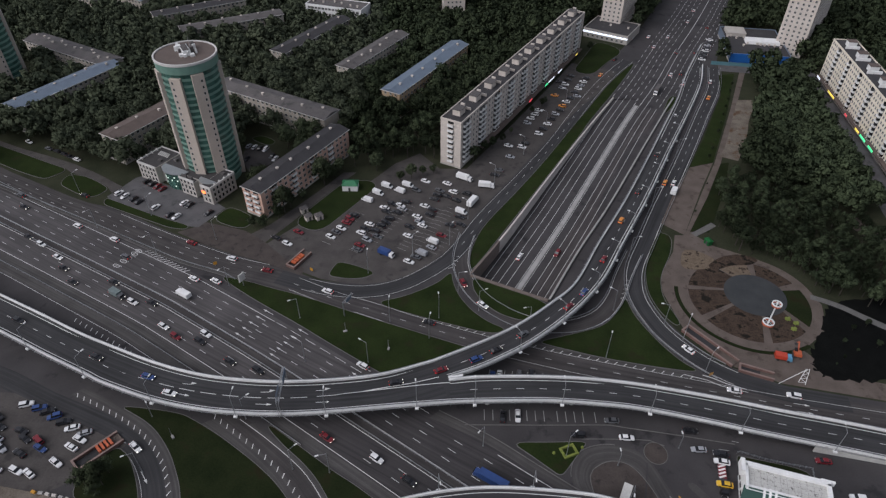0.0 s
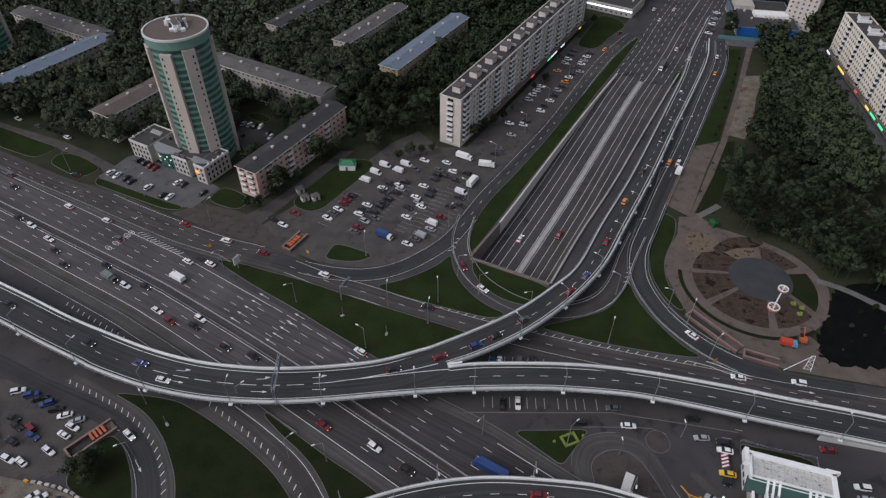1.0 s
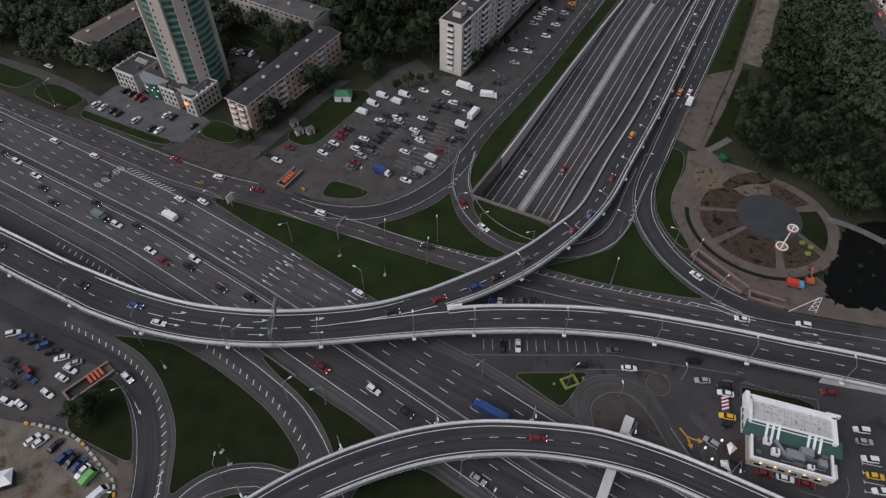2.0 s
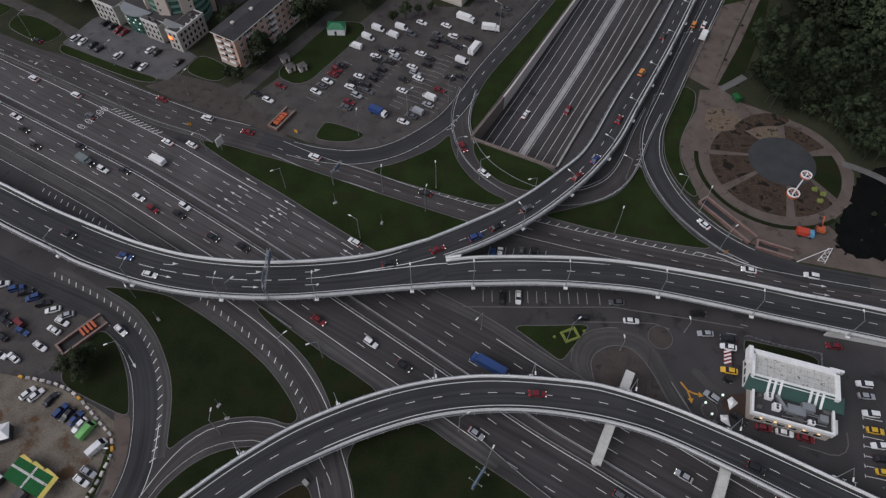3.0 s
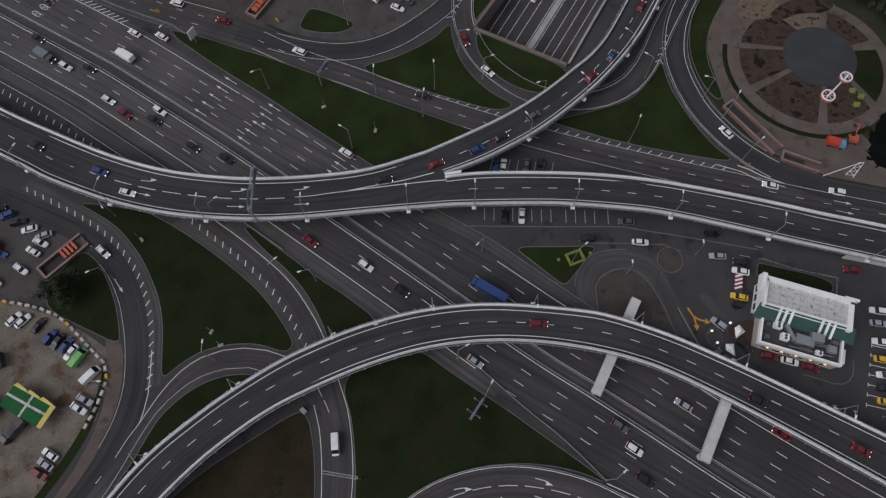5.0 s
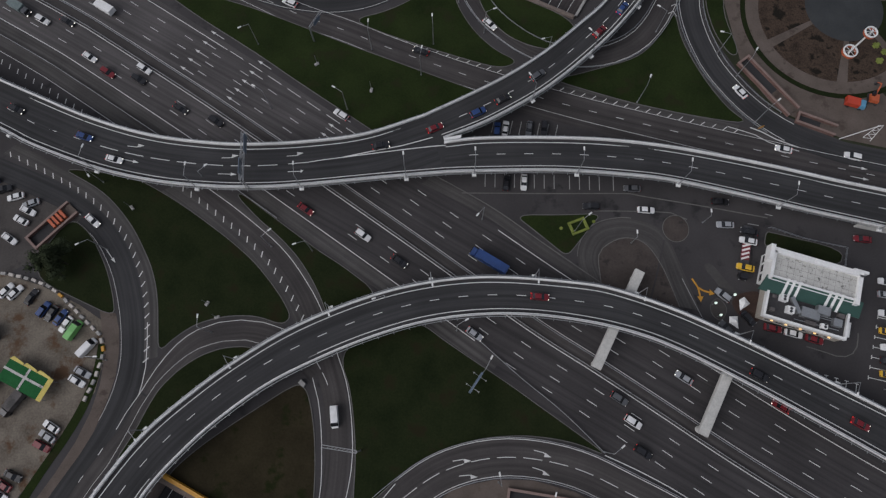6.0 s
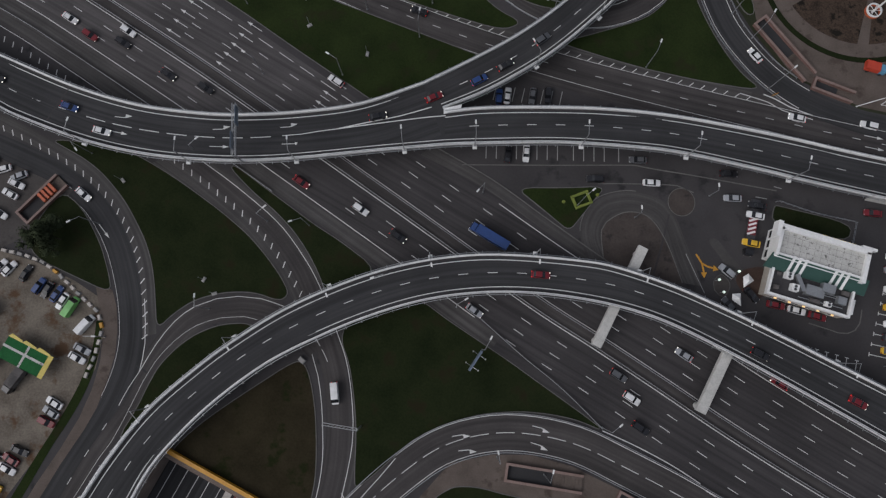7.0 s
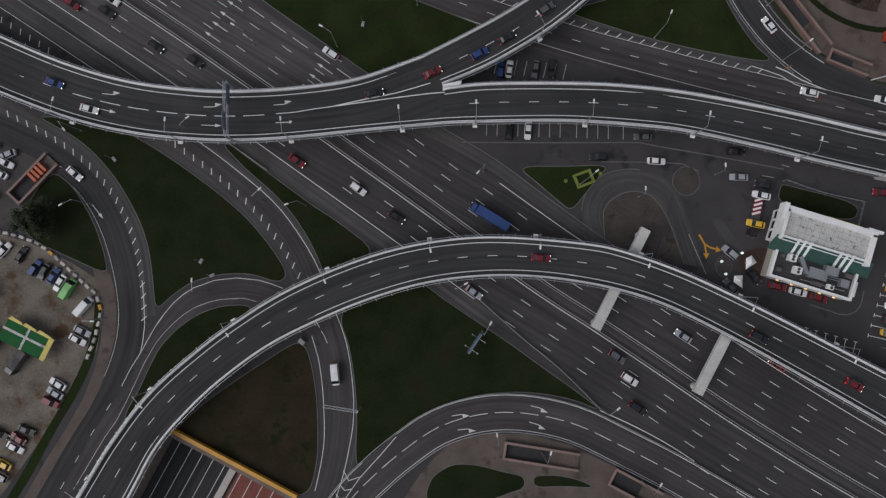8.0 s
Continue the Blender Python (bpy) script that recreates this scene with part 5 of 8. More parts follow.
def facade(root, m, length, storeys, dz, first, spacing, me=None, skip=(), name="window", limit=999, margin=2.0):
    """Rows of windows on a wall that faces -y of m. Windows past the limit are joined into one part."""
    me = me or WIN_MID
    n = max(1, int((length - 2 * margin) / spacing) + 1)
    s0 = (length - (n - 1) * spacing) / 2
    extra = []
    count = 0
    for k in range(n):
        for s in range(storeys):
            if (k, s) in skip or k in skip:
                continue
            at = m @ pose(s0 + k * spacing, 0, first + s * dz)
            if count < limit:
                shared(name, me, at, root)
            else:
                extra.append(at)
            count += 1
    if extra:
        src_v = [v.co.copy() for v in me.vertices]
        src_f = [tuple(p.vertices) for p in me.polygons]
        idx = [p.material_index for p in me.polygons]
        v, f = join(*[([tuple(at @ p) for p in src_v], src_f) for at in extra])
        ob = solid("far_window", v, f, list(me.materials), root)
        ob.data.polygons.foreach_set("material_index", idx * len(extra))
        ob["kind"] = "stuff"
    return n


FOOTPRINTS = []


def block(label, x, y, heading, length, depth, height, storeys, wall, roof, pitched=True, name="apartment_building", front=True, end=True, spacing=3.1, limit=36, me=None, vents=6):
    """A slab-shaped house: its long front faces right of the heading, its near end faces back."""
    root = thing(name, label, "building", pose(x, y, 0, 0, 0, heading), "housing blocks")
    m = root.matrix_basis
    FOOTPRINTS.append([tuple((m @ Vector(p))[:2]) for p in ((-1.2, -1.2, 0), (length + 1.2, -1.2, 0), (length + 1.2, depth + 1.2, 0), (-1.2, depth + 1.2, 0))])
    solid("wall", *box(0, 0, 0, length, depth, height), wall, root)
    solid("plinth", *box(-0.08, -0.08, -0.05, length + 0.08, depth + 0.08, 0.8), STONE, root)
    e = 0.55
    if pitched:
        h = depth * 0.13
        v = [(-e, -e, height + 0.02), (length + e, -e, height + 0.02), (length + e, depth + e, height + 0.02), (-e, depth + e, height + 0.02), (-e, depth / 2, height + h), (length + e, depth / 2, height + h)]
        v += [(p[0], p[1], p[2] - 0.25) for p in v[:4]]
        f = [(0, 1, 5, 4), (2, 3, 4, 5), (0, 4, 3), (1, 2, 5), (6, 7, 1, 0), (7, 8, 2, 1), (8, 9, 3, 2), (9, 6, 0, 3), (9, 8, 7, 6)]
        solid("roof", v, f, roof, root)
        solid("verge", *join(box(-e - 0.12, -e, height - 0.2, -e, depth + e, height + 0.12), box(length + e, -e, height - 0.2, length + e + 0.12, depth + e, height + 0.12), box(-e, -e - 0.12, height - 0.25, length + e, -e, height + 0.05)), FRAME, root, "pale metal roof edge")
        zr = height + h * 0.55
    else:
        solid("roof", *box(0.35, 0.35, height - 0.1, length - 0.35, depth - 0.35, height + 0.12), roof, root)
        solid("parapet", *join(box(-0.1, -0.1, height - 0.3, length + 0.1, 0.33, height + 0.55), box(-0.1, depth - 0.33, height - 0.3, length + 0.1, depth + 0.1, height + 0.55), box(-0.1, 0.33, height - 0.3, 0.33, depth - 0.33, height + 0.55), box(length - 0.33, 0.33, height - 0.3, length + 0.1, depth - 0.33, height + 0.55)), wall, root)
        zr = height + 0.1
    rng = random.Random(int(x * 7 + y))
    for k in range(vents):
        px, py = length * (k + 0.5) / vents + rng.uniform(-1.5, 1.5), depth * rng.uniform(0.3, 0.7)
        solid("roof_vent", *join(box(px - 0.5, py - 0.5, zr - 0.3, px + 0.5, py + 0.5, zr + 1.1), box(px - 0.65, py - 0.65, zr + 1.1, px + 0.65, py + 0.65, zr + 1.25)), PANEL, root)
    dz = height / storeys
    if front:
        facade(root, pose(0, 0, 0), length, storeys, dz, dz * 0.55, spacing, me, limit=limit)
    if end:
        facade(root, pose(0, depth, 0, 0, 0, -90), depth, storeys, dz, dz * 0.55, 3.2, WIN_SMALL)
    return root


# Five-storey houses among the trees
H = 60.7
pink = block("pink plastered five-storey apartment house with a dark roof", -79.3, 220.3, H, 62, 10.5, 14.0, 5, PINK, ROOF_DARK, end=False)
for s in range(1, 5):
    for y in (3.0, 7.5):
        shared("balcony", BALCONY, pose(0, y, s * 2.8, 0, 0, -90), pink)
    for xx in (8, 21, 34, 47):
        shared("balcony", BALCONY, pose(xx, 0, s * 2.8), pink)
block("ochre five-storey apartment house with a blue-grey metal roof", -26.2, 311.9, H, 77, 11.4, 14.5, 5, OCHRE, ROOF_BLUE)
block("cream five-storey apartment house with a pale blue metal roof", -219.4, 291.4, H, 63, 12.2, 14.5, 5, PLASTER, ROOF_BLUE)
block("grey-roofed five-storey apartment house with many chimneys", -262, 380, -29.3, 74, 13, 14.5, 5, PLASTER, ROOF_GREY, vents=12)
block("cream five-storey apartment house with a brown roof", -157, 263, H, 66, 12.5, 14.0, 5, PLASTER, ROOF_BROWN)
block("cream five-storey apartment house with a long grey roof", -127.4, 320, -29.3, 75, 12, 14.5, 5, PLASTER, ROOF_GREY)
block("cream five-storey apartment house with a mossy grey roof", -55.3, 342.4, H, 60, 11, 14.5, 5, PLASTER, ROOF_GREY)
block("cream five-storey apartment house with a black roof", -97.7, 363.3, H, 65, 11, 14.5, 5, PLASTER, ROOF_DARK)
block("cream five-storey apartment house with a blue roof", -300, 470, -20, 50, 12, 14.5, 5, PLASTER, ROOF_BLUE)
block("cream five-storey apartment house with a pale blue hipped roof", -240, 462, -25, 26, 14, 14.5, 5, PLASTER, ROOF_BLUE)
block("cream five-storey apartment house with a dark roof", -196, 421, H - 28, 62, 11, 14.5, 5, PLASTER, ROOF_DARK)
block("grey five-storey apartment house with a grey roof", -170, 397, H - 32, 66, 11, 14.0, 5, PLASTER, ROOF_GREY)
block("white five-storey school building with window bands", -100, 446, -18, 42, 16, 15.0, 4, WHITE, ROOF_GREY, pitched=False, name="school_building", spacing=2.6, me=WIN_WIDE)

# The long nine-storey slab beside the car park
LOGGIA = material("glazed_loggia_shade", (0.06, 0.062, 0.065), (0.13, 0.132, 0.135), 0.4, 0.8, 2.6, 0.05)
slab = block("long nine-storey pale concrete panel apartment block", 6.0, 262.0, 61.0, 165, 11.0, 24.6, 9, PANEL, ROOF_DARK, pitched=False, spacing=3.3, limit=200, me=WIN_SMALL, end=False, vents=0)
for k in range(10):
    x0 = 8 + k * 16.5
    house = solid("lift_house", *box(x0 - 2.6, 3.6, 24.6, x0 + 2.6, 7.6, 27.6), PANEL, slab)
    solid("roof_slab", *box(x0 - 2.9, 3.3, 27.6, x0 + 2.9, 7.9, 27.85), ROOF_GREY, house)
    solid("chimney", *box(x0 + 3.4, 4.6, 24.6, x0 + 4.2, 6.6, 28.4), PANEL, house)
    solid("chimney", *box(x0 + 5.4, 2.2, 24.6, x0 + 6.0, 8.8, 25.9), PANEL, house)
    # Flat strip proud of the wall; its grey carries the recess's shade.
    solid("loggia", *box(x0 - 6.1, -0.12, 2.9, x0 + 0.3, 0.0, 24.0), LOGGIA, slab, "dark recessed loggia bay")
    for s in range(1, 9):
        shared("balcony", BALCONY, pose(x0 - 4.5, -0.1, s * 2.73), slab)
        shared("balcony", BALCONY, pose(x0 - 1.3, -0.1, s * 2.73), slab)
for s in range(1, 9):
    shared("balcony", BALCONY, pose(0, 5.5, s * 2.73, 0, 0, -90), slab)
solid("shop_canopy", *box(18, -3.2, 3.0, 160, 0, 3.5), ROOF_BROWN, slab, "dark canopy over the shops")
solid("shop_front", *box(18, -0.25, 0.1, 160, 0.02, 3.0), WINDOW_GLASS, slab, "dark shop windows")
for k, (s0, s1, mat) in enumerate(((98, 102, SIGN_GREEN), (103, 112, SIGN_WHITE), (75, 79, SIGN_RED), (118, 124, SIGN_WHITE), (148, 151, SIGN_YELLOW))):
    solid("shop_sign", *box(s0, -3.35, 3.0, s1, -3.21, 3.9), mat, slab, "lit plain shop sign")

# The cream ten-storey slab on the east side
east = block("long cream-tiled nine-storey apartment block with a dark flat roof", 224.8, 366, -97.2, 150, 12.5, 24.6, 9, PANEL_CREAM, ROOF_DARK, pitched=False, spacing=2.6, limit=200, me=WIN_SMALL, end=False, vents=0)
for k in range(9):
    x0 = 9 + k * 16.5
    house = solid("lift_house", *box(x0 - 2, 4.0, 24.6, x0 + 2, 8.6, 27.6), WHITE, east)
    solid("roof_slab", *box(x0 - 2.3, 3.7, 27.6, x0 + 2.3, 8.9, 27.85), ROOF_BROWN, house)
    solid("chimney", *box(x0 + 4, 2.0, 24.6, x0 + 4.8, 9.5, 26.2), WHITE, house)
    # Glass-dark strip on the wall face paints in the shade of a recess.
    solid("loggia", *box(x0 + 2.3, -0.12, 4.0, x0 + 5.5, 0.0, 24.0), WINDOW_GLASS, east, "dark recessed loggia bay")
    for s in range(1, 9):
        shared("balcony", BALCONY, pose(x0 + 3.9, -0.1, s * 2.73), east)
solid("shop_canopy", *box(2, -2.6, 3.2, 140, 0, 3.7), ROOF_BROWN, east, "dark canopy over the shops")
for s0, s1, mat in ((4, 9, SIGN_WHITE), (24, 34, SIGN_YELLOW), (52, 55, SIGN_RED), (68, 73, SIGN_YELLOW), (75, 82, SIGN_GREEN), (86, 92, SIGN_GREEN)):
    solid("shop_sign", *box(s0, -2.75, 3.2, s1, -2.61, 4.2), mat, east, "lit plain shop sign")


WIN_OFFICE = window_mesh(1.25, 1.9, 0)


# ---- the round green tower ----
def round_tower(x, y, height, r, label, turn):
    root = thing("round_tower", label, "building", pose(x, y, 0, 0, 0, turn), "round towers")
    FOOTPRINTS.append([(x - 17, y - 17), (x + 17, y - 17), (x + 17, y + 17), (x - 17, y + 17)])
    storeys = 20
    dz = (height - 4) / storeys
    full = 2 * math.pi
    solid("core", *tube((0, 0, 0), (0, 0, height - 1.0), r - 0.5, r - 0.5, 48), GREEN_BAND, root)
    for s in range(storeys):
        z = 2.5 + s * dz
        solid("glass_band", *tube((0, 0, z + 1.05), (0, 0, z + dz), r - 0.25, r - 0.25, 60, False), GREEN_GLASS, root)
        v, f = tube((0, 0, z), (0, 0, z + 1.05), r, r, 48)
        solid("spandrel", v, f, GREEN_BAND, root)
    for k, a in enumerate((2.5, -39.5, -88.5, 76.5, 125, 172)):
        w = 2.4 if k % 2 else 2.5
        pier = solid("pier", *moved(box(r - 1.6, -w, 0, r + 1.0, w, height - 4.4 - (k % 2) * 1.2), pose(0, 0, 0, 0, 0, a)), BEIGE, root, "beige clad pier")
        for lv in range(storeys - 2):
            if k < 4:
                shared("window", WIN_TOWER, pose(0, 0, 0, 0, 0, a) @ pose(r + 1.0, -1.2 if k % 2 else 1.2, 5 + lv * dz, 0, 0, 90), pier)
    v, f = tube((0, 0, height - 4.0), (0, 0, height), r + 0.5, r + 0.5, 64)
    solid("crown", v, f, GREEN_BAND, root, "green metal crown")
    n = 64
    rim = [(rr * math.cos(full * k / n), rr * math.sin(full * k / n), z) for rr, z in ((r + 0.75, height - 0.5), (r + 0.75, height + 0.45), (r + 0.1, height + 0.45), (r + 0.1, height - 0.2)) for k in range(n)]
    solid("roof_rim", rim, [(q * n + k, q * n + (k + 1) % n, (q + 1) * n + (k + 1) % n, (q + 1) * n + k) for q in range(3) for k in range(n)], FRAME, root, "pale roof rim")
    solid("roof", *tube((0, 0, height - 0.6), (0, 0, height + 0.05), r + 0.1, r + 0.1, 64), ROOF_BROWN, root, "brown flat roof")
    rng = random.Random(5)
    plant = solid("plant_room", *box(-4.5, -1.2, height, 3.0, 2.0, height + 2.2), WHITE, root, "white roof plant")
    solid("plant_roof", *box(-4.2, -0.9, height + 2.2, 2.7, 1.7, height + 2.35), ROOF_GREY, plant)
    for k in range(14):
        px, py, w = rng.uniform(-6, 5), rng.uniform(-3, 5), rng.uniform(0.4, 1.1)
        solid("roof_unit", *box(px - w, py - w, height, px + w, py + w * 0.8, height + rng.uniform(0.8, 2.8), 0.05), WHITE if k % 3 else ROOF_GREY, root)
    for px, py in ((-2, 3), (4, 1)):
        solid("mast", *tube((px, py, height), (px, py, height + 6), 0.08, 0.05, 6), STEEL, root)
    return root


WIN_TOWER = window_mesh(0.9, 1.3, 0)
round_tower(-110.8, 255.8, 60, 12.3, "round green-glass residential tower with beige piers", -58)
round_tower(-260.5, 346, 60, 12.3, "round green-glass residential tower with beige piers", -45)

# The stone office at the foot of the tower
CANOPY = material("grey_metal_canopy", (0.20, 0.215, 0.22), (0.29, 0.305, 0.31), 0.45, 0.6, 4.0, 0.05, metal=0.3)
office = thing("office_building", "three-storey stone office with green glass bays and grey canopies", "building", pose(-145.3, 252.3, 0, 0, 0, -28.4))
FOOTPRINTS.append([tuple((office.matrix_basis @ Vector(p))[:2]) for p in ((-2, -3, 0), (48, -3, 0), (48, 17, 0), (-2, 17, 0))])
solid("wing", *box(0, 0, 0, 12, 15, 8.6), STONE, office)
solid("wing", *box(26.5, 0.4, 0, 35.5, 13, 8.0), STONE, office)
solid("wing", *box(40, 0, 0, 46, 15, 8.6), STONE, office)
solid("hall", *box(11.6, 3.0, 0, 40.4, 14.6, 8.2), STONE, office)
for x0, x1, y0, y1, z in ((0, 12, 0, 15, 8.6), (26.5, 35.5, 0.4, 4, 8.0), (40, 46, 0, 15, 8.6), (12, 40, 3.2, 14.8, 8.25)):
    solid("roof", *box(x0 + 0.3, y0 + 0.3, z, x1 - 0.3, y1 - 0.3, z + 0.1 + 0.012 * x0 / 10), ROOF_OFFICE, office, "dark felt roof")
for x0, y0, x1, y1 in ((-0.15, -0.15, 12, 0.3), (-0.15, 0.3, 0.3, 15), (-0.15, 14.7, 46.15, 15.15), (45.7, 0.3, 46.15, 14.7), (40, -0.15, 46.15, 0.3), (26.5, 0.2, 35.5, 0.6)):
    solid("parapet", *box(x0, y0, 8.0, x1, y1, 9.15), FRAME, office, "pale stone parapet")
for x0, y0, x1, y1 in ((-0.3, 2.4, 0.9, 2.9), (-0.3, 5.4, 0.9, 5.9), (-0.3, 8.4, 0.9, 8.9), (-0.3, 11.4, 0.9, 11.9), (45.2, 3, 46.4, 3.5), (45.2, 6, 46.4, 6.5), (45.2, 9, 46.4, 9.5), (45.2, 12, 46.4, 12.5)):
    solid("roof_fin", *box(x0, y0, 8.6, x1, y1, 9.6, 0.05), FRAME, office)
glints = random.Random(14)
for cx, r, z in ((20.5, 7.6, 9.0), (40.2, 4.7, 8.9)):
    a = [math.pi + math.pi * k / 20 for k in range(21)]
    v = [(cx + r * math.cos(t), 5.2 + r * 0.75 * math.sin(t), zz) for zz in (z - 0.35, z) for t in a]
    solid("canopy", v, [(k, k + 1, 22 + k, 21 + k) for k in range(20)] + [tuple(range(20, -1, -1)), tuple(range(21, 42))], CANOPY, office, "curved grey metal canopy")
    for k in range(16):
        t, h = math.pi + math.pi * glints.uniform(0.12, 0.88), glints.uniform(1.2, z - 2.0)
        q = r - 0.86
        solid("lit_pane", *moved(box(-0.28, -0.03, -0.32, 0.28, 0.03, 0.32), pose(cx + q * math.cos(t), 5.2 + q * 0.75 * math.sin(t), h, 0, 0, math.degrees(math.atan2(math.sin(t), 0.75 * math.cos(t))) + 90)), LIT_COOL, office, "lit office pane")
    v, f = [], []
    rr = r - 0.9
    for row in range(5):
        for k in range(20):
            t0, t1 = math.pi + math.pi * (k + 0.06) / 20, math.pi + math.pi * (k + 0.94) / 20
            z0, z1 = 0.2 + row * (z - 0.5) / 5, 0.2 + (row + 0.92) * (z - 0.5) / 5
            i = len(v)
            v += [(cx + rr * math.cos(t), 5.2 + rr * 0.75 * math.sin(t), zz) for t, zz in ((t0, z0), (t1, z0), (t1, z1), (t0, z1))]
            f.append((i, i + 1, i + 2, i + 3))
    solid("glass_bay", v, f, GREEN_GLASS, office, "curved green glass bay")
    v = [(cx + (rr - 0.15) * math.cos(t), 5.2 + (rr - 0.15) * 0.75 * math.sin(t), zz) for zz in (0, z - 0.3) for t in a]
    solid("bay_frame", v, [(k, k + 1, 22 + k, 21 + k) for k in range(20)], GREEN_BAND, office)
for m, length in ((pose(0, 0, 0), 12), (pose(40, 0, 0), 6), (pose(0, 15, 0, 0, 0, -90), 15), (pose(46, 0, 0, 0, 0, 90), 15), (pose(26.5, 0.4, 0), 9)):
    facade(office, m, length, 3, 2.7, 1.9, 2.2, WIN_OFFICE, margin=1.0)
for k in range(6):
    solid("skylight", *moved(box(-0.3, -1.5, 8.72, 0.3, 1.5, 9.1, 0.08), pose(3.6 + 1.1 * k, 10.5, 0, 0, 0, 20)), FRAME, office, "white roof skylight")
for x0, y0, w, d in ((14, 9, 2, 1.5), (27, 1.4, 3, 1.0), (31, 1.6, 2.2, 1.0), (25, 11, 1.5, 1.5), (33, 8, 2.5, 1.6), (42, 11, 1.5, 1.2), (8, 5, 2.2, 1.4)):
    solid("roof_unit", *box(x0, y0, 8.15, x0 + w, y0 + d, 9.5, 0.08), ROOF_GREY, office, "grey rooftop unit")
solid("lit_sign", *box(40.6, -0.34, 5.0, 42.6, -0.2, 6.3), glow("lit_orange_sign", (1.0, 0.22, 0.05), 2.0), office, "lit plain orange sign")

# ---- far towers and shops ----
block("tall white panel apartment tower far behind the trees", -4, 449, 5, 15, 36, 45, 16, PANEL, ROOF_GREY, pitched=False, spacing=2.8, limit=40, me=WIN_SMALL, vents=2)
block("tall white panel apartment tower beside the avenue", 118, 438, 61, 36, 14, 45, 16, PANEL, ROOF_GREY, pitched=False, spacing=2.8, limit=40, me=WIN_SMALL, vents=2)
block("tall pale green and white panel apartment tower", 226, 396, 53, 52, 17, 62, 22, PANEL, ROOF_GREY, pitched=False, spacing=2.8, limit=80, me=WIN_SMALL, vents=2)
shops = block("low dark-roofed shop row with lit front", 92, 431, -31, 31, 26, 5.5, 2, STONE, ROOF_DARK, pitched=False, name="shop_building", vents=3, spacing=3.4)
solid("fascia", *box(-0.2, -0.6, 3.4, 31.2, -0.12, 4.4), SIGN_WHITE, shops, "lit pale fascia")
mall = block("low shopping centre with a bright blue front", 178.5, 389, -9.0, 36, 46, 5.6, 2, ROOF_BLUE, ROOF_DARK, pitched=False, name="shopping_centre", vents=14, front=False, end=False)
solid("blue_front", *box(-0.4, -0.7, 0.6, 36.4, -0.12, 6.2), BLUE_WALL, mall, "bright blue cladding")
solid("roof_hall", *box(12, 18, 5.7, 33, 26, 7.6, 0.3), WHITE, mall, "white roof hall")
solid("roof_hall", *box(2, 30, 5.7, 14, 42, 8.0), STONE, mall)
solid("entrance_fence", *box(-12, -5.2, 0, 30, -5.0, 2.2), material("teal_fence", (0.07, 0.16, 0.19), (0.10, 0.21, 0.24), 0.6, 0.5, 3.0, 0.05), mall, "teal site fence")

# ---- the restaurant beside the ramp ----
diner = thing("restaurant", "white drive-through restaurant with a dark green sloped roof band", "building", pose(84.6, 100.6, 0, 0, 0, -16.5))
FOOTPRINTS.append([(80, 104), (112, 96), (108, 74), (78, 80)])
solid("wall", *box(0.8, -8.2, 0, 22.6, -0.3, 6.6), WHITE, diner)
deck_roof = solid("roof", *box(1.2, -7.0, 6.6, 22.0, -0.8, 6.81), ROOF_GREY, diner, "grey seams of the flat roof")
tile = mesh_of("roof_panel", *box(0.02, 0.02, 0, 1.705, 1.505, 0.04, 0.015), ROOF_WHITE)
for ix in range(12):
    for iy in range(4):
        shared("roof_panel", tile, pose(1.35 + 1.72 * ix, -6.9 + 1.52 * iy, 6.8), deck_roof)
solid("parapet", *join(box(0.5, -1.3, 5.8, 22.9, 0.1, 7.7), box(0.5, -8.0, 5.8, 1.3, -0.8, 7.7), box(21.9, -8.6, 5.8, 22.9, -0.8, 7.7), box(1.3, -7.6, 6.6, 21.9, -7.1, 7.3), box(20.6, -0.05, 5.8, 24.2, 0.6, 7.5), box(-0.6, -3.6, 5.4, 0.5, 0.5, 8.2)), WHITE, diner, "white stepped parapet")
v = [(0.2, -7.4, 7.0), (24.2, -7.4, 7.0), (25.0, -10.9, 4.6), (-0.4, -10.9, 4.6), (0.2, -7.4, 6.7), (24.2, -7.4, 6.7), (25.0, -10.9, 4.3), (-0.4, -10.9, 4.3)]
solid("green_roof", v, box(0, 0, 0, 1, 1, 1)[1], GREEN_ROOF, diner, "dark green sloped roof band")
for x0 in (5.2, 6.7, 8.2, 15.8, 17.3, 18.8):
    band = [(x0 + dx, y, z + 0.14) for dx in (0, 0.62) for y, z in ((-7.0, 7.25), (-7.7, 6.86), (-9.4, 5.7), (-11.1, 4.55))]
    band += [(px, py, pz - 0.2) for px, py, pz in band]
    f = [(k, k + 1, 5 + k, 4 + k) for k in range(3)] + [(8 + k, 9 + k, 1 + k, k) for k in range(3)] + [(4 + k, 5 + k, 13 + k, 12 + k) for k in range(3)]
    solid("white_rib", band, f, WHITE, diner, "white curved roof rib")
solid("rear_wall", *box(2.0, -17.2, 0, 22.4, -8.2, 4.2), PLASTER, diner)
solid("rear_roof", *box(2.5, -16.7, 4.2, 21.9, -10.4, 4.35), ROOF_DARK, diner, "grey service roof")
solid("rear_parapet", *join(box(1.8, -17.4, 3.6, 22.6, -16.8, 5.0), box(1.8, -16.8, 3.6, 2.4, -10.6, 5.0), box(22.0, -16.8, 3.6, 22.6, -10.6, 5.0)), WHITE, diner)
solid("order_bay", *box(22.6, -16.0, 0, 24.0, -12.2, 3.4), WHITE, diner)
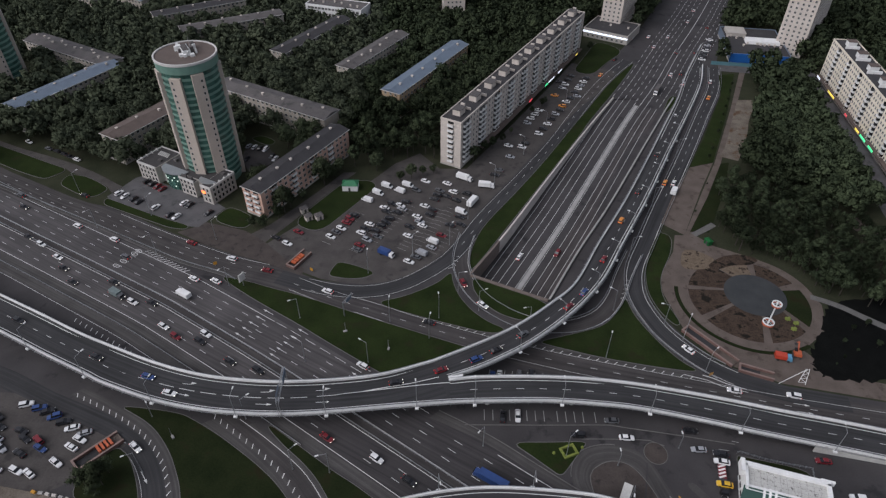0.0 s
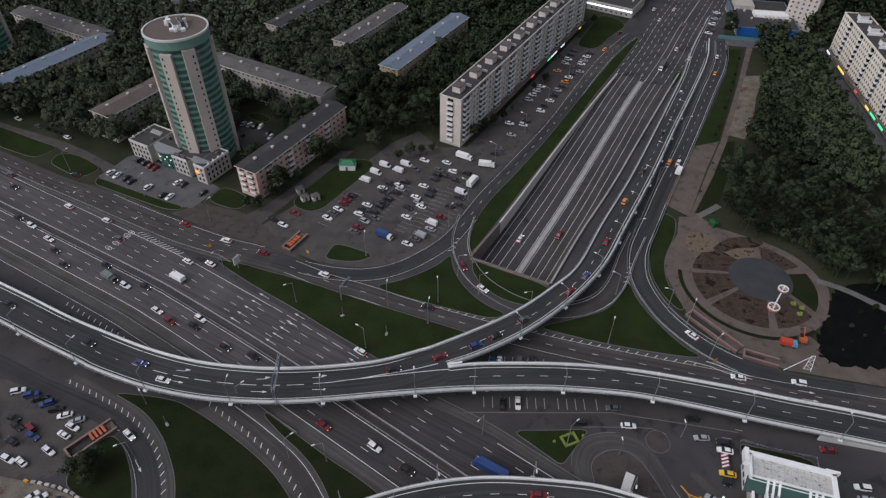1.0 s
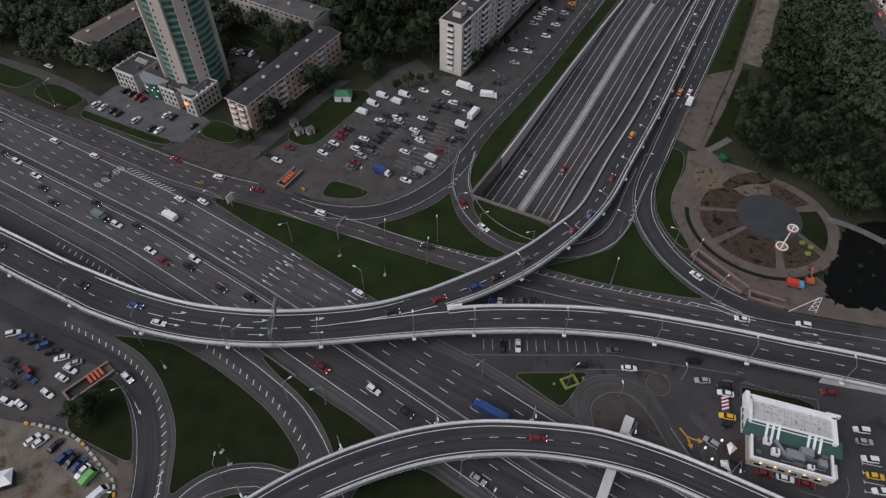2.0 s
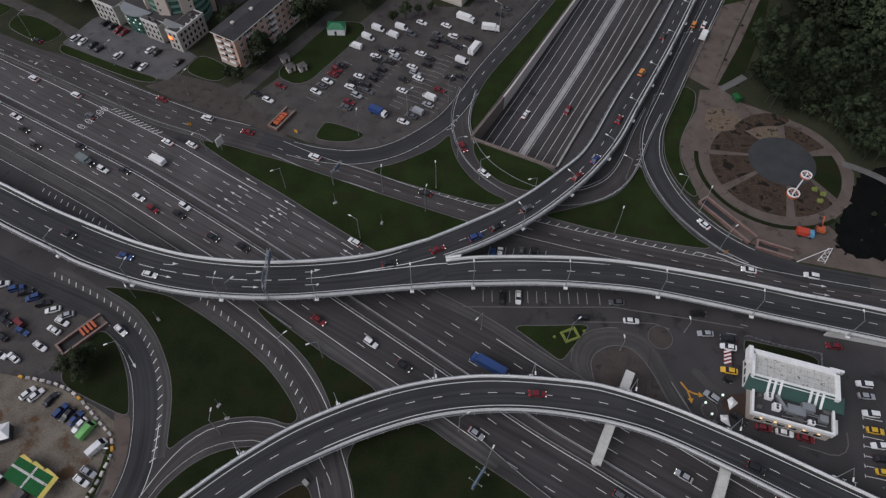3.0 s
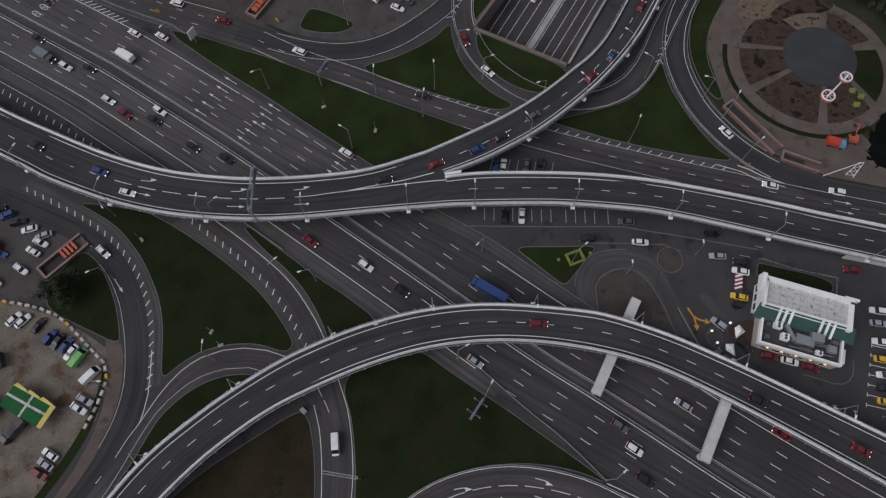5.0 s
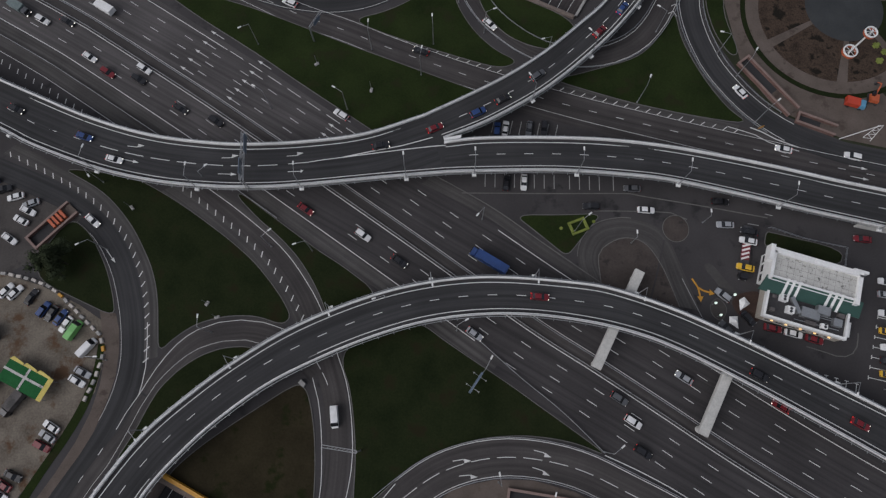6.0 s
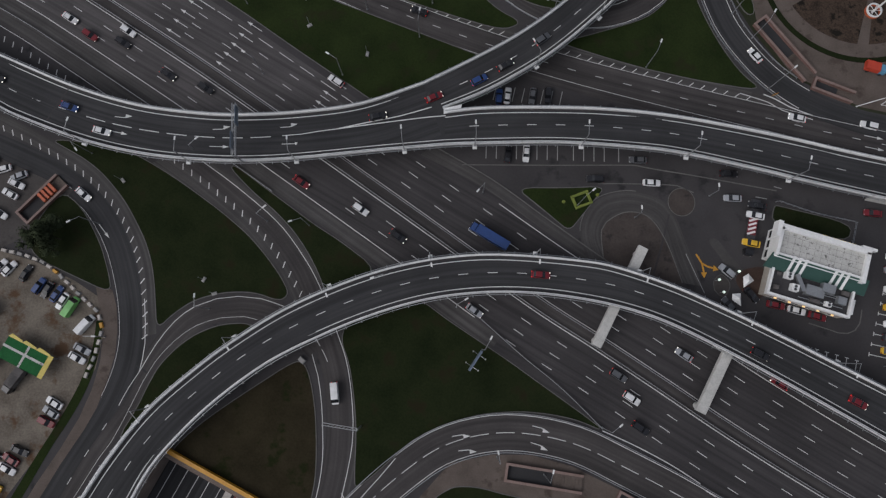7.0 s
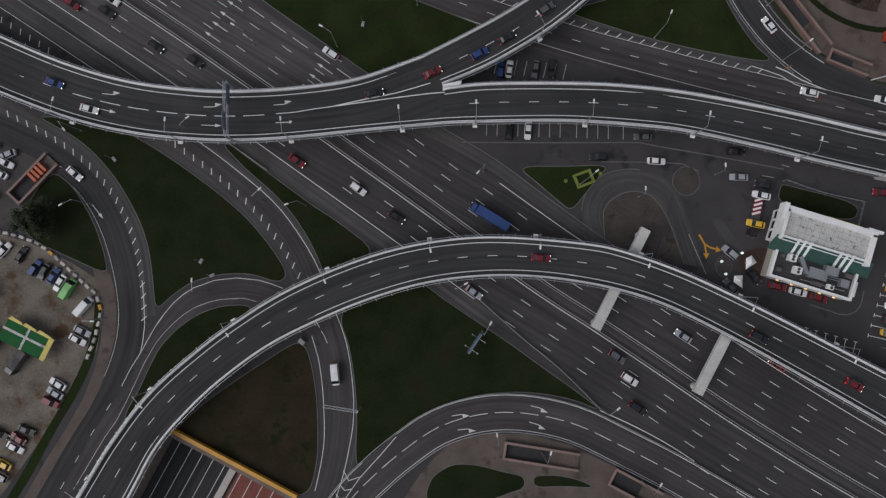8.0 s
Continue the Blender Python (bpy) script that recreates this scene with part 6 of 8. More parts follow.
for x0, y0, w, d, h in ((5.0, -12.4, 1.9, 1.7, 1.5), (7.0, -15.0, 1.9, 1.8, 1.5), (10.6, -14.8, 4.6, 2.6, 1.2), (14.2, -13.0, 3.2, 2.2, 1.6), (18.6, -14.8, 2.2, 2.0, 1.2), (16.0, -16.2, 1.6, 1.2, 1.0)):
    unit = solid("roof_unit", *box(x0, y0, 4.35, x0 + w, y0 + d, 4.35 + h, 0.05), WHITE if w < 2 else STEEL, diner, "rooftop ventilation unit")
    if w < 2:
        for dy in (0.45, 1.2):
            solid("fan", *tube((x0 + 0.95, y0 + dy, 4.35 + h), (x0 + 0.95, y0 + dy, 4.42 + h), 0.36, 0.36, 14), DARK_STEEL, unit)
solid("duct", *moved(box(-0.5, -2.2, 4.4, 0.5, 2.2, 5.3), pose(9.2, -12.4, 0, 0, 0, 35)), STEEL, diner, "grey ventilation duct")
for x0, y0, w, d, h in ((3.2, -15.6, 1.2, 1.0, 0.8), (12.2, -16.3, 2.6, 1.0, 0.9), (19.6, -12.4, 1.6, 1.2, 1.0), (3.4, -12.0, 0.9, 0.8, 0.7), (16.6, -11.6, 1.4, 0.8, 0.9)):
    solid("roof_unit", *box(x0, y0, 4.35, x0 + w, y0 + d, 4.35 + h, 0.06), ROOF_GREY, diner, "small grey rooftop box")
for y0 in (-13.4, -13.9, -15.9):
    solid("pipe", *tube((9.5, y0, 4.7), (20.5, y0 + 0.4, 4.7), 0.1, 0.1, 6), STEEL, diner, "rooftop pipe")
for k in range(5):
    solid("wall_lamp", *box(4.5 + k * 3.6, -17.75, 3.3, 5.1 + k * 3.6, -17.42, 3.5), LIT, diner, "lit wall lamp")
solid("light_strip", *box(10.5, 0.12, 7.2, 19.0, 0.2, 7.45), SIGN_YELLOW, diner, "lit yellow strip")
WIN_PLAIN = window_mesh(2.1, 1.5, 0)
facade(diner, pose(2, -17.2, 0), 20, 1, 3, 1.7, 3.0, WIN_PLAIN)
facade(diner, pose(0.8, -0.3, 0, 0, 0, -90), 8, 1, 3, 1.8, 2.6, WIN_PLAIN, margin=1)


# ---- vehicles ----
def paint(name, c):
    return material("car_paint_" + name, tuple(0.85 * v for v in c), tuple(min(1, 1.1 * v) for v in c), 0.3, 1.5, 3.0, 0.0)


COLOURS = {"w": ("white", (0.66, 0.66, 0.66)), "s": ("silver grey", (0.30, 0.31, 0.33)), "g": ("dark grey", (0.085, 0.088, 0.095)), "k": ("black", (0.016, 0.016, 0.019)), "r": ("dark red", (0.15, 0.012, 0.018)),
           "b": ("dark blue", (0.025, 0.055, 0.17)), "y": ("yellow", (0.62, 0.38, 0.03)), "o": ("orange", (0.62, 0.24, 0.04)), "n": ("green", (0.16, 0.42, 0.12))}
PAINTS = {k: paint(n.replace(" ", "_"), c) for k, (n, c) in COLOURS.items()}
CAR_GLASS = material("car_glass", (0.010, 0.011, 0.013), (0.018, 0.019, 0.022), 0.08, 1.0, 3.0, 0.0)
TYRE = material("tyre_rubber", (0.012, 0.012, 0.012), (0.022, 0.022, 0.022), 0.9, 0.2, 1.0, 0.1)
LAMP_ON, LAMP_OFF = glow("headlamp_lit", (1.0, 0.93, 0.80), 2.0), material("headlamp_glass", (0.45, 0.45, 0.45), (0.6, 0.6, 0.6), 0.15, 0.2, 1.0, 0.0)
TAIL_ON, TAIL_OFF = glow("tail_lamp_lit", (0.9, 0.04, 0.03), 0.7), material("tail_lamp_glass", (0.20, 0.01, 0.01), (0.28, 0.015, 0.015), 0.2, 0.2, 1.0, 0.0)
TARP = material("grey_green_tarpaulin", (0.10, 0.13, 0.13), (0.16, 0.20, 0.20), 0.7, 0.6, 2.0, 0.2)


def loft(stations):
    """A hull through cross-sections (x, half width, low, high)."""
    v = []
    for x, w, lo, hi in stations:
        mid = lo + (hi - lo) * 0.55
        v += [(x, -w * 0.94, lo), (x, -w, mid), (x, -w * 0.88, hi), (x, w * 0.88, hi), (x, w, mid), (x, w * 0.94, lo)]
    n = len(stations)
    f = [(6 * k + j, 6 * k + (j + 1) % 6, 6 * k + 6 + (j + 1) % 6, 6 * k + 6 + j) for k in range(n - 1) for j in range(6)]
    return v, [tuple(reversed(q)) for q in f] + [tuple(range(6)), tuple(range(6 * n - 1, 6 * n - 7, -1))]


SHAPES = {
    "saloon": dict(hull=[(-2.32, 0.68, 0.45, 0.78), (-2.2, 0.82, 0.34, 0.98), (-1.5, 0.89, 0.27, 1.02), (0, 0.90, 0.25, 0.97), (1.2, 0.89, 0.27, 0.93), (2.05, 0.82, 0.32, 0.80), (2.3, 0.64, 0.42, 0.64)], cabin=(-1.85, 1.05, -1.25, 0.25, 0.78, 0.60, 0.96, 1.42), axle=1.36),
    "estate": dict(hull=[(-2.2, 0.74, 0.45, 0.98), (-2.12, 0.86, 0.36, 1.08), (-1.2, 0.91, 0.30, 1.08), (0.2, 0.92, 0.28, 1.04), (1.15, 0.91, 0.30, 1.02), (2.0, 0.84, 0.36, 0.92), (2.25, 0.66, 0.45, 0.72)], cabin=(-2.14, 0.98, -1.85, 0.25, 0.82, 0.66, 1.05, 1.66), axle=1.34),
    "van": dict(hull=[(-2.75, 0.90, 0.45, 2.10), (-2.68, 0.96, 0.38, 2.22), (-0.5, 0.97, 0.34, 2.26), (1.35, 0.96, 0.34, 2.16), (1.75, 0.95, 0.36, 1.55), (2.45, 0.90, 0.38, 1.12), (2.70, 0.74, 0.45, 0.85)], cabin=(1.30, 2.25, 1.28, 1.52, 0.90, 0.80, 1.24, 2.12), axle=1.75),
}


def make_vehicle(shape, key, lit):
    d = SHAPES[shape]
    colour = COLOURS[key][0]
    state = "driving on asphalt with lights on" if lit else "parked on the worn lot"
    root = thing({"saloon": "saloon_car", "estate": "estate_car", "van": "delivery_van"}[shape], f"{colour} {'saloon car' if shape == 'saloon' else 'tall estate car' if shape == 'estate' else 'delivery van'} {state}",
                 "van" if shape == "van" else "car", pose(0, 0, 0), "cars in traffic" if lit else "parked cars")
    solid("body", *loft(d["hull"]), PAINTS[key], root)
    a0, a1, b0, b1, w0, w1, z0, z1 = d["cabin"]
    v = [(a0, -w0, z0), (a1, -w0, z0), (a1, w0, z0), (a0, w0, z0), (b0, -w1, z1), (b1, -w1, z1), (b1, w1, z1), (b0, w1, z1)]
    solid("glazing", v, box(0, 0, 0, 1, 1, 1)[1], CAR_GLASS, root, "dark car windows")
    if shape != "van":
        solid("roof", *box(b0 - 0.04, -w1 - 0.03, z1 - 0.02, b1 + 0.04, w1 + 0.03, z1 + 0.05, 0.06), PAINTS[key], root)
    front, rear = d["hull"][-2], d["hull"][1]
    me = mesh_of("wheel", *tube((0, -0.11, 0), (0, 0.11, 0), 0.33, 0.33, 12), TYRE)
    for sx in (-1, 1):
        for sy in (-1, 1):
            shared("wheel", me, pose(sx * d["axle"], sy * 0.80, 0.33), root)
    for sy in (-1, 1):
        solid("headlight", *box(front[0] - 0.02, sy * 0.60 - 0.17, 0.60, front[0] + 0.19, sy * 0.60 + 0.17, 0.76, 0.03), LAMP_ON if lit else LAMP_OFF, root)
        solid("tail_light", *box(rear[0] - 0.13, sy * 0.66 - 0.14, 0.68, rear[0] + 0.02, sy * 0.66 + 0.14, 0.90, 0.02), TAIL_ON if lit else TAIL_OFF, root)
    return root


PROTO = {}


def vehicle(shape, key, m, lit=False):
    """The first of a kind is built; the rest are copies."""
    if (shape, key, lit) not in PROTO:
        PROTO[shape, key, lit] = make_vehicle(shape, key, lit)
        PROTO[shape, key, lit].matrix_basis = m
        return PROTO[shape, key, lit]
    return copy_thing(PROTO[shape, key, lit], m)


CARS = random.Random(11)


def parked(rows, heading, spread=4, shape=None, lift=0.03):
    for key, x, y in rows:
        kind = shape or CARS.choice(("saloon", "saloon", "estate"))
        vehicle(kind, key, pose(x, y, lift, 0, 0, heading + CARS.uniform(-spread, spread) + CARS.choice((0, 180))))


def driving(rows, line, flip=False, off=None, shape=None):
    """Cars on a road line, turned along it; on a deck they take its height."""
    for key, x, y in rows:
        k = int(np.argmin(np.hypot(line[:, 0] - x, line[:, 1] - y)))
        a, b = line[max(k - 1, 0)], line[min(k + 1, len(line) - 1)]
        h = math.degrees(math.atan2(b[1] - a[1], b[0] - a[0]))
        slope = math.degrees(math.atan2(b[2] - a[2], math.hypot(b[0] - a[0], b[1] - a[1])))
        vehicle(shape or CARS.choice(("saloon", "saloon", "estate")), key, pose(x, y, line[k][2] + 0.02, 0, slope if flip else -slope, h + (180 if flip else 0)), True)


driving([("k", -144.8, 178.6), ("w", -117.4, 168.0), ("k", -110.0, 167.6), ("w", -101.6, 156.0), ("w", -85.3, 152.4), ("k", -86.4, 149.1), ("r", -36.0, 110.9), ("k", -10.3, 96.9), ("w", 48.7, 57.1), ("s", 9.6, 78.1), ("g", 45.6, 62.6), ("k", 50.7, 50.0)], MEDIAN)
driving([("k", -188.4, 226.7), ("w", -157.4, 193.1), ("k", -151.9, 186.5), ("k", -128.8, 178.7), ("k", -126.3, 172.6), ("k", -73.4, 140.1), ("r", -95.6, 151.1), ("k", -63, 136.4), ("w", -20.2, 103.9), ("k", -176, 206), ("w", -168, 201)], MEDIAN)
driving([("w", -89.6, 180.0), ("r", 85.4, 61.5), ("g", -194.6, 235.7), ("w", -158.6, 213.6), ("w", -139.1, 204.7), ("g", -130.3, 193.8), ("w", -98.5, 181.2), ("w", -28.1, 138.9), ("s", 62, 68)], MEDIAN, True)
driving([("w", -87.0, 193.3), ("k", -6.3, 159.3), ("w", 94.3, 130.3), ("k", -165.7, 236.2), ("r", -106.3, 203.1), ("r", -71.1, 186.5), ("w", -45.4, 174.9)], FRONT, True)
driving([("k", -115.1, 136.2), ("b", -95.0, 128.2), ("w", -86.0, 121.8), ("k", -15.7, 126.6), ("k", -150, 153)], mid_a)
driving([("r", -1.5, 132.0), ("b", 10.0, 137.0), ("k", 16.7, 141.2), ("g", 26.4, 148.7), ("r", 44.2, 163.2), ("b", 51.1, 171), ("r", 62.0, 190.8)], mid_b)
driving([("o", 74.3, 216.8), ("k", 86.8, 239.5), ("k", 103.6, 272.8)], mid_b)
driving([("o", 102.4, 250.9), ("w", 106.5, 250.8), ("o", 149.9, 338.6), ("w", 157.3, 359.4), ("w", 84.2, 147.7), ("w", 113, 128.5)], RAMP_E)
driving([("r", 6.5, 180.3), ("w", 13.6, 168.5)], LOOP_N)
driving([("r", 25.5, 86.8), ("k", 78, 68.5), ("r", 101, 57.5)], mid_d)
driving([("w", -92.9, 106.8)], RAMP_W)
driving([("w", -24.9, 57.0)], RAMP_M, shape="van")
driving([("w", 30.5, 203.0)], mid_n)
driving([("r", 46.5, 205.0)], mid_n, True)
driving([("w", 125.0, 316.7), ("w", 136.1, 369.0), ("w", 171.5, 457.4), ("w", 124.4, 425.7), ("w", 136.6, 428.9), ("w", 150.0, 429.1), ("k", 143.0, 371.1), ("k", 148.7, 402.8), ("w", 140.4, 356.8), ("w", 136.2, 411.7), ("k", 161.5, 403.0), ("w", 182.1, 480.0), ("k", 182.3, 446.9)], AVENUE)
driving([("o", 93.0, 367.8), ("k", 106, 390.8)], RAMP_N)

parked([("k", -105.6, 85.8), ("b", -101.8, 82.6), ("k", -99.6, 81.6), ("b", -97.1, 80.6), ("w", -95.4, 78.8)], 62)
parked([("w", -112.5, 87.4), ("w", -110.0, 86.9)], 50)
parked([("s", -89.1, 66.8), ("w", -90.2, 64.6), ("w", -94.7, 53.5), ("s", -95.3, 51.2), ("r", -96.2, 48.9), ("k", -102.0, 41.9), ("r", -104.0, 39.8), ("w", -104.6, 37.5), ("k", -108.6, 41.0), ("y", -107.5, 33.4), ("s", -108.2, 30.6)], -27)
parked([("n", -92.9, 77.4)], 58, shape="van")
parked([("w", -88.8, 73.0)], 48, shape="van")
parked([("w", -133.4, 121.7), ("b", -128.6, 120.4), ("k", -125.5, 119.1), ("b", -122.3, 117.3), ("k", -118.5, 115.3), ("w", -114.9, 113.2), ("s", -110.4, 111.4)], 20)
parked([("w", -112.2, 106.6), ("w", -110.8, 109.3), ("w", -114.3, 101.4), ("k", -127.6, 109.3), ("r", -123.2, 108.8), ("b", -121.3, 106.1), ("w", -120.5, 97.8), ("w", -124.6, 98.6), ("k", -126.6, 104.3), ("k", -130, 112), ("s", -133, 106), ("w", -131, 99)], -25, 12)
parked([("w", -49.1, 208.1), ("g", -47.3, 211.3), ("w", -45.4, 213.9), ("r", -43.8, 218.0), ("r", -42.5, 220.6), ("k", -40.9, 223.2), ("g", -37.0, 199.8), ("r", -36.1, 202.7), ("w", -36.5, 210.8), ("s", -33.5, 206.2), ("k", -35.3, 213.8), ("w", -33.6, 216.9), ("w", -28.1, 228.9), ("k", -27.2, 226.2), ("k", -24.9, 231.9)], -29)
parked([("k", -22.4, 225.6), ("w", -21.0, 230.8), ("s", -20.2, 228.2), ("k", -18.8, 233.5), ("k", -26.6, 218.4), ("k", -28.3, 215.8), ("k", -25.3, 221.1), ("w", -16.6, 209.2), ("k", -16.3, 215.5), ("w", -13.3, 222.7), ("w", -10.8, 216.2), ("s", -12.0, 219.1), ("k", -7.8, 224.1), ("k", -6.8, 227.9)], -29)
parked([("w", -10.2, 230.6), ("k", -5.8, 235.8), ("k", -4.8, 239.2), ("g", -3.7, 242.7), ("k", -0.4, 238.2), ("w", 2.6, 241.6), ("k", 3.9, 235.3), ("k", 8.8, 240.4), ("w", -0.3, 248.6), ("w", -10.4, 250.3), ("g", -14.5, 242.9), ("k", -30.6, 212.4), ("g", -29.5, 208.5)], -29)
parked([("w", -36.4, 234.6), ("w", -31.9, 240.1), ("w", -28.2, 245.8), ("w", -22.2, 242.1), ("w", -18.6, 246.7), ("w", 6.2, 226.2), ("w", -6.2, 205.6), ("s", -10.6, 198.0)], -29, shape="van")
parked([("k", 5.5, 222.7), ("k", 1.2, 216.7), ("k", 5.8, 217.3), ("r", -2.4, 209.7), ("s", -6.5, 201.6), ("g", -12.6, 195.5), ("w", -15.3, 192.6), ("w", -66.5, 203.3), ("k", -71.8, 206.9), ("r", -63.1, 211.1)], -29)
parked([("w", 30.9, 283.3), ("s", 31.0, 272.6), ("w", 37.6, 281.9), ("k", 39.5, 285.9), ("k", 22.4, 256.2), ("g", 24.8, 260.4), ("s", 42.6, 307.0), ("w", 47.7, 316.9), ("w", 50.2, 321.5), ("o", 61.4, 339.9), ("w", 45.0, 312.2)], -20)
parked([("s", 67.1, 349.3), ("w", 69.5, 354.2), ("k", 72.0, 360.5), ("k", 74.6, 366.2), ("k", 66.5, 357.7), ("k", 83.3, 363.0), ("w", 80.8, 358.0), ("s", 78.5, 353.1), ("w", 76.3, 348.6), ("k", 73.4, 344.2), ("s", 74.2, 339.1), ("k", 70.2, 336.7), ("w", 66.9, 332.2), ("o", 64.1, 326.7), ("k", 62.1, 322.4), ("s", 59.0, 317.2), ("k", 56.2, 311.6), ("w", 53.4, 306.2), ("k", 50.4, 300.8), ("w", 47.6, 295.6)], -20)
parked([("w", -150.5, 238.0), ("w", -147.0, 235.8), ("k", -142.4, 233.7), ("k", -139.0, 231.6), ("k", -137.8, 245.9), ("r", -135, 243.6), ("r", -132.1, 241.7), ("k", -141.3, 247.9), ("w", -118.3, 231.1), ("k", -115.5, 229.6), ("k", -105.2, 223.9), ("w", -130.0, 227.5), ("k", -122.0, 222.3), ("w", -118.6, 220.9)], 60)
parked([("s", -101.4, 280.4), ("w", -98.3, 279.5), ("k", -95.4, 278.6), ("w", -92.2, 277.4), ("k", -99.5, 268.4), ("k", -87.5, 271.2), ("w", -85.5, 268.6)], 75)
parked([("k", 75.5, 114.8), ("r", 112, 104.9), ("s", 76.2, 108.3), ("w", 55.4, 112.1), ("k", 40.7, 112.9), ("g", 52, 118.2)], -4)
parked([("s", 73.8, 89.2)], -42)
parked([("w", 17.9, 135.4), ("b", 15.6, 135.0), ("g", 24.5, 135.4), ("k", 28.6, 135.6), ("k", 18, 119.3), ("w", 22.8, 119.5)], 84)
parked([("y", 114.9, 80.4), ("w", 114.6, 76.4), ("k", 114.0, 72.9), ("y", 113.4, 69.6), ("w", 115.4, 85.0), ("s", 116.0, 90), ("w", 116.6, 93.4)], 174)
parked([("r", 85.7, 80.8), ("w", 90.8, 79.5), ("r", 95.9, 78.1)], -15)
parked([("k", 79.7, 83.3), ("g", 73.9, 80.6)], -50)
parked([("w", 162, 392), ("k", 164, 396.5), ("k", 166.2, 401), ("w", 168.3, 405.5), ("k", 170.4, 410), ("s", 172.5, 414.5), ("k", 174.6, 419), ("w", 177, 424)], 155)
parked([("w", 199, 372), ("w", 213, 381), ("w", 218, 377), ("w", 217, 370), ("w", 206, 330), ("w", 206.5, 327)], -80)


def lorry(at, cab, body, label, length=7.0, height=2.9, lit=False, name="lorry"):
    root = thing(name, label, "lorry", at)
    solid("cab", *loft([(length / 2 - 1.7, 1.05, 0.5, 2.2), (length / 2 - 1.5, 1.1, 0.45, 2.35), (length / 2 - 0.35, 1.1, 0.45, 2.2), (length / 2, 1.0, 0.5, 1.35)]), cab, root)
    solid("windscreen", *box(length / 2 - 0.45, -0.95, 1.35, length / 2 - 0.02, 0.95, 2.08, 0.06), CAR_GLASS, root)
    solid("cargo_box", *box(-length / 2, -1.2, 0.95, length / 2 - 1.85, 1.2, height, 0.03), body, root)
    solid("chassis", *box(-length / 2 + 0.2, -0.5, 0.5, length / 2 - 1.6, 0.5, 0.95), DARK_STEEL, root)
    me = mesh_of("wheel", *tube((0, -0.15, 0), (0, 0.15, 0), 0.45, 0.45, 12), TYRE)
    for x in (-length / 2 + 1.2, length / 2 - 1.1):
        for sy in (-1, 1):
            shared("wheel", me, pose(x, sy * 0.95, 0.45), root)
    for sy in (-1, 1):
        solid("headlight", *box(length / 2 - 0.05, sy * 0.8 - 0.15, 0.7, length / 2 + 0.06, sy * 0.8 + 0.15, 0.92), LAMP_ON if lit else LAMP_OFF, root)
    return root


lorry(pose(7.9, 252.5, 0.02, 0, 0, -29), PAINTS["w"], WHITE, "white box lorry parked at the car park edge", 8)
lorry(pose(18.1, 246.4, 0.02, 0, 0, -10), PAINTS["w"], WHITE, "white box lorry parked at the car park edge", 7.5)
lorry(pose(11.4, 233.3, 0.02, 0, 0, 61), PAINTS["w"], WHITE, "white box lorry parked in the car park", 8, 3.4)
lorry(pose(-24.7, 196.9, 0.02, 0, 0, -29), PAINTS["w"], PAINTS["b"], "blue and white box lorry parked in the car park", 7)
lorry(pose(-124.4, 171.5, 0.02, 0, 0, -31), PAINTS["g"], TARP, "grey-green covered lorry driving on the highway", 6.5, 2.8, True)
lorry(pose(-99.5, 172, 0.02, 0, 0, 149), PAINTS["w"], WHITE, "white van-bodied lorry driving on the highway", 6.6, 2.7, True)
lorry(pose(13.2, 97.2, 0.02, 0, 0, 149), PAINTS["b"], PAINTS["b"], "long blue articulated lorry driving on the highway", 11, 3.4, True)
lorry(pose(104.6, 243.2, 0.02, 0, 0, 62), PAINTS["w"], WHITE, "white lorry standing beside the slip road", 6)
lorry(pose(122, 346, 0.02, 0, 0, 243), PAINTS["w"], ROOF_GREY, "pale grey bus on the avenue", 10, 3.2, True, "city_bus")
lorry(pose(115.6, 144.2, 0.1, 0, 0, -16), paint("light_blue", (0.10, 0.26, 0.40)), paint("signal_red", (0.42, 0.05, 0.025)), "small red and blue lorry on the plaza path", 5.6, 2.4)
tow = lorry(pose(80.6, 100.6, 0.02, 0, 0, 258), PAINTS["k"], DARK_STEEL, "black recovery lorry with a red and white striped deck", 15, 1.15, False, "recovery_lorry")
solid("red_deck", *box(-2.6, -1.12, 1.151, 2.0, 1.12, 1.158), PAINTS["r"], tow, "red loading deck")
for k in range(4):
    solid("stripe", *moved(box(-0.25, -1.1, 1.16, 0.25, 1.1, 1.19), pose(-2.0 + 1.15 * k, 0, 0, 0, 0, 28)), WHITE, tow, "white stripe")
vehicle("saloon", "y", pose(79.8, 96.4, 1.17, 0, 0, 168))
vehicle("saloon", "w", pose(81.3, 103.6, 1.17, 0, 0, 168))
vehicle("saloon", "k", pose(81.8, 106.2, 1.17, 0, 0, 168))
excavator = thing("excavator", "orange excavator standing beside the black ground", "excavator", pose(121.2, 146.0, 0.1, 0, 0, 75))
solid("tracks", *join(box(-1.6, -1.3, 0, 1.6, -0.7, 0.8, 0.1), box(-1.6, 0.7, 0, 1.6, 1.3, 0.8, 0.1)), DARK_STEEL, excavator)
solid("body", *box(-1.5, -1.2, 0.85, 1.0, 1.2, 1.9, 0.15), ORANGE, excavator)
solid("cab", *box(0.0, 0.2, 1.9, 1.2, 1.15, 2.8, 0.12), CAR_GLASS, excavator)
solid("boom", *join(tube((0.9, -0.2, 1.5), (3.2, -0.2, 3.6), 0.22, 0.18, 6), tube((3.2, -0.2, 3.6), (4.8, -0.2, 1.6), 0.18, 0.14, 6)), ORANGE, excavator)
solid("bucket", *box(4.4, -0.6, 0.7, 5.2, 0.2, 1.6, 0.15), DARK_STEEL, excavator)


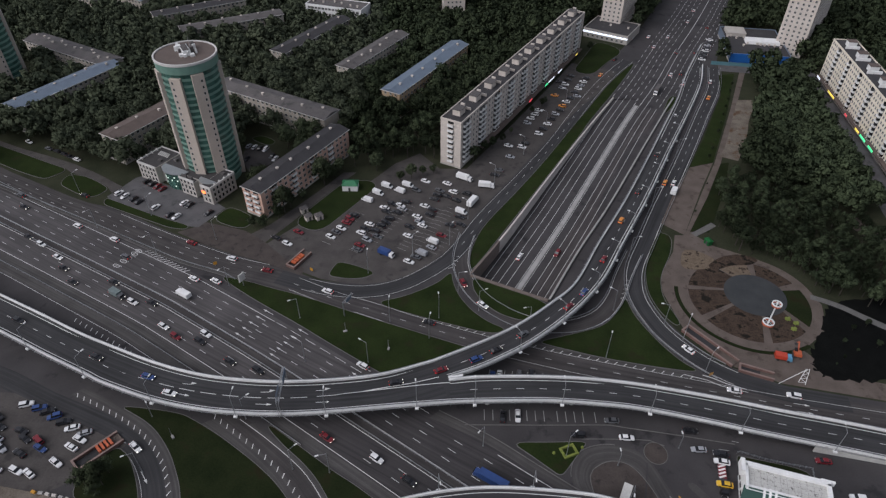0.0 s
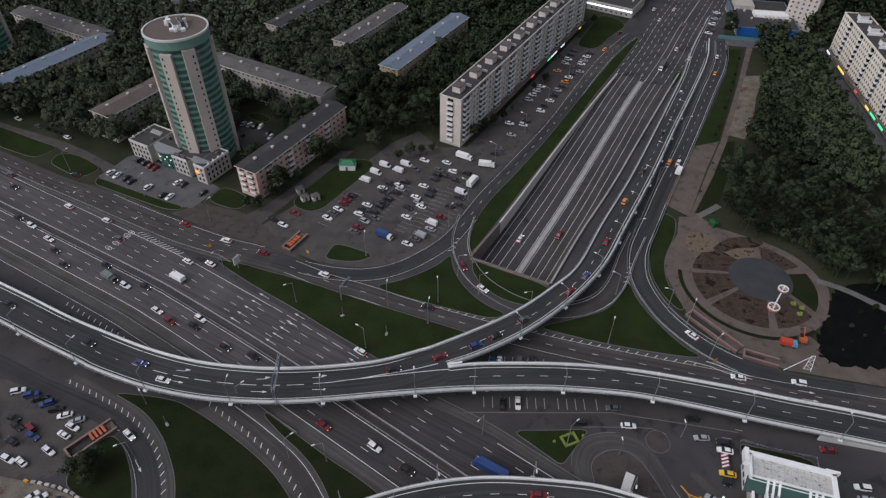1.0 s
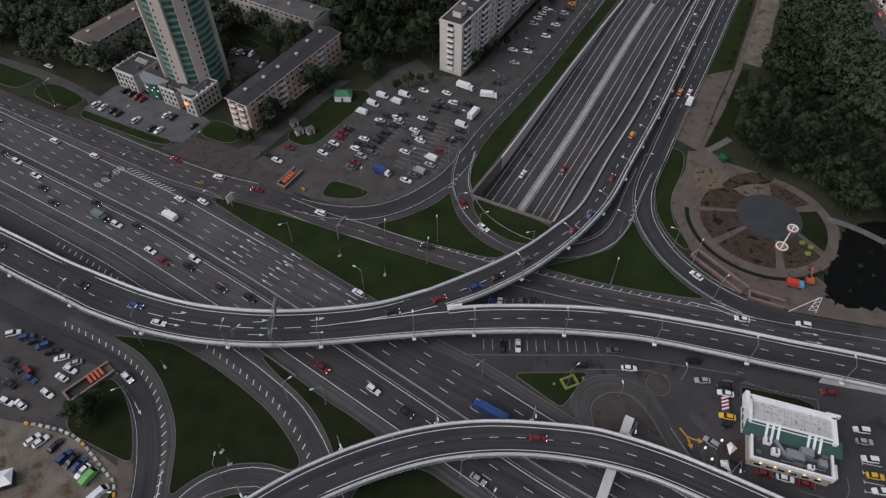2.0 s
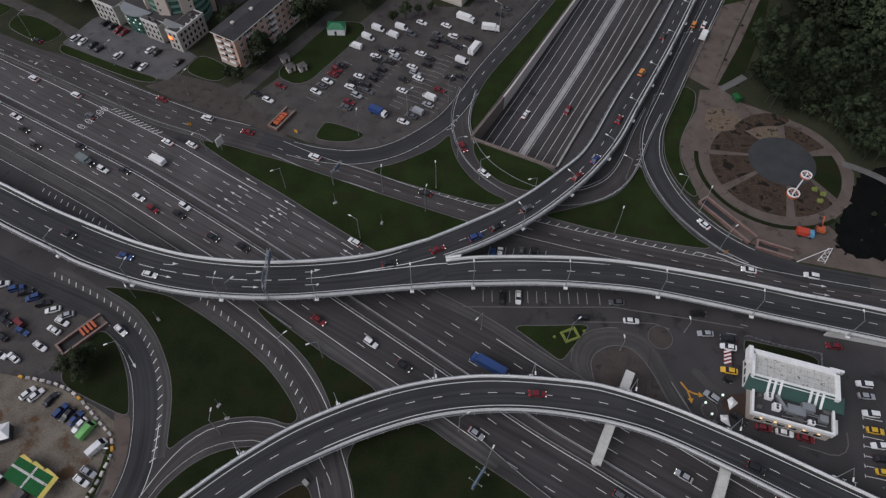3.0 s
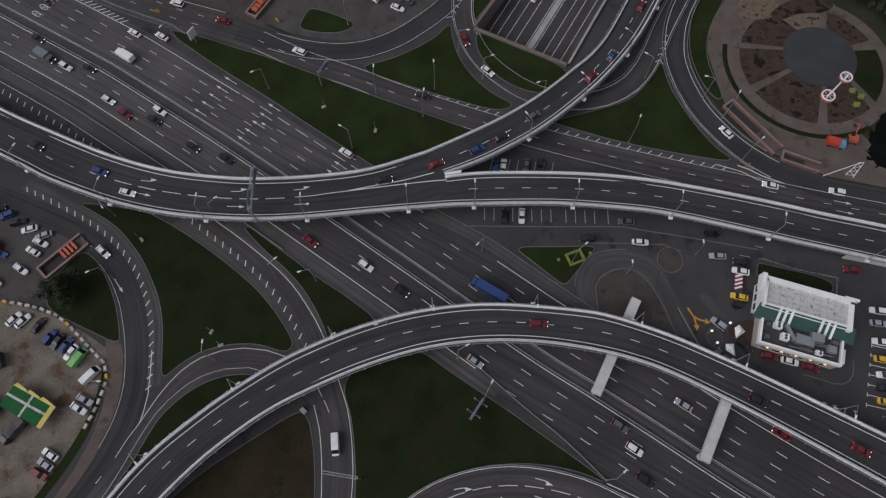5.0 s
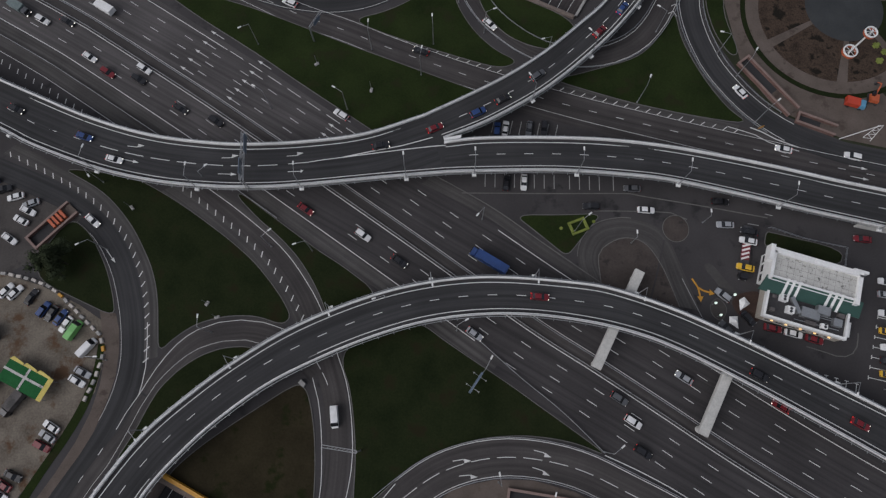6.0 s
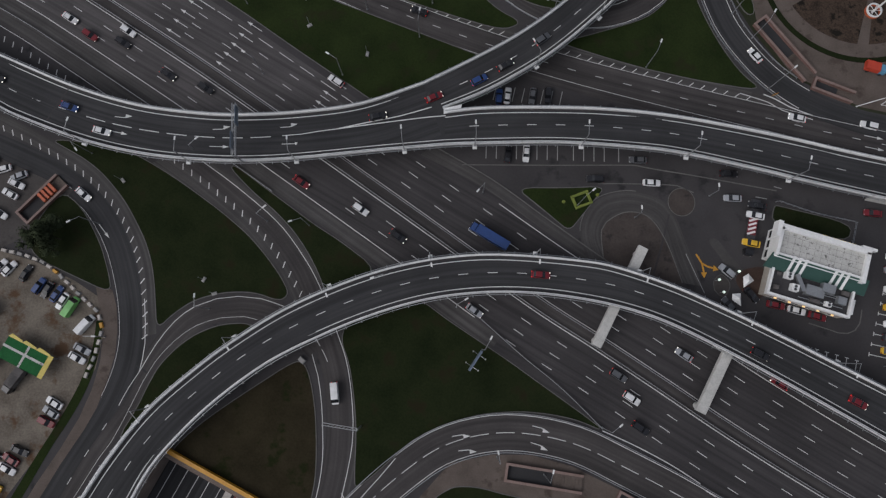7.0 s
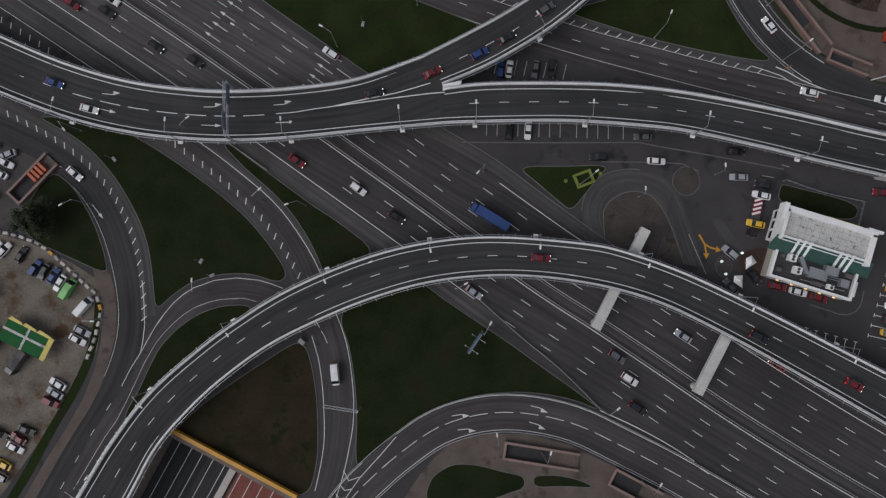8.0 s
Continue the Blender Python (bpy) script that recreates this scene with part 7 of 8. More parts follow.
# ---- street lamps ----
def make_lamp(height, arms, reach=2.2):
    root = thing("street_lamp", "tall galvanised street lamp with a white head" if len(arms) == 1 else "tall galvanised street lamp with two white heads", "street lamp", pose(0, 0, 0), "street lamps")
    solid("base", *tube((0, 0, 0), (0, 0, 0.5), 0.22, 0.18, 10), STEEL, root)
    solid("pole", *tube((0, 0, 0.5), (0, 0, height), 0.13, 0.08, 8), STEEL, root)
    for a in arms:
        c, s = math.cos(radians(a)), math.sin(radians(a))
        arm = solid("arm", *tube((0, 0, height - 0.1), (reach * c, reach * s, height + 0.35), 0.06, 0.05, 6), STEEL, root)
        solid("lamp_head", *moved(join(box(-0.1, -0.2, -0.06, 0.95, 0.2, 0.12, 0.06)), pose(reach * c, reach * s, height + 0.36, 0, 0, a)), WHITE, arm, "white lamp head")
    return root


LAMPS = {}


def lamp(x, y, z, turn, height=10.0, arms=(0,), reach=2.2):
    key = (height, arms, reach)
    m = pose(x, y, z, 0, 0, turn)
    if key in LAMPS:
        return copy_thing(LAMPS[key], m)
    LAMPS[key] = make_lamp(*key)
    LAMPS[key].matrix_basis = m


def deck_lamps(edge, side, gap, start, stop=9999):
    """Lamps on brackets outside a parapet."""
    line = beside(spline(edge, 2), 0.35 * side)
    for k, (p, a) in enumerate(spots(line, gap, start)):
        if p[2] > 1.5 and k * gap + start < stop:
            lamp(p[0], p[1], p[2] - 0.2, a - 90 * side, 9.0, (0,), 2.6)
            setting(solid("lamp_bracket", *moved(box(-0.55, -0.7, -0.75, 0.55, 0.45, -0.2, 0.0), pose(p[0], p[1], p[2], 0, 0, a if side < 0 else a + 180)), CONCRETE), "white concrete lamp bracket outside the parapet", "bracket")


deck_lamps(A_RIGHT, -1, 27.5, 18)
deck_lamps(C_RIGHT, -1, 27.0, 7.5)
deck_lamps(B_RIGHT, -1, 22.0, 27)
deck_lamps(D_LEFT, 1, 26.0, 45)
for x, y, a in ((-53.5, 161.2, -150), (-26.5, 140.9, 150), (-2.7, 162, 95), (55.1, 144.2, 70), (-48, 141, 150), (11.5, 109, -130), (36.2, 106, 40), (41.4, 49.9, 40), (-62.5, 117.6, 40), (87.5, 138.5, 40), (79, 160, 170), (84, 153, 60), (-20.5, 160, 90), (-6, 152, 80), (1, 204, 60), (9, 222, 150), (22, 250, 150), (38, 276, 150), (52, 302, 150), (66, 328, 150), (-170, 240, 60), (-130, 222, 60), (-97, 206, 60)):
    lamp(x, y, 0.0, a)
for x, y, a in ((-150, 213, -120), (-119, 197, -120), (-84, 178, -120), (30, 158.5, 200), (62, 167, 150), (74.5, 198, 0), (92, 233, 0), (114, 275, 0), (12, 166, 20), (4.5, 176, 0), (-31, 186, 90), (-14, 198, 40), (-58, 77.5, 90), (-92, 118, -50), (-88, 99, -150), (-84, 70, 0), (27, 38.5, 75), (15.5, 42.5, 100), (52, 32, 60), (-44.5, 100.5, 40), (-33.5, 99.5, 200), (-13, 86, 200), (5, 79, 30)):
    lamp(x, y, 0.0, a)
lamp(11.7, 68.4, 0.0, 63, 12.0, (0,), 2.7)
for x, y in ((51, 103), (70.5, 109), (112, 66)):
    lamp(x, y, 0.0, 90, 6.0, (0,), 0.9)


# ---- signs, gantries and barriers ----
gantry = thing("sign_gantry", "grey steel sign gantry standing across the elevated road", "gantry", pose(-50.2, 120.6, 6.82, 0, 0, 93))
for x in (-6.4, 6.6):
    solid("post", *join(box(x - 0.2, -0.35, 0.0, x - 0.05, -0.2, 6.0), box(x - 0.2, 0.2, 0.0, x - 0.05, 0.35, 6.0), box(x + 0.05, -0.35, 0.0, x + 0.2, -0.2, 6.0)), STEEL, gantry)
solid("truss", *join(*[tube((-6.5, y, z), (6.7, y, z), 0.09, 0.09, 6) for y, z in ((-0.4, 6.0), (0.4, 6.0), (-0.4, 6.9), (0.4, 6.9))], *[tube((-6.4 + k * 1.45, -0.4 if k % 2 else 0.4, 6.0), (-4.95 + k * 1.45, 0.4 if k % 2 else -0.4, 6.9), 0.05, 0.05, 5) for k in range(9)]), STEEL, gantry)
solid("sign_panel", *box(1.2, -0.6, 5.1, 5.9, -0.48, 7.6), ROOF_BLUE, gantry, "grey back of a road sign")
solid("sign_panel", *box(-4.8, 0.48, 5.2, -0.6, 0.6, 7.4), ROOF_BLUE, gantry, "grey back of a road sign")


def truss_sign(x, y, turn, height, reach, label):
    root = thing("cantilever_sign", label, "road sign", pose(x, y, 0, 0, 0, turn))
    solid("post", *tube((0, 0, 0), (0, 0, height), 0.22, 0.18, 8), STEEL, root)
    solid("arm", *join(tube((0, -0.3, height - 0.3), (reach, -0.3, height - 0.3), 0.08, 0.08, 6), tube((0, 0.3, height - 0.3), (reach, 0.3, height - 0.3), 0.08, 0.08, 6), *[tube((k * 0.9, -0.3, height - 0.3), (k * 0.9 + 0.9, 0.3, height - 0.3), 0.05, 0.05, 5) for k in range(int(reach))]), STEEL, root)
    return root


truss_sign(-18.2, 49.2, 172, 7.4, 8.5, "pale steel cantilever gantry over a slip road")
arm = truss_sign(-37.4, 162.5, 62, 7.0, 6.0, "cantilever road sign at the grass edge")
solid("sign_panel", *box(1.6, -0.45, 5.6, 4.6, -0.36, 7.2), ROOF_BLUE, arm, "grey back of a road sign")
board = thing("billboard", "pale billboard on a post at the grass edge", "billboard", pose(-78.4, 178.2, 0.1, 0, 0, 60))
solid("post", *tube((0, 0, 0), (0, 0, 4.0), 0.18, 0.15, 8), STEEL, board)
solid("panel", *box(-1.5, -0.2, 2.6, 1.5, 0.2, 6.0, 0.04), FRAME, board)
for x, y, a in ((-92.5, 189.5, 20), (-53.5, 186.5, -30), (88.6, 136.5, 20)):
    post = thing("yellow_sign", "small yellow warning board at the road fork", "road sign", pose(x, y, 0.05, 0, 0, a))
    solid("post", *tube((0, 0, 0), (0, 0, 1.2), 0.05, 0.05, 6), STEEL, post)
    solid("panel", *box(-0.7, -0.05, 0.6, 0.7, 0.05, 2.0, 0.02), YELLOW, post)

# Brick stairwells of the pedestrian subways
COPING = material("reddish_coping_stone", (0.15, 0.10, 0.085), (0.24, 0.17, 0.15), 0.8, 0.3, 3.0, 0.1)


def stairwell(label, x, y, heading, length, width):
    root = thing("subway_stairwell", label, "stairwell", pose(x, y, 0, 0, 0, heading), "subway stairwells")
    w, t, h = width, 0.45, 1.15
    solid("wall", *join(box(0, 0, 0, length, t, h), box(0, w - t, 0, length, w, h), box(0, t, 0, t, w - t, h)), BRICK, root, "brown brick-clad wall")
    solid("coping", *join(box(-0.08, -0.08, h, length + 0.08, t + 0.08, h + 0.12), box(-0.08, w - t - 0.08, h, length + 0.08, w + 0.08, h + 0.12), box(-0.08, t + 0.08, h, t + 0.08, w - t - 0.08, h + 0.12)), COPING, root, "reddish stone coping")
    # No pit is cut: a dark sheet paints in the stair pit's shade.
    solid("floor", *box(t, t, 0.09, length * 0.62, w - t, 0.1), ASPHALT_NEW, root, "dark landing")
    for k in range(8):
        x0 = length - (k + 1) * length * 0.045
        solid("step", *box(x0, t, 0.045, x0 + length * 0.045 - 0.03, w - t, 0.14 + 0.05 * (8 - k)), PAVING, root)
    return root


stairwell("brown brick subway stairwell on the paved plaza", 17.2, 36.9, -8, 18.8, 4.4)
stairwell("brown brick subway stairwell on the paved plaza", 43.2, 31.2, -27, 13, 4.6)
stairwell("brown brick subway stairwell beside the park slip road", 84.3, 156.6, -52.5, 20.5, 4.2)
stairwell("low brown brick stairwell wall beside the slip road", 98.6, 138.6, -22, 11, 3.4)
orange_stair = stairwell("brick subway stairwell with orange barriers at the car park", -60.6, 187.5, 61, 11, 4.2)
solid("barrier", *join(*[box(2 + k * 1.6, 1.0, 0.9, 3.2 + k * 1.6, 3.2, 1.6, 0.05) for k in range(4)]), ORANGE, orange_stair, "orange plastic barriers")
red_stair = stairwell("brick subway stairwell with orange barriers beside the lot", -106.5, 98.5, 48, 14, 4.6)
solid("barrier", *join(*[box(7 + k * 1.2, 0.8, 1.0, 7.8 + k * 1.2, 3.8, 1.7, 0.05) for k in range(4)]), ORANGE, red_stair, "orange plastic barriers")

# Kiosks, sheds and the green tin roof
def kiosk(label, x, y, heading, w, d, h, wall, roof):
    root = thing("kiosk", label, "kiosk", pose(x, y, 0.02, 0, 0, heading))
    solid("wall", *box(0, 0, 0, w, d, h), wall, root)
    v = [(-0.3, -0.3, h), (w + 0.3, -0.3, h), (w + 0.3, d + 0.3, h), (-0.3, d + 0.3, h), (w * 0.25, d / 2, h + d * 0.28), (w * 0.75, d / 2, h + d * 0.28)]
    solid("roof", v, [(0, 1, 5, 4), (2, 3, 4, 5), (0, 4, 3), (1, 2, 5), (3, 2, 1, 0)], roof, root)
    solid("door", *box(w * 0.4, -0.06, 0.05, w * 0.4 + 0.9, 0.0, 2.0), DARK_STEEL, root)
    return root


STALL_GREEN = material("deep_green_tin", (0.009, 0.068, 0.019), (0.017, 0.105, 0.032), 0.8, 0.4, 2.0, 0.1, spec=0.15)
kiosk("white kiosk with a green hipped roof on the lawn", -48.6, 242.0, 0, 7, 5, 3.0, WHITE, GREEN_TIN)
kiosk("small green cabin beside the park path", 107.6, 207.4, -70, 2.8, 2.0, 2.2, STALL_GREEN, STALL_GREEN)
for x, y in ((-64, 224), (-61, 218.5), (-56.5, 219)):
    kiosk("small pale service cabin on the lawn", x, y, 35, 3.0, 2.6, 2.4, PANEL, ROOF_GREY)
shed = thing("market_stall", "green tin roof with pale cross stripes and yellow edge", "stall", pose(-105.6, 70.0, 0.03, 0, 0, -25.0))
solid("roof", *box(-0.8, -6.2, 2.6, 10.9, -0.6, 2.85), STALL_GREEN, shed)
for x0, y0, x1, y1, z in ((-1.0, -3.25, 10.9, -2.65, 2.86), (5.0, -6.2, 5.6, -0.6, 2.895)):
    solid("stripe", *box(x0, y0, z, x1, y1, z + 0.03), ROOF_WHITE, shed, "pale stripe")
STALL_YELLOW = material("lemon_yellow_panel", (0.40, 0.31, 0.05), (0.55, 0.44, 0.08), 0.5, 0.4, 2.0, 0.05)
solid("yellow_edge", *box(10.8, -6.2, 2.90, 12.1, -0.2, 2.96), STALL_YELLOW, shed, "yellow edge panel")
for k in range(3):
    solid("yellow_edge", [(-0.9 + 4 * k, -0.6, 2.9), (3.1 + 4 * k, -0.6, 2.9), (3.0 + 4 * k, -0.05, 2.96), (-0.2 + 4 * k, 0.35, 2.96), (-0.9 + 4 * k, -0.6, 2.8), (3.1 + 4 * k, -0.6, 2.8), (3.0 + 4 * k, -0.05, 2.86), (-0.2 + 4 * k, 0.35, 2.86)], box(0, 0, 0, 1, 1, 1)[1], STALL_YELLOW, shed, "yellow edge panel")
for x in (-0.4, 5.2, 11.6):
    for y in (-5.9, -0.9):
        solid("post", *tube((x, y, 0), (x, y, 2.62), 0.08, 0.08, 6), STEEL, shed)
lorry(pose(-104.9, 58.9, 0.02, 0, 0, 236), PAINTS["k"], ROOF_GREY, "black lorry with a pale grey box beside the market stall", 7.0, 2.7)
for x, y, a, w, d in ((-112, 60.5, 60, 5, 3.6), (-117, 60, 60, 6, 5), (-116.5, 73, 20, 5, 4)):
    kiosk("small shed with a pale metal roof on the earth lot", x, y, a, w, d, 2.6, DARK_STEEL, WHITE)

# Mast with ring platforms in the plaza
mast = thing("ring_mast", "white lighting mast with an orange ring at its foot", "lamp mast", pose(116.9, 160.9, 0.1))
solid("pole", *tube((0, 0, 0), (0, 0, 11), 0.28, 0.2, 12), WHITE, mast)


def hoop(r, z, thick, n=24):
    v, f = [], []
    for k in range(n):
        a = 2 * math.pi * k / n
        for rr, zz in ((r - thick, z), (r + thick, z), (r + thick, z + 0.4), (r - thick, z + 0.4)):
            v.append((rr * math.cos(a), rr * math.sin(a), zz))
    for k in range(n):
        j = (k + 1) % n
        f += [(4 * k + q, 4 * j + q, 4 * j + (q + 1) % 4, 4 * k + (q + 1) % 4) for q in range(4)]
    return v, f


solid("foot_ring", *hoop(1.9, 0.1, 0.2), ORANGE, mast, "orange ring")
solid("foot_rim", *hoop(1.9, 0.82, 0.16), WHITE, mast)
solid("top_ring", *hoop(1.6, 10.0, 0.15), WHITE, mast, "white ring")
solid("top_rim", *hoop(1.6, 9.35, 0.13), ORANGE, mast)
for k in range(6):
    solid("spoke", *tube((0, 0, 10.4), (1.6 * math.cos(k * math.pi / 3), 1.6 * math.sin(k * math.pi / 3), 10.4), 0.07, 0.07, 6), WHITE, mast)
    solid("foot_spoke", *tube((0, 0, 0.9), (1.9 * math.cos(k * math.pi / 3), 1.9 * math.sin(k * math.pi / 3), 0.9), 0.07, 0.07, 6), WHITE, mast)

# White sail parasols beside the restaurant
for x, y, a in ((77.9, 86.6, 20), (75.2, 82.0, 75)):
    sail = thing("sail_parasol", "white fabric sail parasol beside the restaurant", "parasol", pose(x, y, 0, 0, 0, a))
    solid("mast", *tube((0, 0, 0), (0, 0, 3.6), 0.07, 0.06, 8), STEEL, sail)
    v = [(-1.5, -1.3, 2.6), (1.6, -0.5, 2.7), (0.9, 1.6, 3.0), (-0.6, 1.3, 2.8), (0, 0, 3.9)]
    solid("canopy", v + [(p[0], p[1], p[2] - 0.05) for p in v], [(0, 1, 4), (1, 2, 4), (2, 3, 4), (3, 0, 4), (6, 5, 9), (7, 6, 9), (8, 7, 9), (5, 8, 9)], WHITE, sail)

# Turning circle, kerbs and yellow arrow by the restaurant
LOOP_OUT = spline([(38.4, 92), (36.7, 98.7), (37.9, 103.9), (41.6, 108.2), (49, 110.1), (56.3, 108.7), (60.6, 105.0), (63.8, 96.9), (67.7, 85.2)], 1.5)
LOOP_IN = spline([(42.6, 92), (42.3, 99.5), (45.2, 102.8), (49.6, 104.4), (54.7, 103.0), (58.8, 96.8), (62.6, 86.1)], 1.5)
lo, li = even(LOOP_OUT, 50), even(LOOP_IN, 50)
setting(worn_lanes(solid("turning_loop", *ribbon(lo, li, 0.018), ASPHALT_OLD)), "paler asphalt turning loop", "road")
isle = [tuple(p[:2]) for p in li] + [(58, 84.5), (48, 88.5)]
setting(solid("loop_island", *sheet(isle, z=0.09), YARD), "worn asphalt island inside the turning loop", "ground")
setting(solid("kerb", *bar(li, 0.12, -0.02, 0.12), KERB), "worn kerb round the turning loop", "kerb")
setting(solid("kerb", *bar(lo[6:24], 0.12, -0.02, 0.12), KERB), "worn kerb round the turning loop", "kerb")
patch_ring = [(63.2 + 3.4 * math.cos(a), 107.2 + 3.6 * math.sin(a)) for a in np.linspace(0, 2 * math.pi, 26, endpoint=False)]
setting(solid("yard_island", *sheet(patch_ring, z=0.06), YARD), "worn round island in the yard", "ground")
setting(solid("kerb", *ring_bar(patch_ring, 0.16, -0.02, 0.1), KERB), "worn kerb round the yard island", "kerb")
setting(solid("kerb", *bar(spline([(6, 116.4), (30, 116.6), (51.5, 116.9), (55, 116.2), (70, 113.8), (88, 110.6)]), 0.14, -0.02, 0.12), KERB), "pale kerb along the stalls under the elevated road", "kerb")
setting(solid("kerb", *bar(spline([(41.7, 111.8), (49.1, 111.9), (62.3, 111.6), (66.4, 109.8)]), 0.12, -0.02, 0.1), KERB), "worn kerb at the yard edge", "kerb")
setting(solid("patched_trench", *ribbon(spline([(59.6, 104), (57.5, 96), (54.5, 86.5)]), spline([(60.1, 104), (58.0, 96), (55.0, 86.4)]), 0.1), ASPHALT), "dark patched trench across the yard", "road")
for rail in ([(87.6, 107.6), (88.4, 107.8), (97, 104.9), (107.6, 102.6)], [(107.8, 102.4), (106.2, 96.2)]):
    line = spline(rail)
    fence = thing("low_fence", "low pale metal fence round the restaurant lawn", "fence", pose(*rail[0], 0.1))
    back = fence.matrix_basis.inverted()
    for z in (0.35, 0.8):
        solid("rail", *moved(bar(line, 0.04, z, z + 0.07), back), STEEL, fence)
    for q, _ in spots(line, 1.6):
        solid("post", *moved(box(q[0] - 0.08, q[1] - 0.08, 0, q[0] + 0.08, q[1] + 0.08, 1.0), back), STEEL, fence)
pylon = thing("lattice_prop", "white steel lattice prop with a slanting strut", "pylon", pose(118, 134, 0.05))
top = (0.6, 1.4, 5.6)
feet = ((-0.9, 0.5, 0), (0.9, -0.6, 0))
for foot in feet:
    solid("leg", *tube(foot, (top[0] + foot[0] * 0.7, top[1], top[2]), 0.09, 0.08, 6), WHITE, pylon)
for k in range(7):
    s0, s1 = k / 7, (k + 1) / 7
    side = k % 2
    p0, p1 = [tuple(f[i] + ((top[0] + f[0] * 0.7 if i == 0 else top[i]) - f[i]) * s for i in range(3)) for f, s in ((feet[side], s0), (feet[1 - side], s1))]
    solid("brace", *tube(p0, p1, 0.06, 0.06, 5), WHITE, pylon)
solid("strut", *tube((-7.6, -0.1, 0), top, 0.1, 0.08, 6), WHITE, pylon)
setting(solid("paved_tongue", *sheet(rounded([(69.3, 97.2), (71.8, 98.0), (74.8, 93.7), (78.6, 89.4), (78.6, 86.3), (76.4, 85.9), (73, 92.2)]), z=0.1), ASPHALT_OLD), "pale asphalt tongue beside the drive-through lane", "pavement")
setting(solid("terrace", *sheet(rounded([(75.8, 87.3), (78, 89.8), (84, 90.9), (84.3, 84.3), (81.6, 82), (77.8, 83.6)]), z=0.12), material("red_brown_terrace_slabs", (0.034, 0.022, 0.018), (0.072, 0.046, 0.036), 0.9, 0.4, 3.0, 0.2, spec=0.2)), "red-brown slab terrace beside the restaurant", "pavement")
oval = rounded([(72.8, 88.8), (75.0, 85.8), (73.1, 82.4), (70.7, 84.1), (70.5, 86.9)])
setting(solid("order_island", *sheet(oval, z=0.1), LOT), "worn asphalt island beside the drive-through lane", "ground")
setting(solid("kerb", *ring_bar(oval, 0.14, -0.02, 0.13), KERB), "worn kerb round the order island", "kerb")
setting(solid("lane_seam", *join(line_marks(spline([(63.8, 93.6), (68.1, 83.6)]), 0, 0.16), line_marks(spline([(82.5, 108.9), (85.4, 108.4)]), 0, 0.2), line_marks(spline([(87.4, 111.7), (89.4, 111.2)]), 0, 0.2)), PAINT_WORN), "worn white line across the yard", "road marking")
for x, y, a in ((-83.2, 110.8, 130), (-59.8, 85.0, 60), (-56.8, 81.4, 20), (-20, 147, 80), (-36, 155, 30)):
    post = thing("marker_post", "thin steel post on a pale concrete block in the grass", "post", pose(x, y, 0.12, 0, 0, a))
    solid("footing", *box(-0.8, -0.4, 0, 0.6, 0.4, 0.35, 0.06), GIRDER, post)
    solid("pole", *tube((0, 0, 0.3), (0.1, 0, 4.4), 0.09, 0.06, 6), STEEL, post)
board = thing("billboard", "grey-blue billboard with four floodlights on the grass verge", "billboard", pose(9.8, 65.7, 0.1, 0, 0, 57))
solid("post", *tube((0, 0, 0), (0, 0, 3.2), 0.2, 0.18, 10), STEEL, board)
solid("panel", *box(-2.9, -0.3, 3.0, 2.9, 0.3, 6.0, 0.05), ROOF_BLUE, board, "grey-blue panel")
for x in (-1.6, 1.6):
    for sgn in (1, -1):
        arm = solid("arm", *tube((x, 0.3 * sgn, 5.9), (x, 1.75 * sgn, 6.2), 0.04, 0.04, 5), STEEL, board)
        solid("floodlight", *box(x - 0.2, 1.75 * sgn - 0.14, 6.05, x + 0.2, 1.75 * sgn + 0.14, 6.3, 0.03), GIRDER, arm, "pale floodlight")
ballast = solid("concrete_block", *box(-0.9, -0.6, 0, 0.9, 0.6, 0.9, 0.08), GIRDER)
ballast.matrix_basis = pose(-33.6, 65.0, 0.1, 0, 0, -40)
tagged(ballast, "grey concrete block on the dry grass beside a slip road", "block")
setting(solid("road_joint", *line_marks(spline([(-75.4, 62.9), (-72.6, 61.3)], 1.0), 0, 0.5, lift=0.025), ASPHALT_NEW), "dark sealed joint across the slip road", "road")
arrow = join(line_marks(spline([(66.4, 93.6), (67.8, 91.2), (68.2, 88.8)]), 0, 0.45), line_marks(spline([(67.8, 91.2), (69.2, 90.4), (70.6, 90.0)]), 0, 0.45), ([(67.4, 88.9, 0.03), (69.0, 88.9, 0.03), (68.2, 87.4, 0.03), (70.5, 89.2, 0.03), (72.0, 89.6, 0.03), (70.8, 90.8, 0.03)], [(2, 1, 0), (3, 4, 5)]))
setting(solid("yellow_arrow", *arrow, YELLOW), "yellow forked arrow painted on the asphalt", "road marking")
for k in range(7):
    setting(solid("stall_marking", *moved(join(box(0, -0.09, 0, 5.0, 0.09, 0.002), box(-0.09, -0.5, 0, 0.09, 0.5, 0.003)), pose(108.5 + 0.8 * k, 68.9 + 2.55 * k, 0.035, 0, 0, -12)), PAINT), "white parking stall line with a short cross bar", "road marking")
for k in range(6):
    setting(solid("stall_marking", *moved(join(box(-4.2, -0.09, 0, 0, 0.09, 0.002), box(-0.09, -0.5, 0, 0.09, 0.5, 0.003)), pose(93.2 + 2.43 * k, 70.55 - 0.66 * k, 0.035, 0, 0, 76)), PAINT), "white parking stall line with a short cross bar", "road marking")
setting(solid("kerb", *bar(spline([(107.6, 80), (107.3, 78.4), (106.8, 76.5), (105.5, 74.8), (103.6, 74.0), (101.2, 74.1), (98.9, 74.9), (94, 76.4)]), 0.13, -0.02, 0.1), KERB), "worn kerb round the drive-through corner", "kerb")
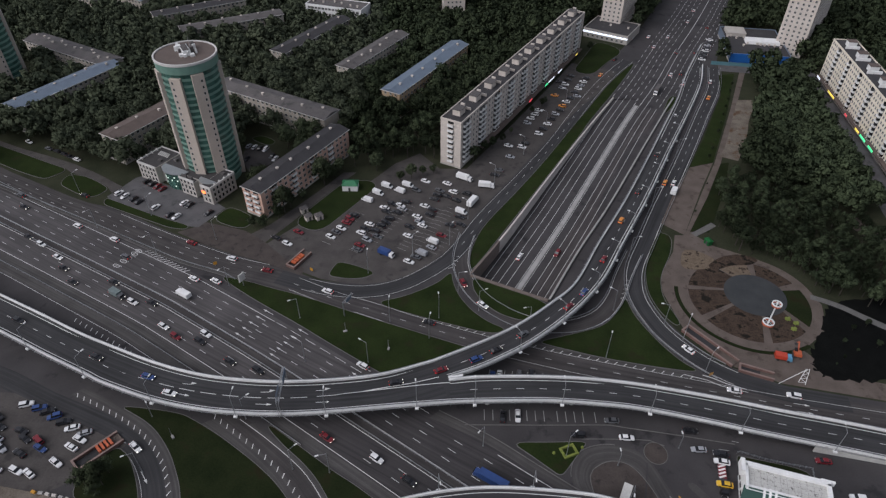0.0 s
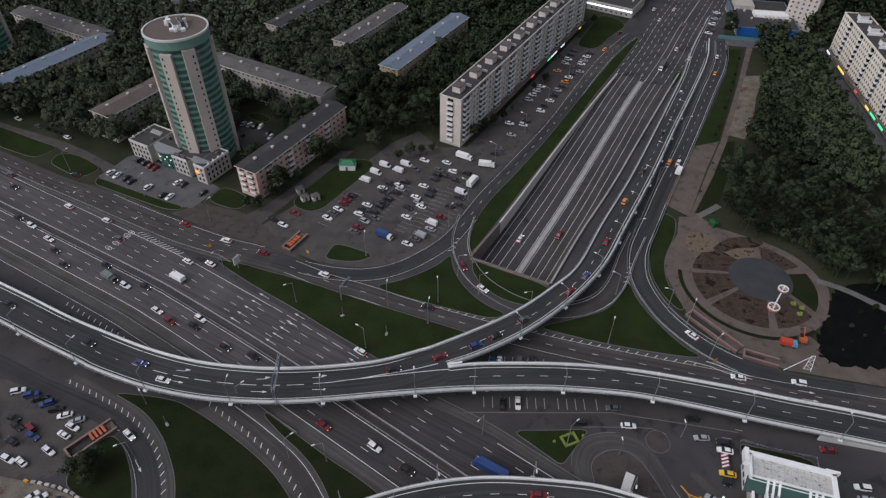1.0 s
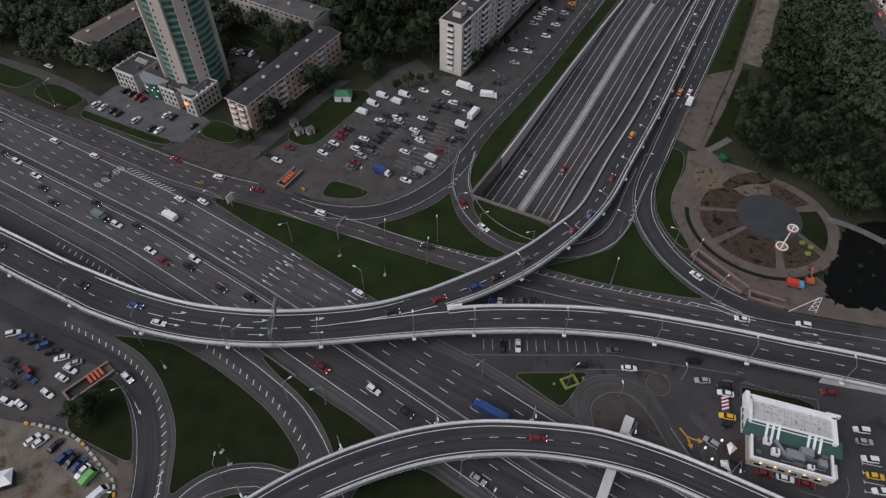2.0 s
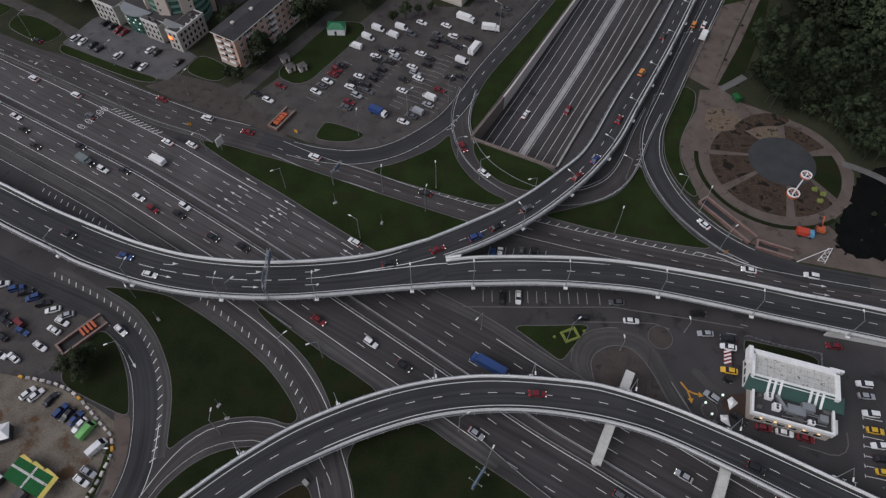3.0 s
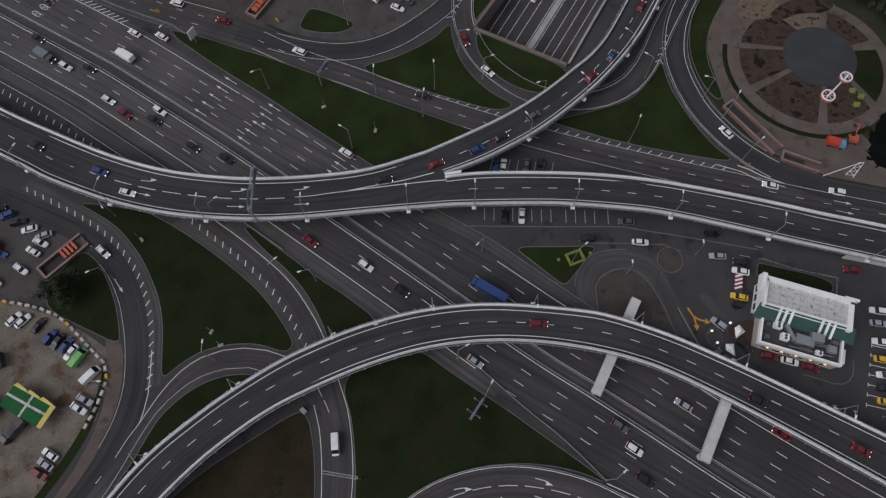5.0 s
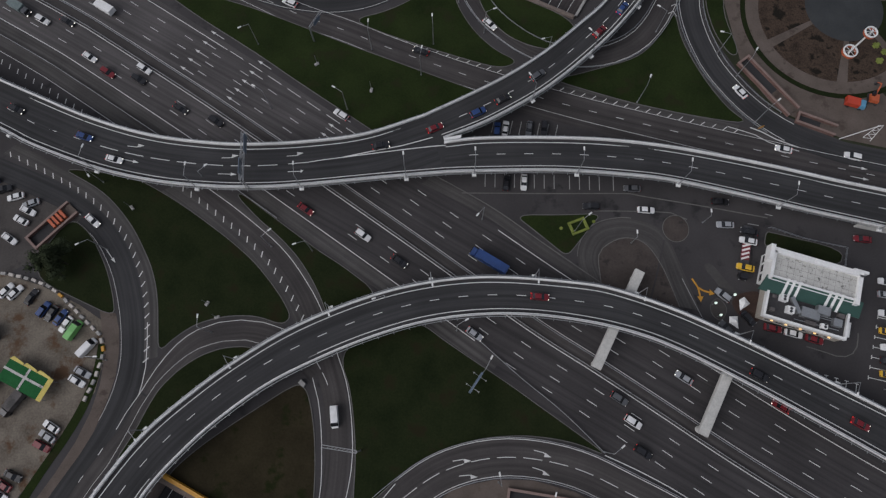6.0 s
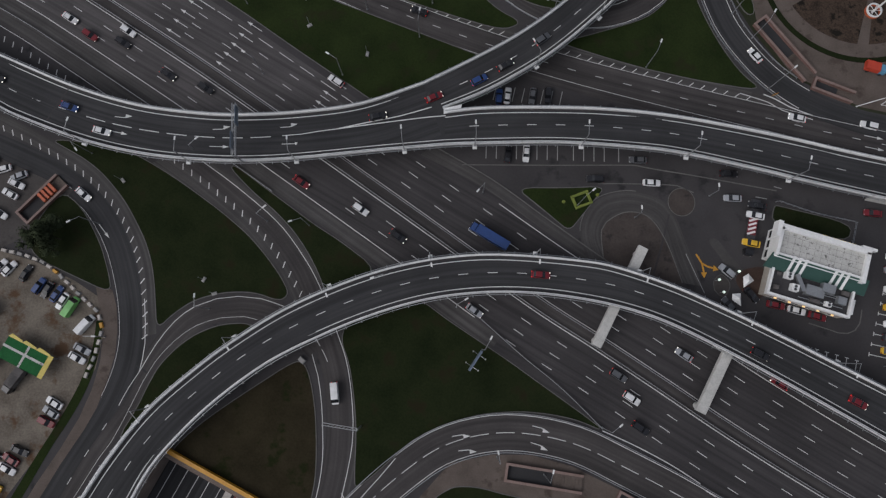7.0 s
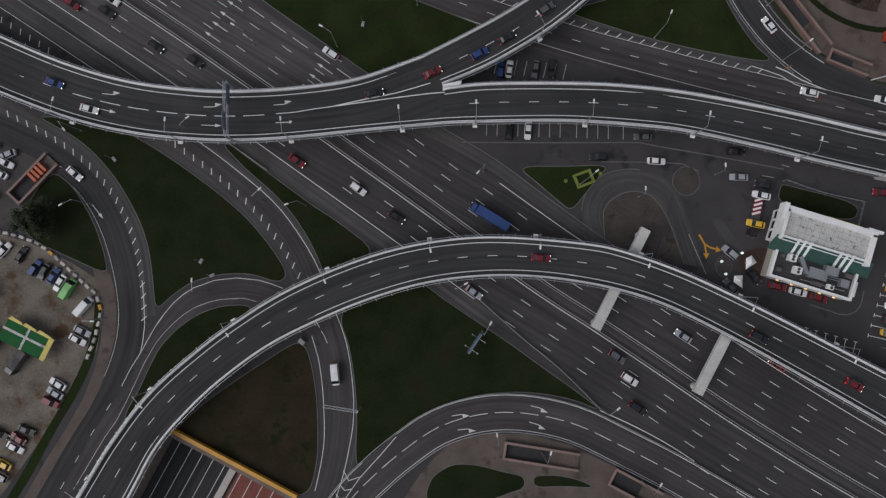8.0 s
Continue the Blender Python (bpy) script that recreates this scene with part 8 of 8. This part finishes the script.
for x, y in ((76.1, 89.0), (72.0, 83.7), (71.0, 86.8)):
    menu = thing("bollard_light", "small lit white bollard light beside the drive-through lane", "light", pose(x, y, 0.1))
    solid("pole", *tube((0, 0, 0), (0, 0, 2.3), 0.08, 0.07, 8), STEEL, menu)
    solid("globe", *tube((0, 0, 2.3), (0, 0, 2.75), 0.34, 0.26, 12), LIT_COOL, menu, "lit white head")

# Clipped hedges on the island and stone kerb blocks round the lot
hedge_mat = material("clipped_yellow_green_hedge", (0.10, 0.13, 0.02), (0.19, 0.22, 0.045), 0.9, 0.25, 1.5, 0.8)
hedge = thing("clipped_hedge", "yellow-green clipped square hedge on a grass island", "hedge", pose(37.2, 107.4, 0.13, 0, 0, 22))
for x0, y0, x1, y1 in ((-2.4, -1.9, 2.4, -1.2), (-2.4, 1.2, 2.4, 1.9), (-2.4, -1.2, -1.7, 1.2), (1.7, -1.2, 2.4, 1.2)):
    solid("hedge_side", *box(x0, y0, 0, x1, y1, 0.6, 0.06), hedge_mat, hedge)
for x, y in ((32.6, 106.8), (41.4, 108.8)):
    bush = thing("clipped_bush", "small yellow-green clipped bush on a grass island", "bush", pose(x, y, 0.1))
    v, f = tube((0, 0, 0), (0, 0, 0.55), 0.5, 0.32, 10)
    solid("foliage", v, f, hedge_mat, bush)
for x, y in ((125.2, 163.4), (127.4, 161.3), (125.4, 158.4)):
    shrub = thing("clipped_bush", "low yellow flowering bush on a plaza bed", "bush", pose(x, y, 0.1, 0, 0, 30))
    solid("foliage", *join(box(-1.1, -0.6, 0, 1.1, 0.6, 0.45, 0.15), box(-0.5, -1.0, 0, 0.4, 1.0, 0.4, 0.15)), hedge_mat, shrub)
for k, (p, a) in enumerate(spots(spline([(-116.5, 92.3), (-110, 91.3), (-101.6, 88.7), (-94.5, 83.2), (-89.2, 78.5), (-86.7, 76.6), (-85.2, 73.6), (-84.9, 71.4), (-85.4, 68.4), (-86.1, 65.0), (-88.1, 59.3)]), 2.15)):
    blk = solid("kerb_block", *box(-0.72, -0.42, 0, 0.72, 0.42, 0.55, 0.08), YELLOW if k % 9 == 0 else (WALLC, GIRDER, WALLC)[k % 3])
    blk.matrix_basis = pose(p[0], p[1], 0.03, 0, 0, a + (k * 37 % 23) - 11)
    tagged(blk, "pale concrete kerb block at the edge of the earth lot", "kerb block", "kerb blocks")


pieces = []
for (x0, y0), count in (((-50.5, 204.5), 10), ((-38.5, 199.5), 14), ((-31, 206), 12), ((-19, 201), 13), ((-12.5, 204), 12), ((-6, 199), 10)):
    for k in range(count):
        pieces.append(moved(box(-2.3, -0.06, 0, 2.3, 0.06, 0.002), pose(x0 + 1.3 * k, y0 + 2.3 * k, 0.045, 0, 0, -29)))
setting(solid("stall_marking", *join(*pieces), PAINT_WORN), "worn white stall lines of the car park", "road marking")
parked([("g", -201.6, 276.3), ("k", -196.3, 274.0), ("k", -191.5, 271.4), ("k", -187.2, 268.8), ("w", -183.0, 266.4), ("w", -214.8, 282.6), ("k", -140, 117), ("k", -137.5, 113.5), ("s", -136, 109.5)], -29)


# ---- trees ----
LEAF = material("tree_leaves", (0.042, 0.055, 0.033), (0.084, 0.102, 0.057), 0.95, 1.0, 5.0, 0.0, per_object=0.42, spec=0.05)
# Paler, greyer copy of the leaf colour for the farther trees.
LEAF_WOOD = material("woodland_leaves", (0.050, 0.063, 0.043), (0.098, 0.114, 0.072), 0.95, 1.0, 10.0, 0.0, mix=0.3, island=0.15, spec=0.05)
# Darker copy of the leaf colour, with the denser stands' shade painted in.
LEAF_SHADE = material("shaded_tree_leaves", (0.024, 0.033, 0.020), (0.058, 0.074, 0.040), 0.95, 1.0, 6.0, 0.0, per_object=0.6, mix=0.35, spec=0.05)
BARK = material("bark", (0.022, 0.018, 0.014), (0.045, 0.037, 0.029), 0.9, 0.2, 1.5, 0.4)


def leafy(m, share):
    """Lets light through the leaves of a material."""
    n, l = m.node_tree.nodes, m.node_tree.links
    b, out = n["Principled BSDF"], n["Material Output"]
    through_leaf, both = n.new("ShaderNodeBsdfTranslucent"), n.new("ShaderNodeMixShader")
    both.inputs["Fac"].default_value = share
    l.new(b.inputs["Base Color"].links[0].from_socket, through_leaf.inputs["Color"])
    l.new(b.outputs[0], both.inputs[1])
    l.new(through_leaf.outputs[0], both.inputs[2])
    l.new(both.outputs[0], out.inputs["Surface"])


leafy(LEAF, 0.3)
leafy(LEAF_WOOD, 0.3)
leafy(LEAF_SHADE, 0.25)


def cube_ball(cuts=2):
    """Quads of a cube, cut two by two or left whole, blown up to a ball of radius one."""
    out = []
    for axis in range(3):
        for sign in (-1, 1):
            for i in (-1, 0)[:cuts]:
                for j in (-1, 0)[:cuts]:
                    q = []
                    for u, w in ((i, j), (i + 3 - cuts, j), (i + 3 - cuts, j + 3 - cuts), (i, j + 3 - cuts)):
                        v = np.roll(np.array([sign, u, w], float), axis)
                        q.append(v / np.linalg.norm(v))
                    out.append(q if sign > 0 else q[::-1])
    return np.array(out)


DICE, DICE_PLAIN = cube_ball(), cube_ball(1)


def leaf_cloud(seed, leaves, size, height, radius, core=None):
    """Corners of many small leaf clumps set round uneven limbs: leaves x 4 corners x (place, soft normal)."""
    g = np.random.default_rng(seed)
    n = int(g.integers(20, 27))
    d = g.normal(size=(n, 3))
    d /= np.linalg.norm(d, axis=1)[:, None]
    reach = g.uniform(0.45, 1.0, n) ** 0.5 * g.uniform(0.72, 1.0, n)
    lobes = d * reach[:, None] * (radius * 0.82, radius * 0.82, height * 0.27) + (0, 0, height * 0.62)
    lobes[0] = (0, 0, height * 0.86)
    span = g.uniform(0.22, 0.40, n) * radius
    which = g.integers(0, n, leaves)
    d = g.normal(size=(leaves, 3))
    d[:, 2] += 0.35
    d /= np.linalg.norm(d, axis=1)[:, None]
    c = lobes[which] + d * (span[which] * g.uniform(0.66, 1.18, leaves))[:, None] * (1, 1, 0.85)
    nrm = d + g.normal(0, 0.55, (leaves, 3))
    nrm /= np.linalg.norm(nrm, axis=1)[:, None]
    a = np.cross(nrm, g.normal(size=(leaves, 3)))
    a /= np.linalg.norm(a, axis=1)[:, None]
    b = np.cross(nrm, a)
    s = (size * g.uniform(0.6, 1.35, leaves))[:, None]
    soft = d + (c - (0, 0, height * 0.55)) / radius * 0.6 + (0, 0, 0.25)
    soft /= np.linalg.norm(soft, axis=1)[:, None]
    leaf = np.concatenate([np.stack([c - a * s, c - b * s * 0.7, c + a * s, c + b * s * 0.7], 1), np.repeat(soft[:, None], 4, 1)], 2)
    # added filler in each lobe: a faceted ball of leaf colour that closes the gaps
    core = DICE if core is None else core
    ball = core[None] * (span * 0.62)[:, None, None, None] * g.uniform(0.85, 1.1, (n, len(core), 1, 1)) * (1, 1, 0.85) + lobes[:, None, None]
    out = np.broadcast_to(core[None], ball.shape)
    return np.concatenate([leaf, np.concatenate([ball, out], 3).reshape(-1, 4, 6)], 0)


def quads_mesh(name, q, mat):
    me = bpy.data.meshes.new(name)
    n = len(q)
    me.vertices.add(4 * n)
    me.vertices.foreach_set("co", np.ascontiguousarray(q[..., :3]).reshape(-1))
    me.loops.add(4 * n)
    me.loops.foreach_set("vertex_index", np.arange(4 * n, dtype=np.int32))
    me.polygons.add(n)
    me.polygons.foreach_set("loop_start", np.arange(0, 4 * n, 4, dtype=np.int32))
    me.materials.append(mat)
    me.update(calc_edges=True)
    me.polygons.foreach_set("use_smooth", [True] * n)
    me.normals_split_custom_set_from_vertices(np.ascontiguousarray(q[..., 3:]).reshape(-1, 3).tolist())
    return me


def trunk(height, seed):
    r = random.Random(seed)
    pieces = [tube((0, 0, -0.1), (0.1, 0.05, height * 0.5), 0.24, 0.15, 7), tube((0.1, 0.05, height * 0.5), (0, 0, height * 0.8), 0.15, 0.05, 6)]
    for k in range(5):
        a = r.uniform(0, 6.28)
        z = height * r.uniform(0.3, 0.55)
        pieces.append(tube((0.05, 0.02, z), (height * 0.2 * math.cos(a), height * 0.2 * math.sin(a), z + height * 0.2), 0.10, 0.04, 5))
    return mesh_of("trunk", *join(*pieces), BARK)


TREES = []
for k, (h, r) in enumerate(((16, 5.8), (14.5, 5.4), (17.5, 5.8), (13, 5.2), (15, 6.2), (16, 4.6), (13.5, 3.9), (15, 5.0))):
    t = thing("tree", "leafy dark green deciduous tree on the ground" if k < 5 else "leafy tree with leaves painted darker on the ground", "tree", pose(0, 0, -60), "trees")
    crown = new("crown", quads_mesh("crown", leaf_cloud(40 + k, 1900, 0.36 if k < 5 else 0.30, h, r, DICE_PLAIN), LEAF if k < 5 else LEAF_SHADE))
    crown.parent = t
    shared("trunk", trunk(h, k), pose(0, 0, 0), t)
    TREES.append([t, False])
FAR = [leaf_cloud(80 + k, 170, 1.05, 15.5, 6.0, DICE_PLAIN) for k in range(6)]
MIDDLE = [leaf_cloud(90 + k, 800, 0.52, 15.5, 5.9, DICE_PLAIN) for k in range(6)]
WOODS = random.Random(21)


def shaded_stand(x, y):
    """True where trees take the leaf copy with shade painted in, by position."""
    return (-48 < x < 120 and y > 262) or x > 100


def plant(x, y, k=None, size=1.0):
    k = WOODS.randrange(5) if k is None else k
    if shaded_stand(x, y):
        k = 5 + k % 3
    m = pose(x, y, -0.05, 0, 0, WOODS.uniform(0, 360))
    s = size * WOODS.uniform(0.66, 1.1)
    if not TREES[k][1]:
        TREES[k][1] = True
        TREES[k][0].matrix_basis = m
        return
    ob = copy_thing(TREES[k][0], m)
    ob.scale = (s, s, s)


CLEAR = FOOTPRINTS + [CARRIAGEWAY] + [o for o in LOT_OUTLINES] + [[tuple(p) for p in ring] for ring in ISLAND_OUTLINES]
CLEAR.append([(66, 372), (86, 354), (124, 402), (128, 436), (84, 436), (74, 396)])
CLEAR.append([(5, 226), (16, 230), (38, 276), (24, 290), (8, 262)])
CLEAR.append([(0, 262), (22, 246), (30, 262), (12, 274)])
CLEAR.append([(-95, 246), (-76, 250), (-70, 274), (-84, 274)])
CLEAR.append([(-230, 258), (-214, 281), (-183, 267), (-156, 252), (-140, 262), (-100, 240), (-97, 230), (-84, 214), (-95, 205), (-130, 205)])
CLEAR.append([(-108, 286), (-96, 296), (-80, 274), (-92, 254)])
CLEAR.append([(-66, 214), (-40, 232), (-36, 250), (-50, 254)])
CLEAR.append([(PLAZA[0] + 28 * math.cos(a), PLAZA[1] + 28 * math.sin(a)) for a in np.linspace(0, 6.28, 24)])
CLEAR.append([(136, 172), (150, 172), (160, 167), (190, 160), (190, 130), (128, 130)])
CLEAR.append([(112, 300), (126, 290), (170, 370), (160, 384)])
CLEAR.append([(92, 212), (104, 212), (136, 274), (124, 276)])
CLEAR.append([(98, 200), (132, 198), (136, 190), (104, 190)])
CLEAR.append([(-8, 268), (92, 402), (106, 396), (10, 262)])
CLEAR.append([(-115, 208), (-84, 196), (-76, 212), (-86, 222), (-92, 236), (-112, 236)])
CLEAR.append([(-84, 200), (-60, 196), (-44, 228), (-36, 250), (-48, 262), (-62, 238), (-78, 216)])
CLEAR.append([(80, 200), (100, 240), (130, 290), (158, 345), (166, 388), (184, 380), (173, 323), (148, 270), (131, 250), (114, 219), (118, 207), (116, 204)])
CLEAR.append([(216, 376), (201, 324), (191, 265), (182, 200), (204, 200), (226, 366)])
CLEAR.append([(172, 226), (190, 226), (192, 196), (172, 196)])
CLEAR.append([(148, 246), (160, 242), (156, 228), (148, 230)])


def free(x, y):
    if any(inside(x + dx, y + dy, o) for o in FOOTPRINTS for dx, dy in ((2.0, 0), (-2.0, 0), (0, 2.0), (0, -2.0))):
        return False
    return not any(inside(x, y, o) for o in CLEAR)


spots_free = []
y = 150.0
while y < 900:
    step = 6.9 if y < 340 else 8.2 if y < 520 else 12.0
    x = -190 - 0.45 * (y - 150) - 80
    while x < 230 + 0.5 * (y - 150):
        px, py = x + WOODS.uniform(-2.4, 2.4), y + WOODS.uniform(-2.4, 2.4)
        x += step * (0.74 if x > 100 and y < 360 else 1.0)
        if (py > 205 or px > 100) and free(px, py):
            spots_free.append((px, py))
    y += step * 0.92
spots_free.sort(key=lambda p: p[0] ** 2 + (p[1] - 60) ** 2)
for px, py in spots_free[:210]:
    plant(px, py, None, 0.66 if px < -40 and py < 262 else 0.82 if px > 100 else 1.0)
PARK_EDGE = [(121, 236), (120, 216), (126, 202.5), (134, 196), (139.5, 188.5), (143, 180), (152, 176), (176, 178), (184, 262), (136, 262)]
for iy in range(17):
    for ix in range(14):
        px, py = 118 + 5.4 * ix + WOODS.uniform(-1.8, 1.8), 180 + 5.2 * iy + WOODS.uniform(-1.8, 1.8)
        if inside(px, py, PARK_EDGE) and all((px - qx) ** 2 + (py - qy) ** 2 > 17 for qx, qy in spots_free[:400]):
            plant(px, py, None, 0.78)
for deg in range(8, 66, 5):
    for reach in (30.6, 34.8):
        a = radians(deg + (2.5 if reach > 32 else 0) + WOODS.uniform(-1, 1))
        plant(PLAZA[0] + reach * math.cos(a), PLAZA[1] + reach * math.sin(a), None, 0.46 if reach < 32 else 0.58)
chunk = {}
for k, (px, py) in enumerate(spots_free[210:]):
    cloud = FAR[WOODS.randrange(6)] if k > 420 else MIDDLE[WOODS.randrange(6)]
    a, s = WOODS.uniform(0, 6.28), WOODS.uniform(0.75, 1.25)
    c, n = math.cos(a), math.sin(a)
    turn = np.array([[c, n, 0], [-n, c, 0], [0, 0, 1.0]])
    q = np.concatenate([cloud[..., :3] * s @ turn + (px, py, 0), cloud[..., 3:] @ turn], 2)
    chunk.setdefault((int(px // 160), int(py // 160), shaded_stand(px, py)), []).append(q)
for (_, _, shaded), qs in chunk.items():
    wood = new("woodland", quads_mesh("woodland", np.concatenate(qs).astype(np.float32), LEAF_SHADE if shaded else LEAF_WOOD))
    tagged(wood, "dense dark green woodland between the far houses", "woodland", kind="stuff")
for x, y, s in ((-97.8, 94.8, 0.62), (-102.2, 94.2, 0.55), (-98.1, 91.6, 0.5), (-101.2, 97.6, 0.6), (-97.6, 98.6, 0.5), (12.5, 268, 0.6), (15, 273, 0.66), (18.5, 277.5, 0.62), (22.5, 281, 0.6), (28, 286, 0.45), (46, 317, 0.5), (52.5, 326, 0.4), (-78, 213, 0.55), (-83, 214.5, 0.5), (-74, 221, 0.5), (-70, 229, 0.5), (-66, 236, 0.55), (113, 67.5, 0.3), (115.5, 69, 0.3), (54.2, 328.8, 0.5), (92, 402.9, 0.62), (33, 296, 0.5), (110, 228, 0.16), (122, 250, 0.18), (-22.2, 250.3, 0.5), (-17.2, 253.2, 0.55), (-12, 255.4, 0.5), (-6.9, 257.5, 0.55), (-63.9, 250, 0.5), (-57.5, 255, 0.55)):
    plant(x, y, None, s)
for x, y, s in ((130, 273, 0.2), (134, 281, 0.22), (138.5, 290, 0.2), (142.5, 298.5, 0.24), (147, 308, 0.22), (151.5, 317.5, 0.25), (155.5, 326, 0.24), (160, 336, 0.26), (164.5, 346, 0.25), (168.5, 355, 0.27), (140, 152, 0.25), (146, 158, 0.3), (143, 148, 0.22), (151, 150, 0.25), (152, 160, 0.3), (137, 145, 0.15), (133, 142, 0.12)):
    plant(x, y, None, s)
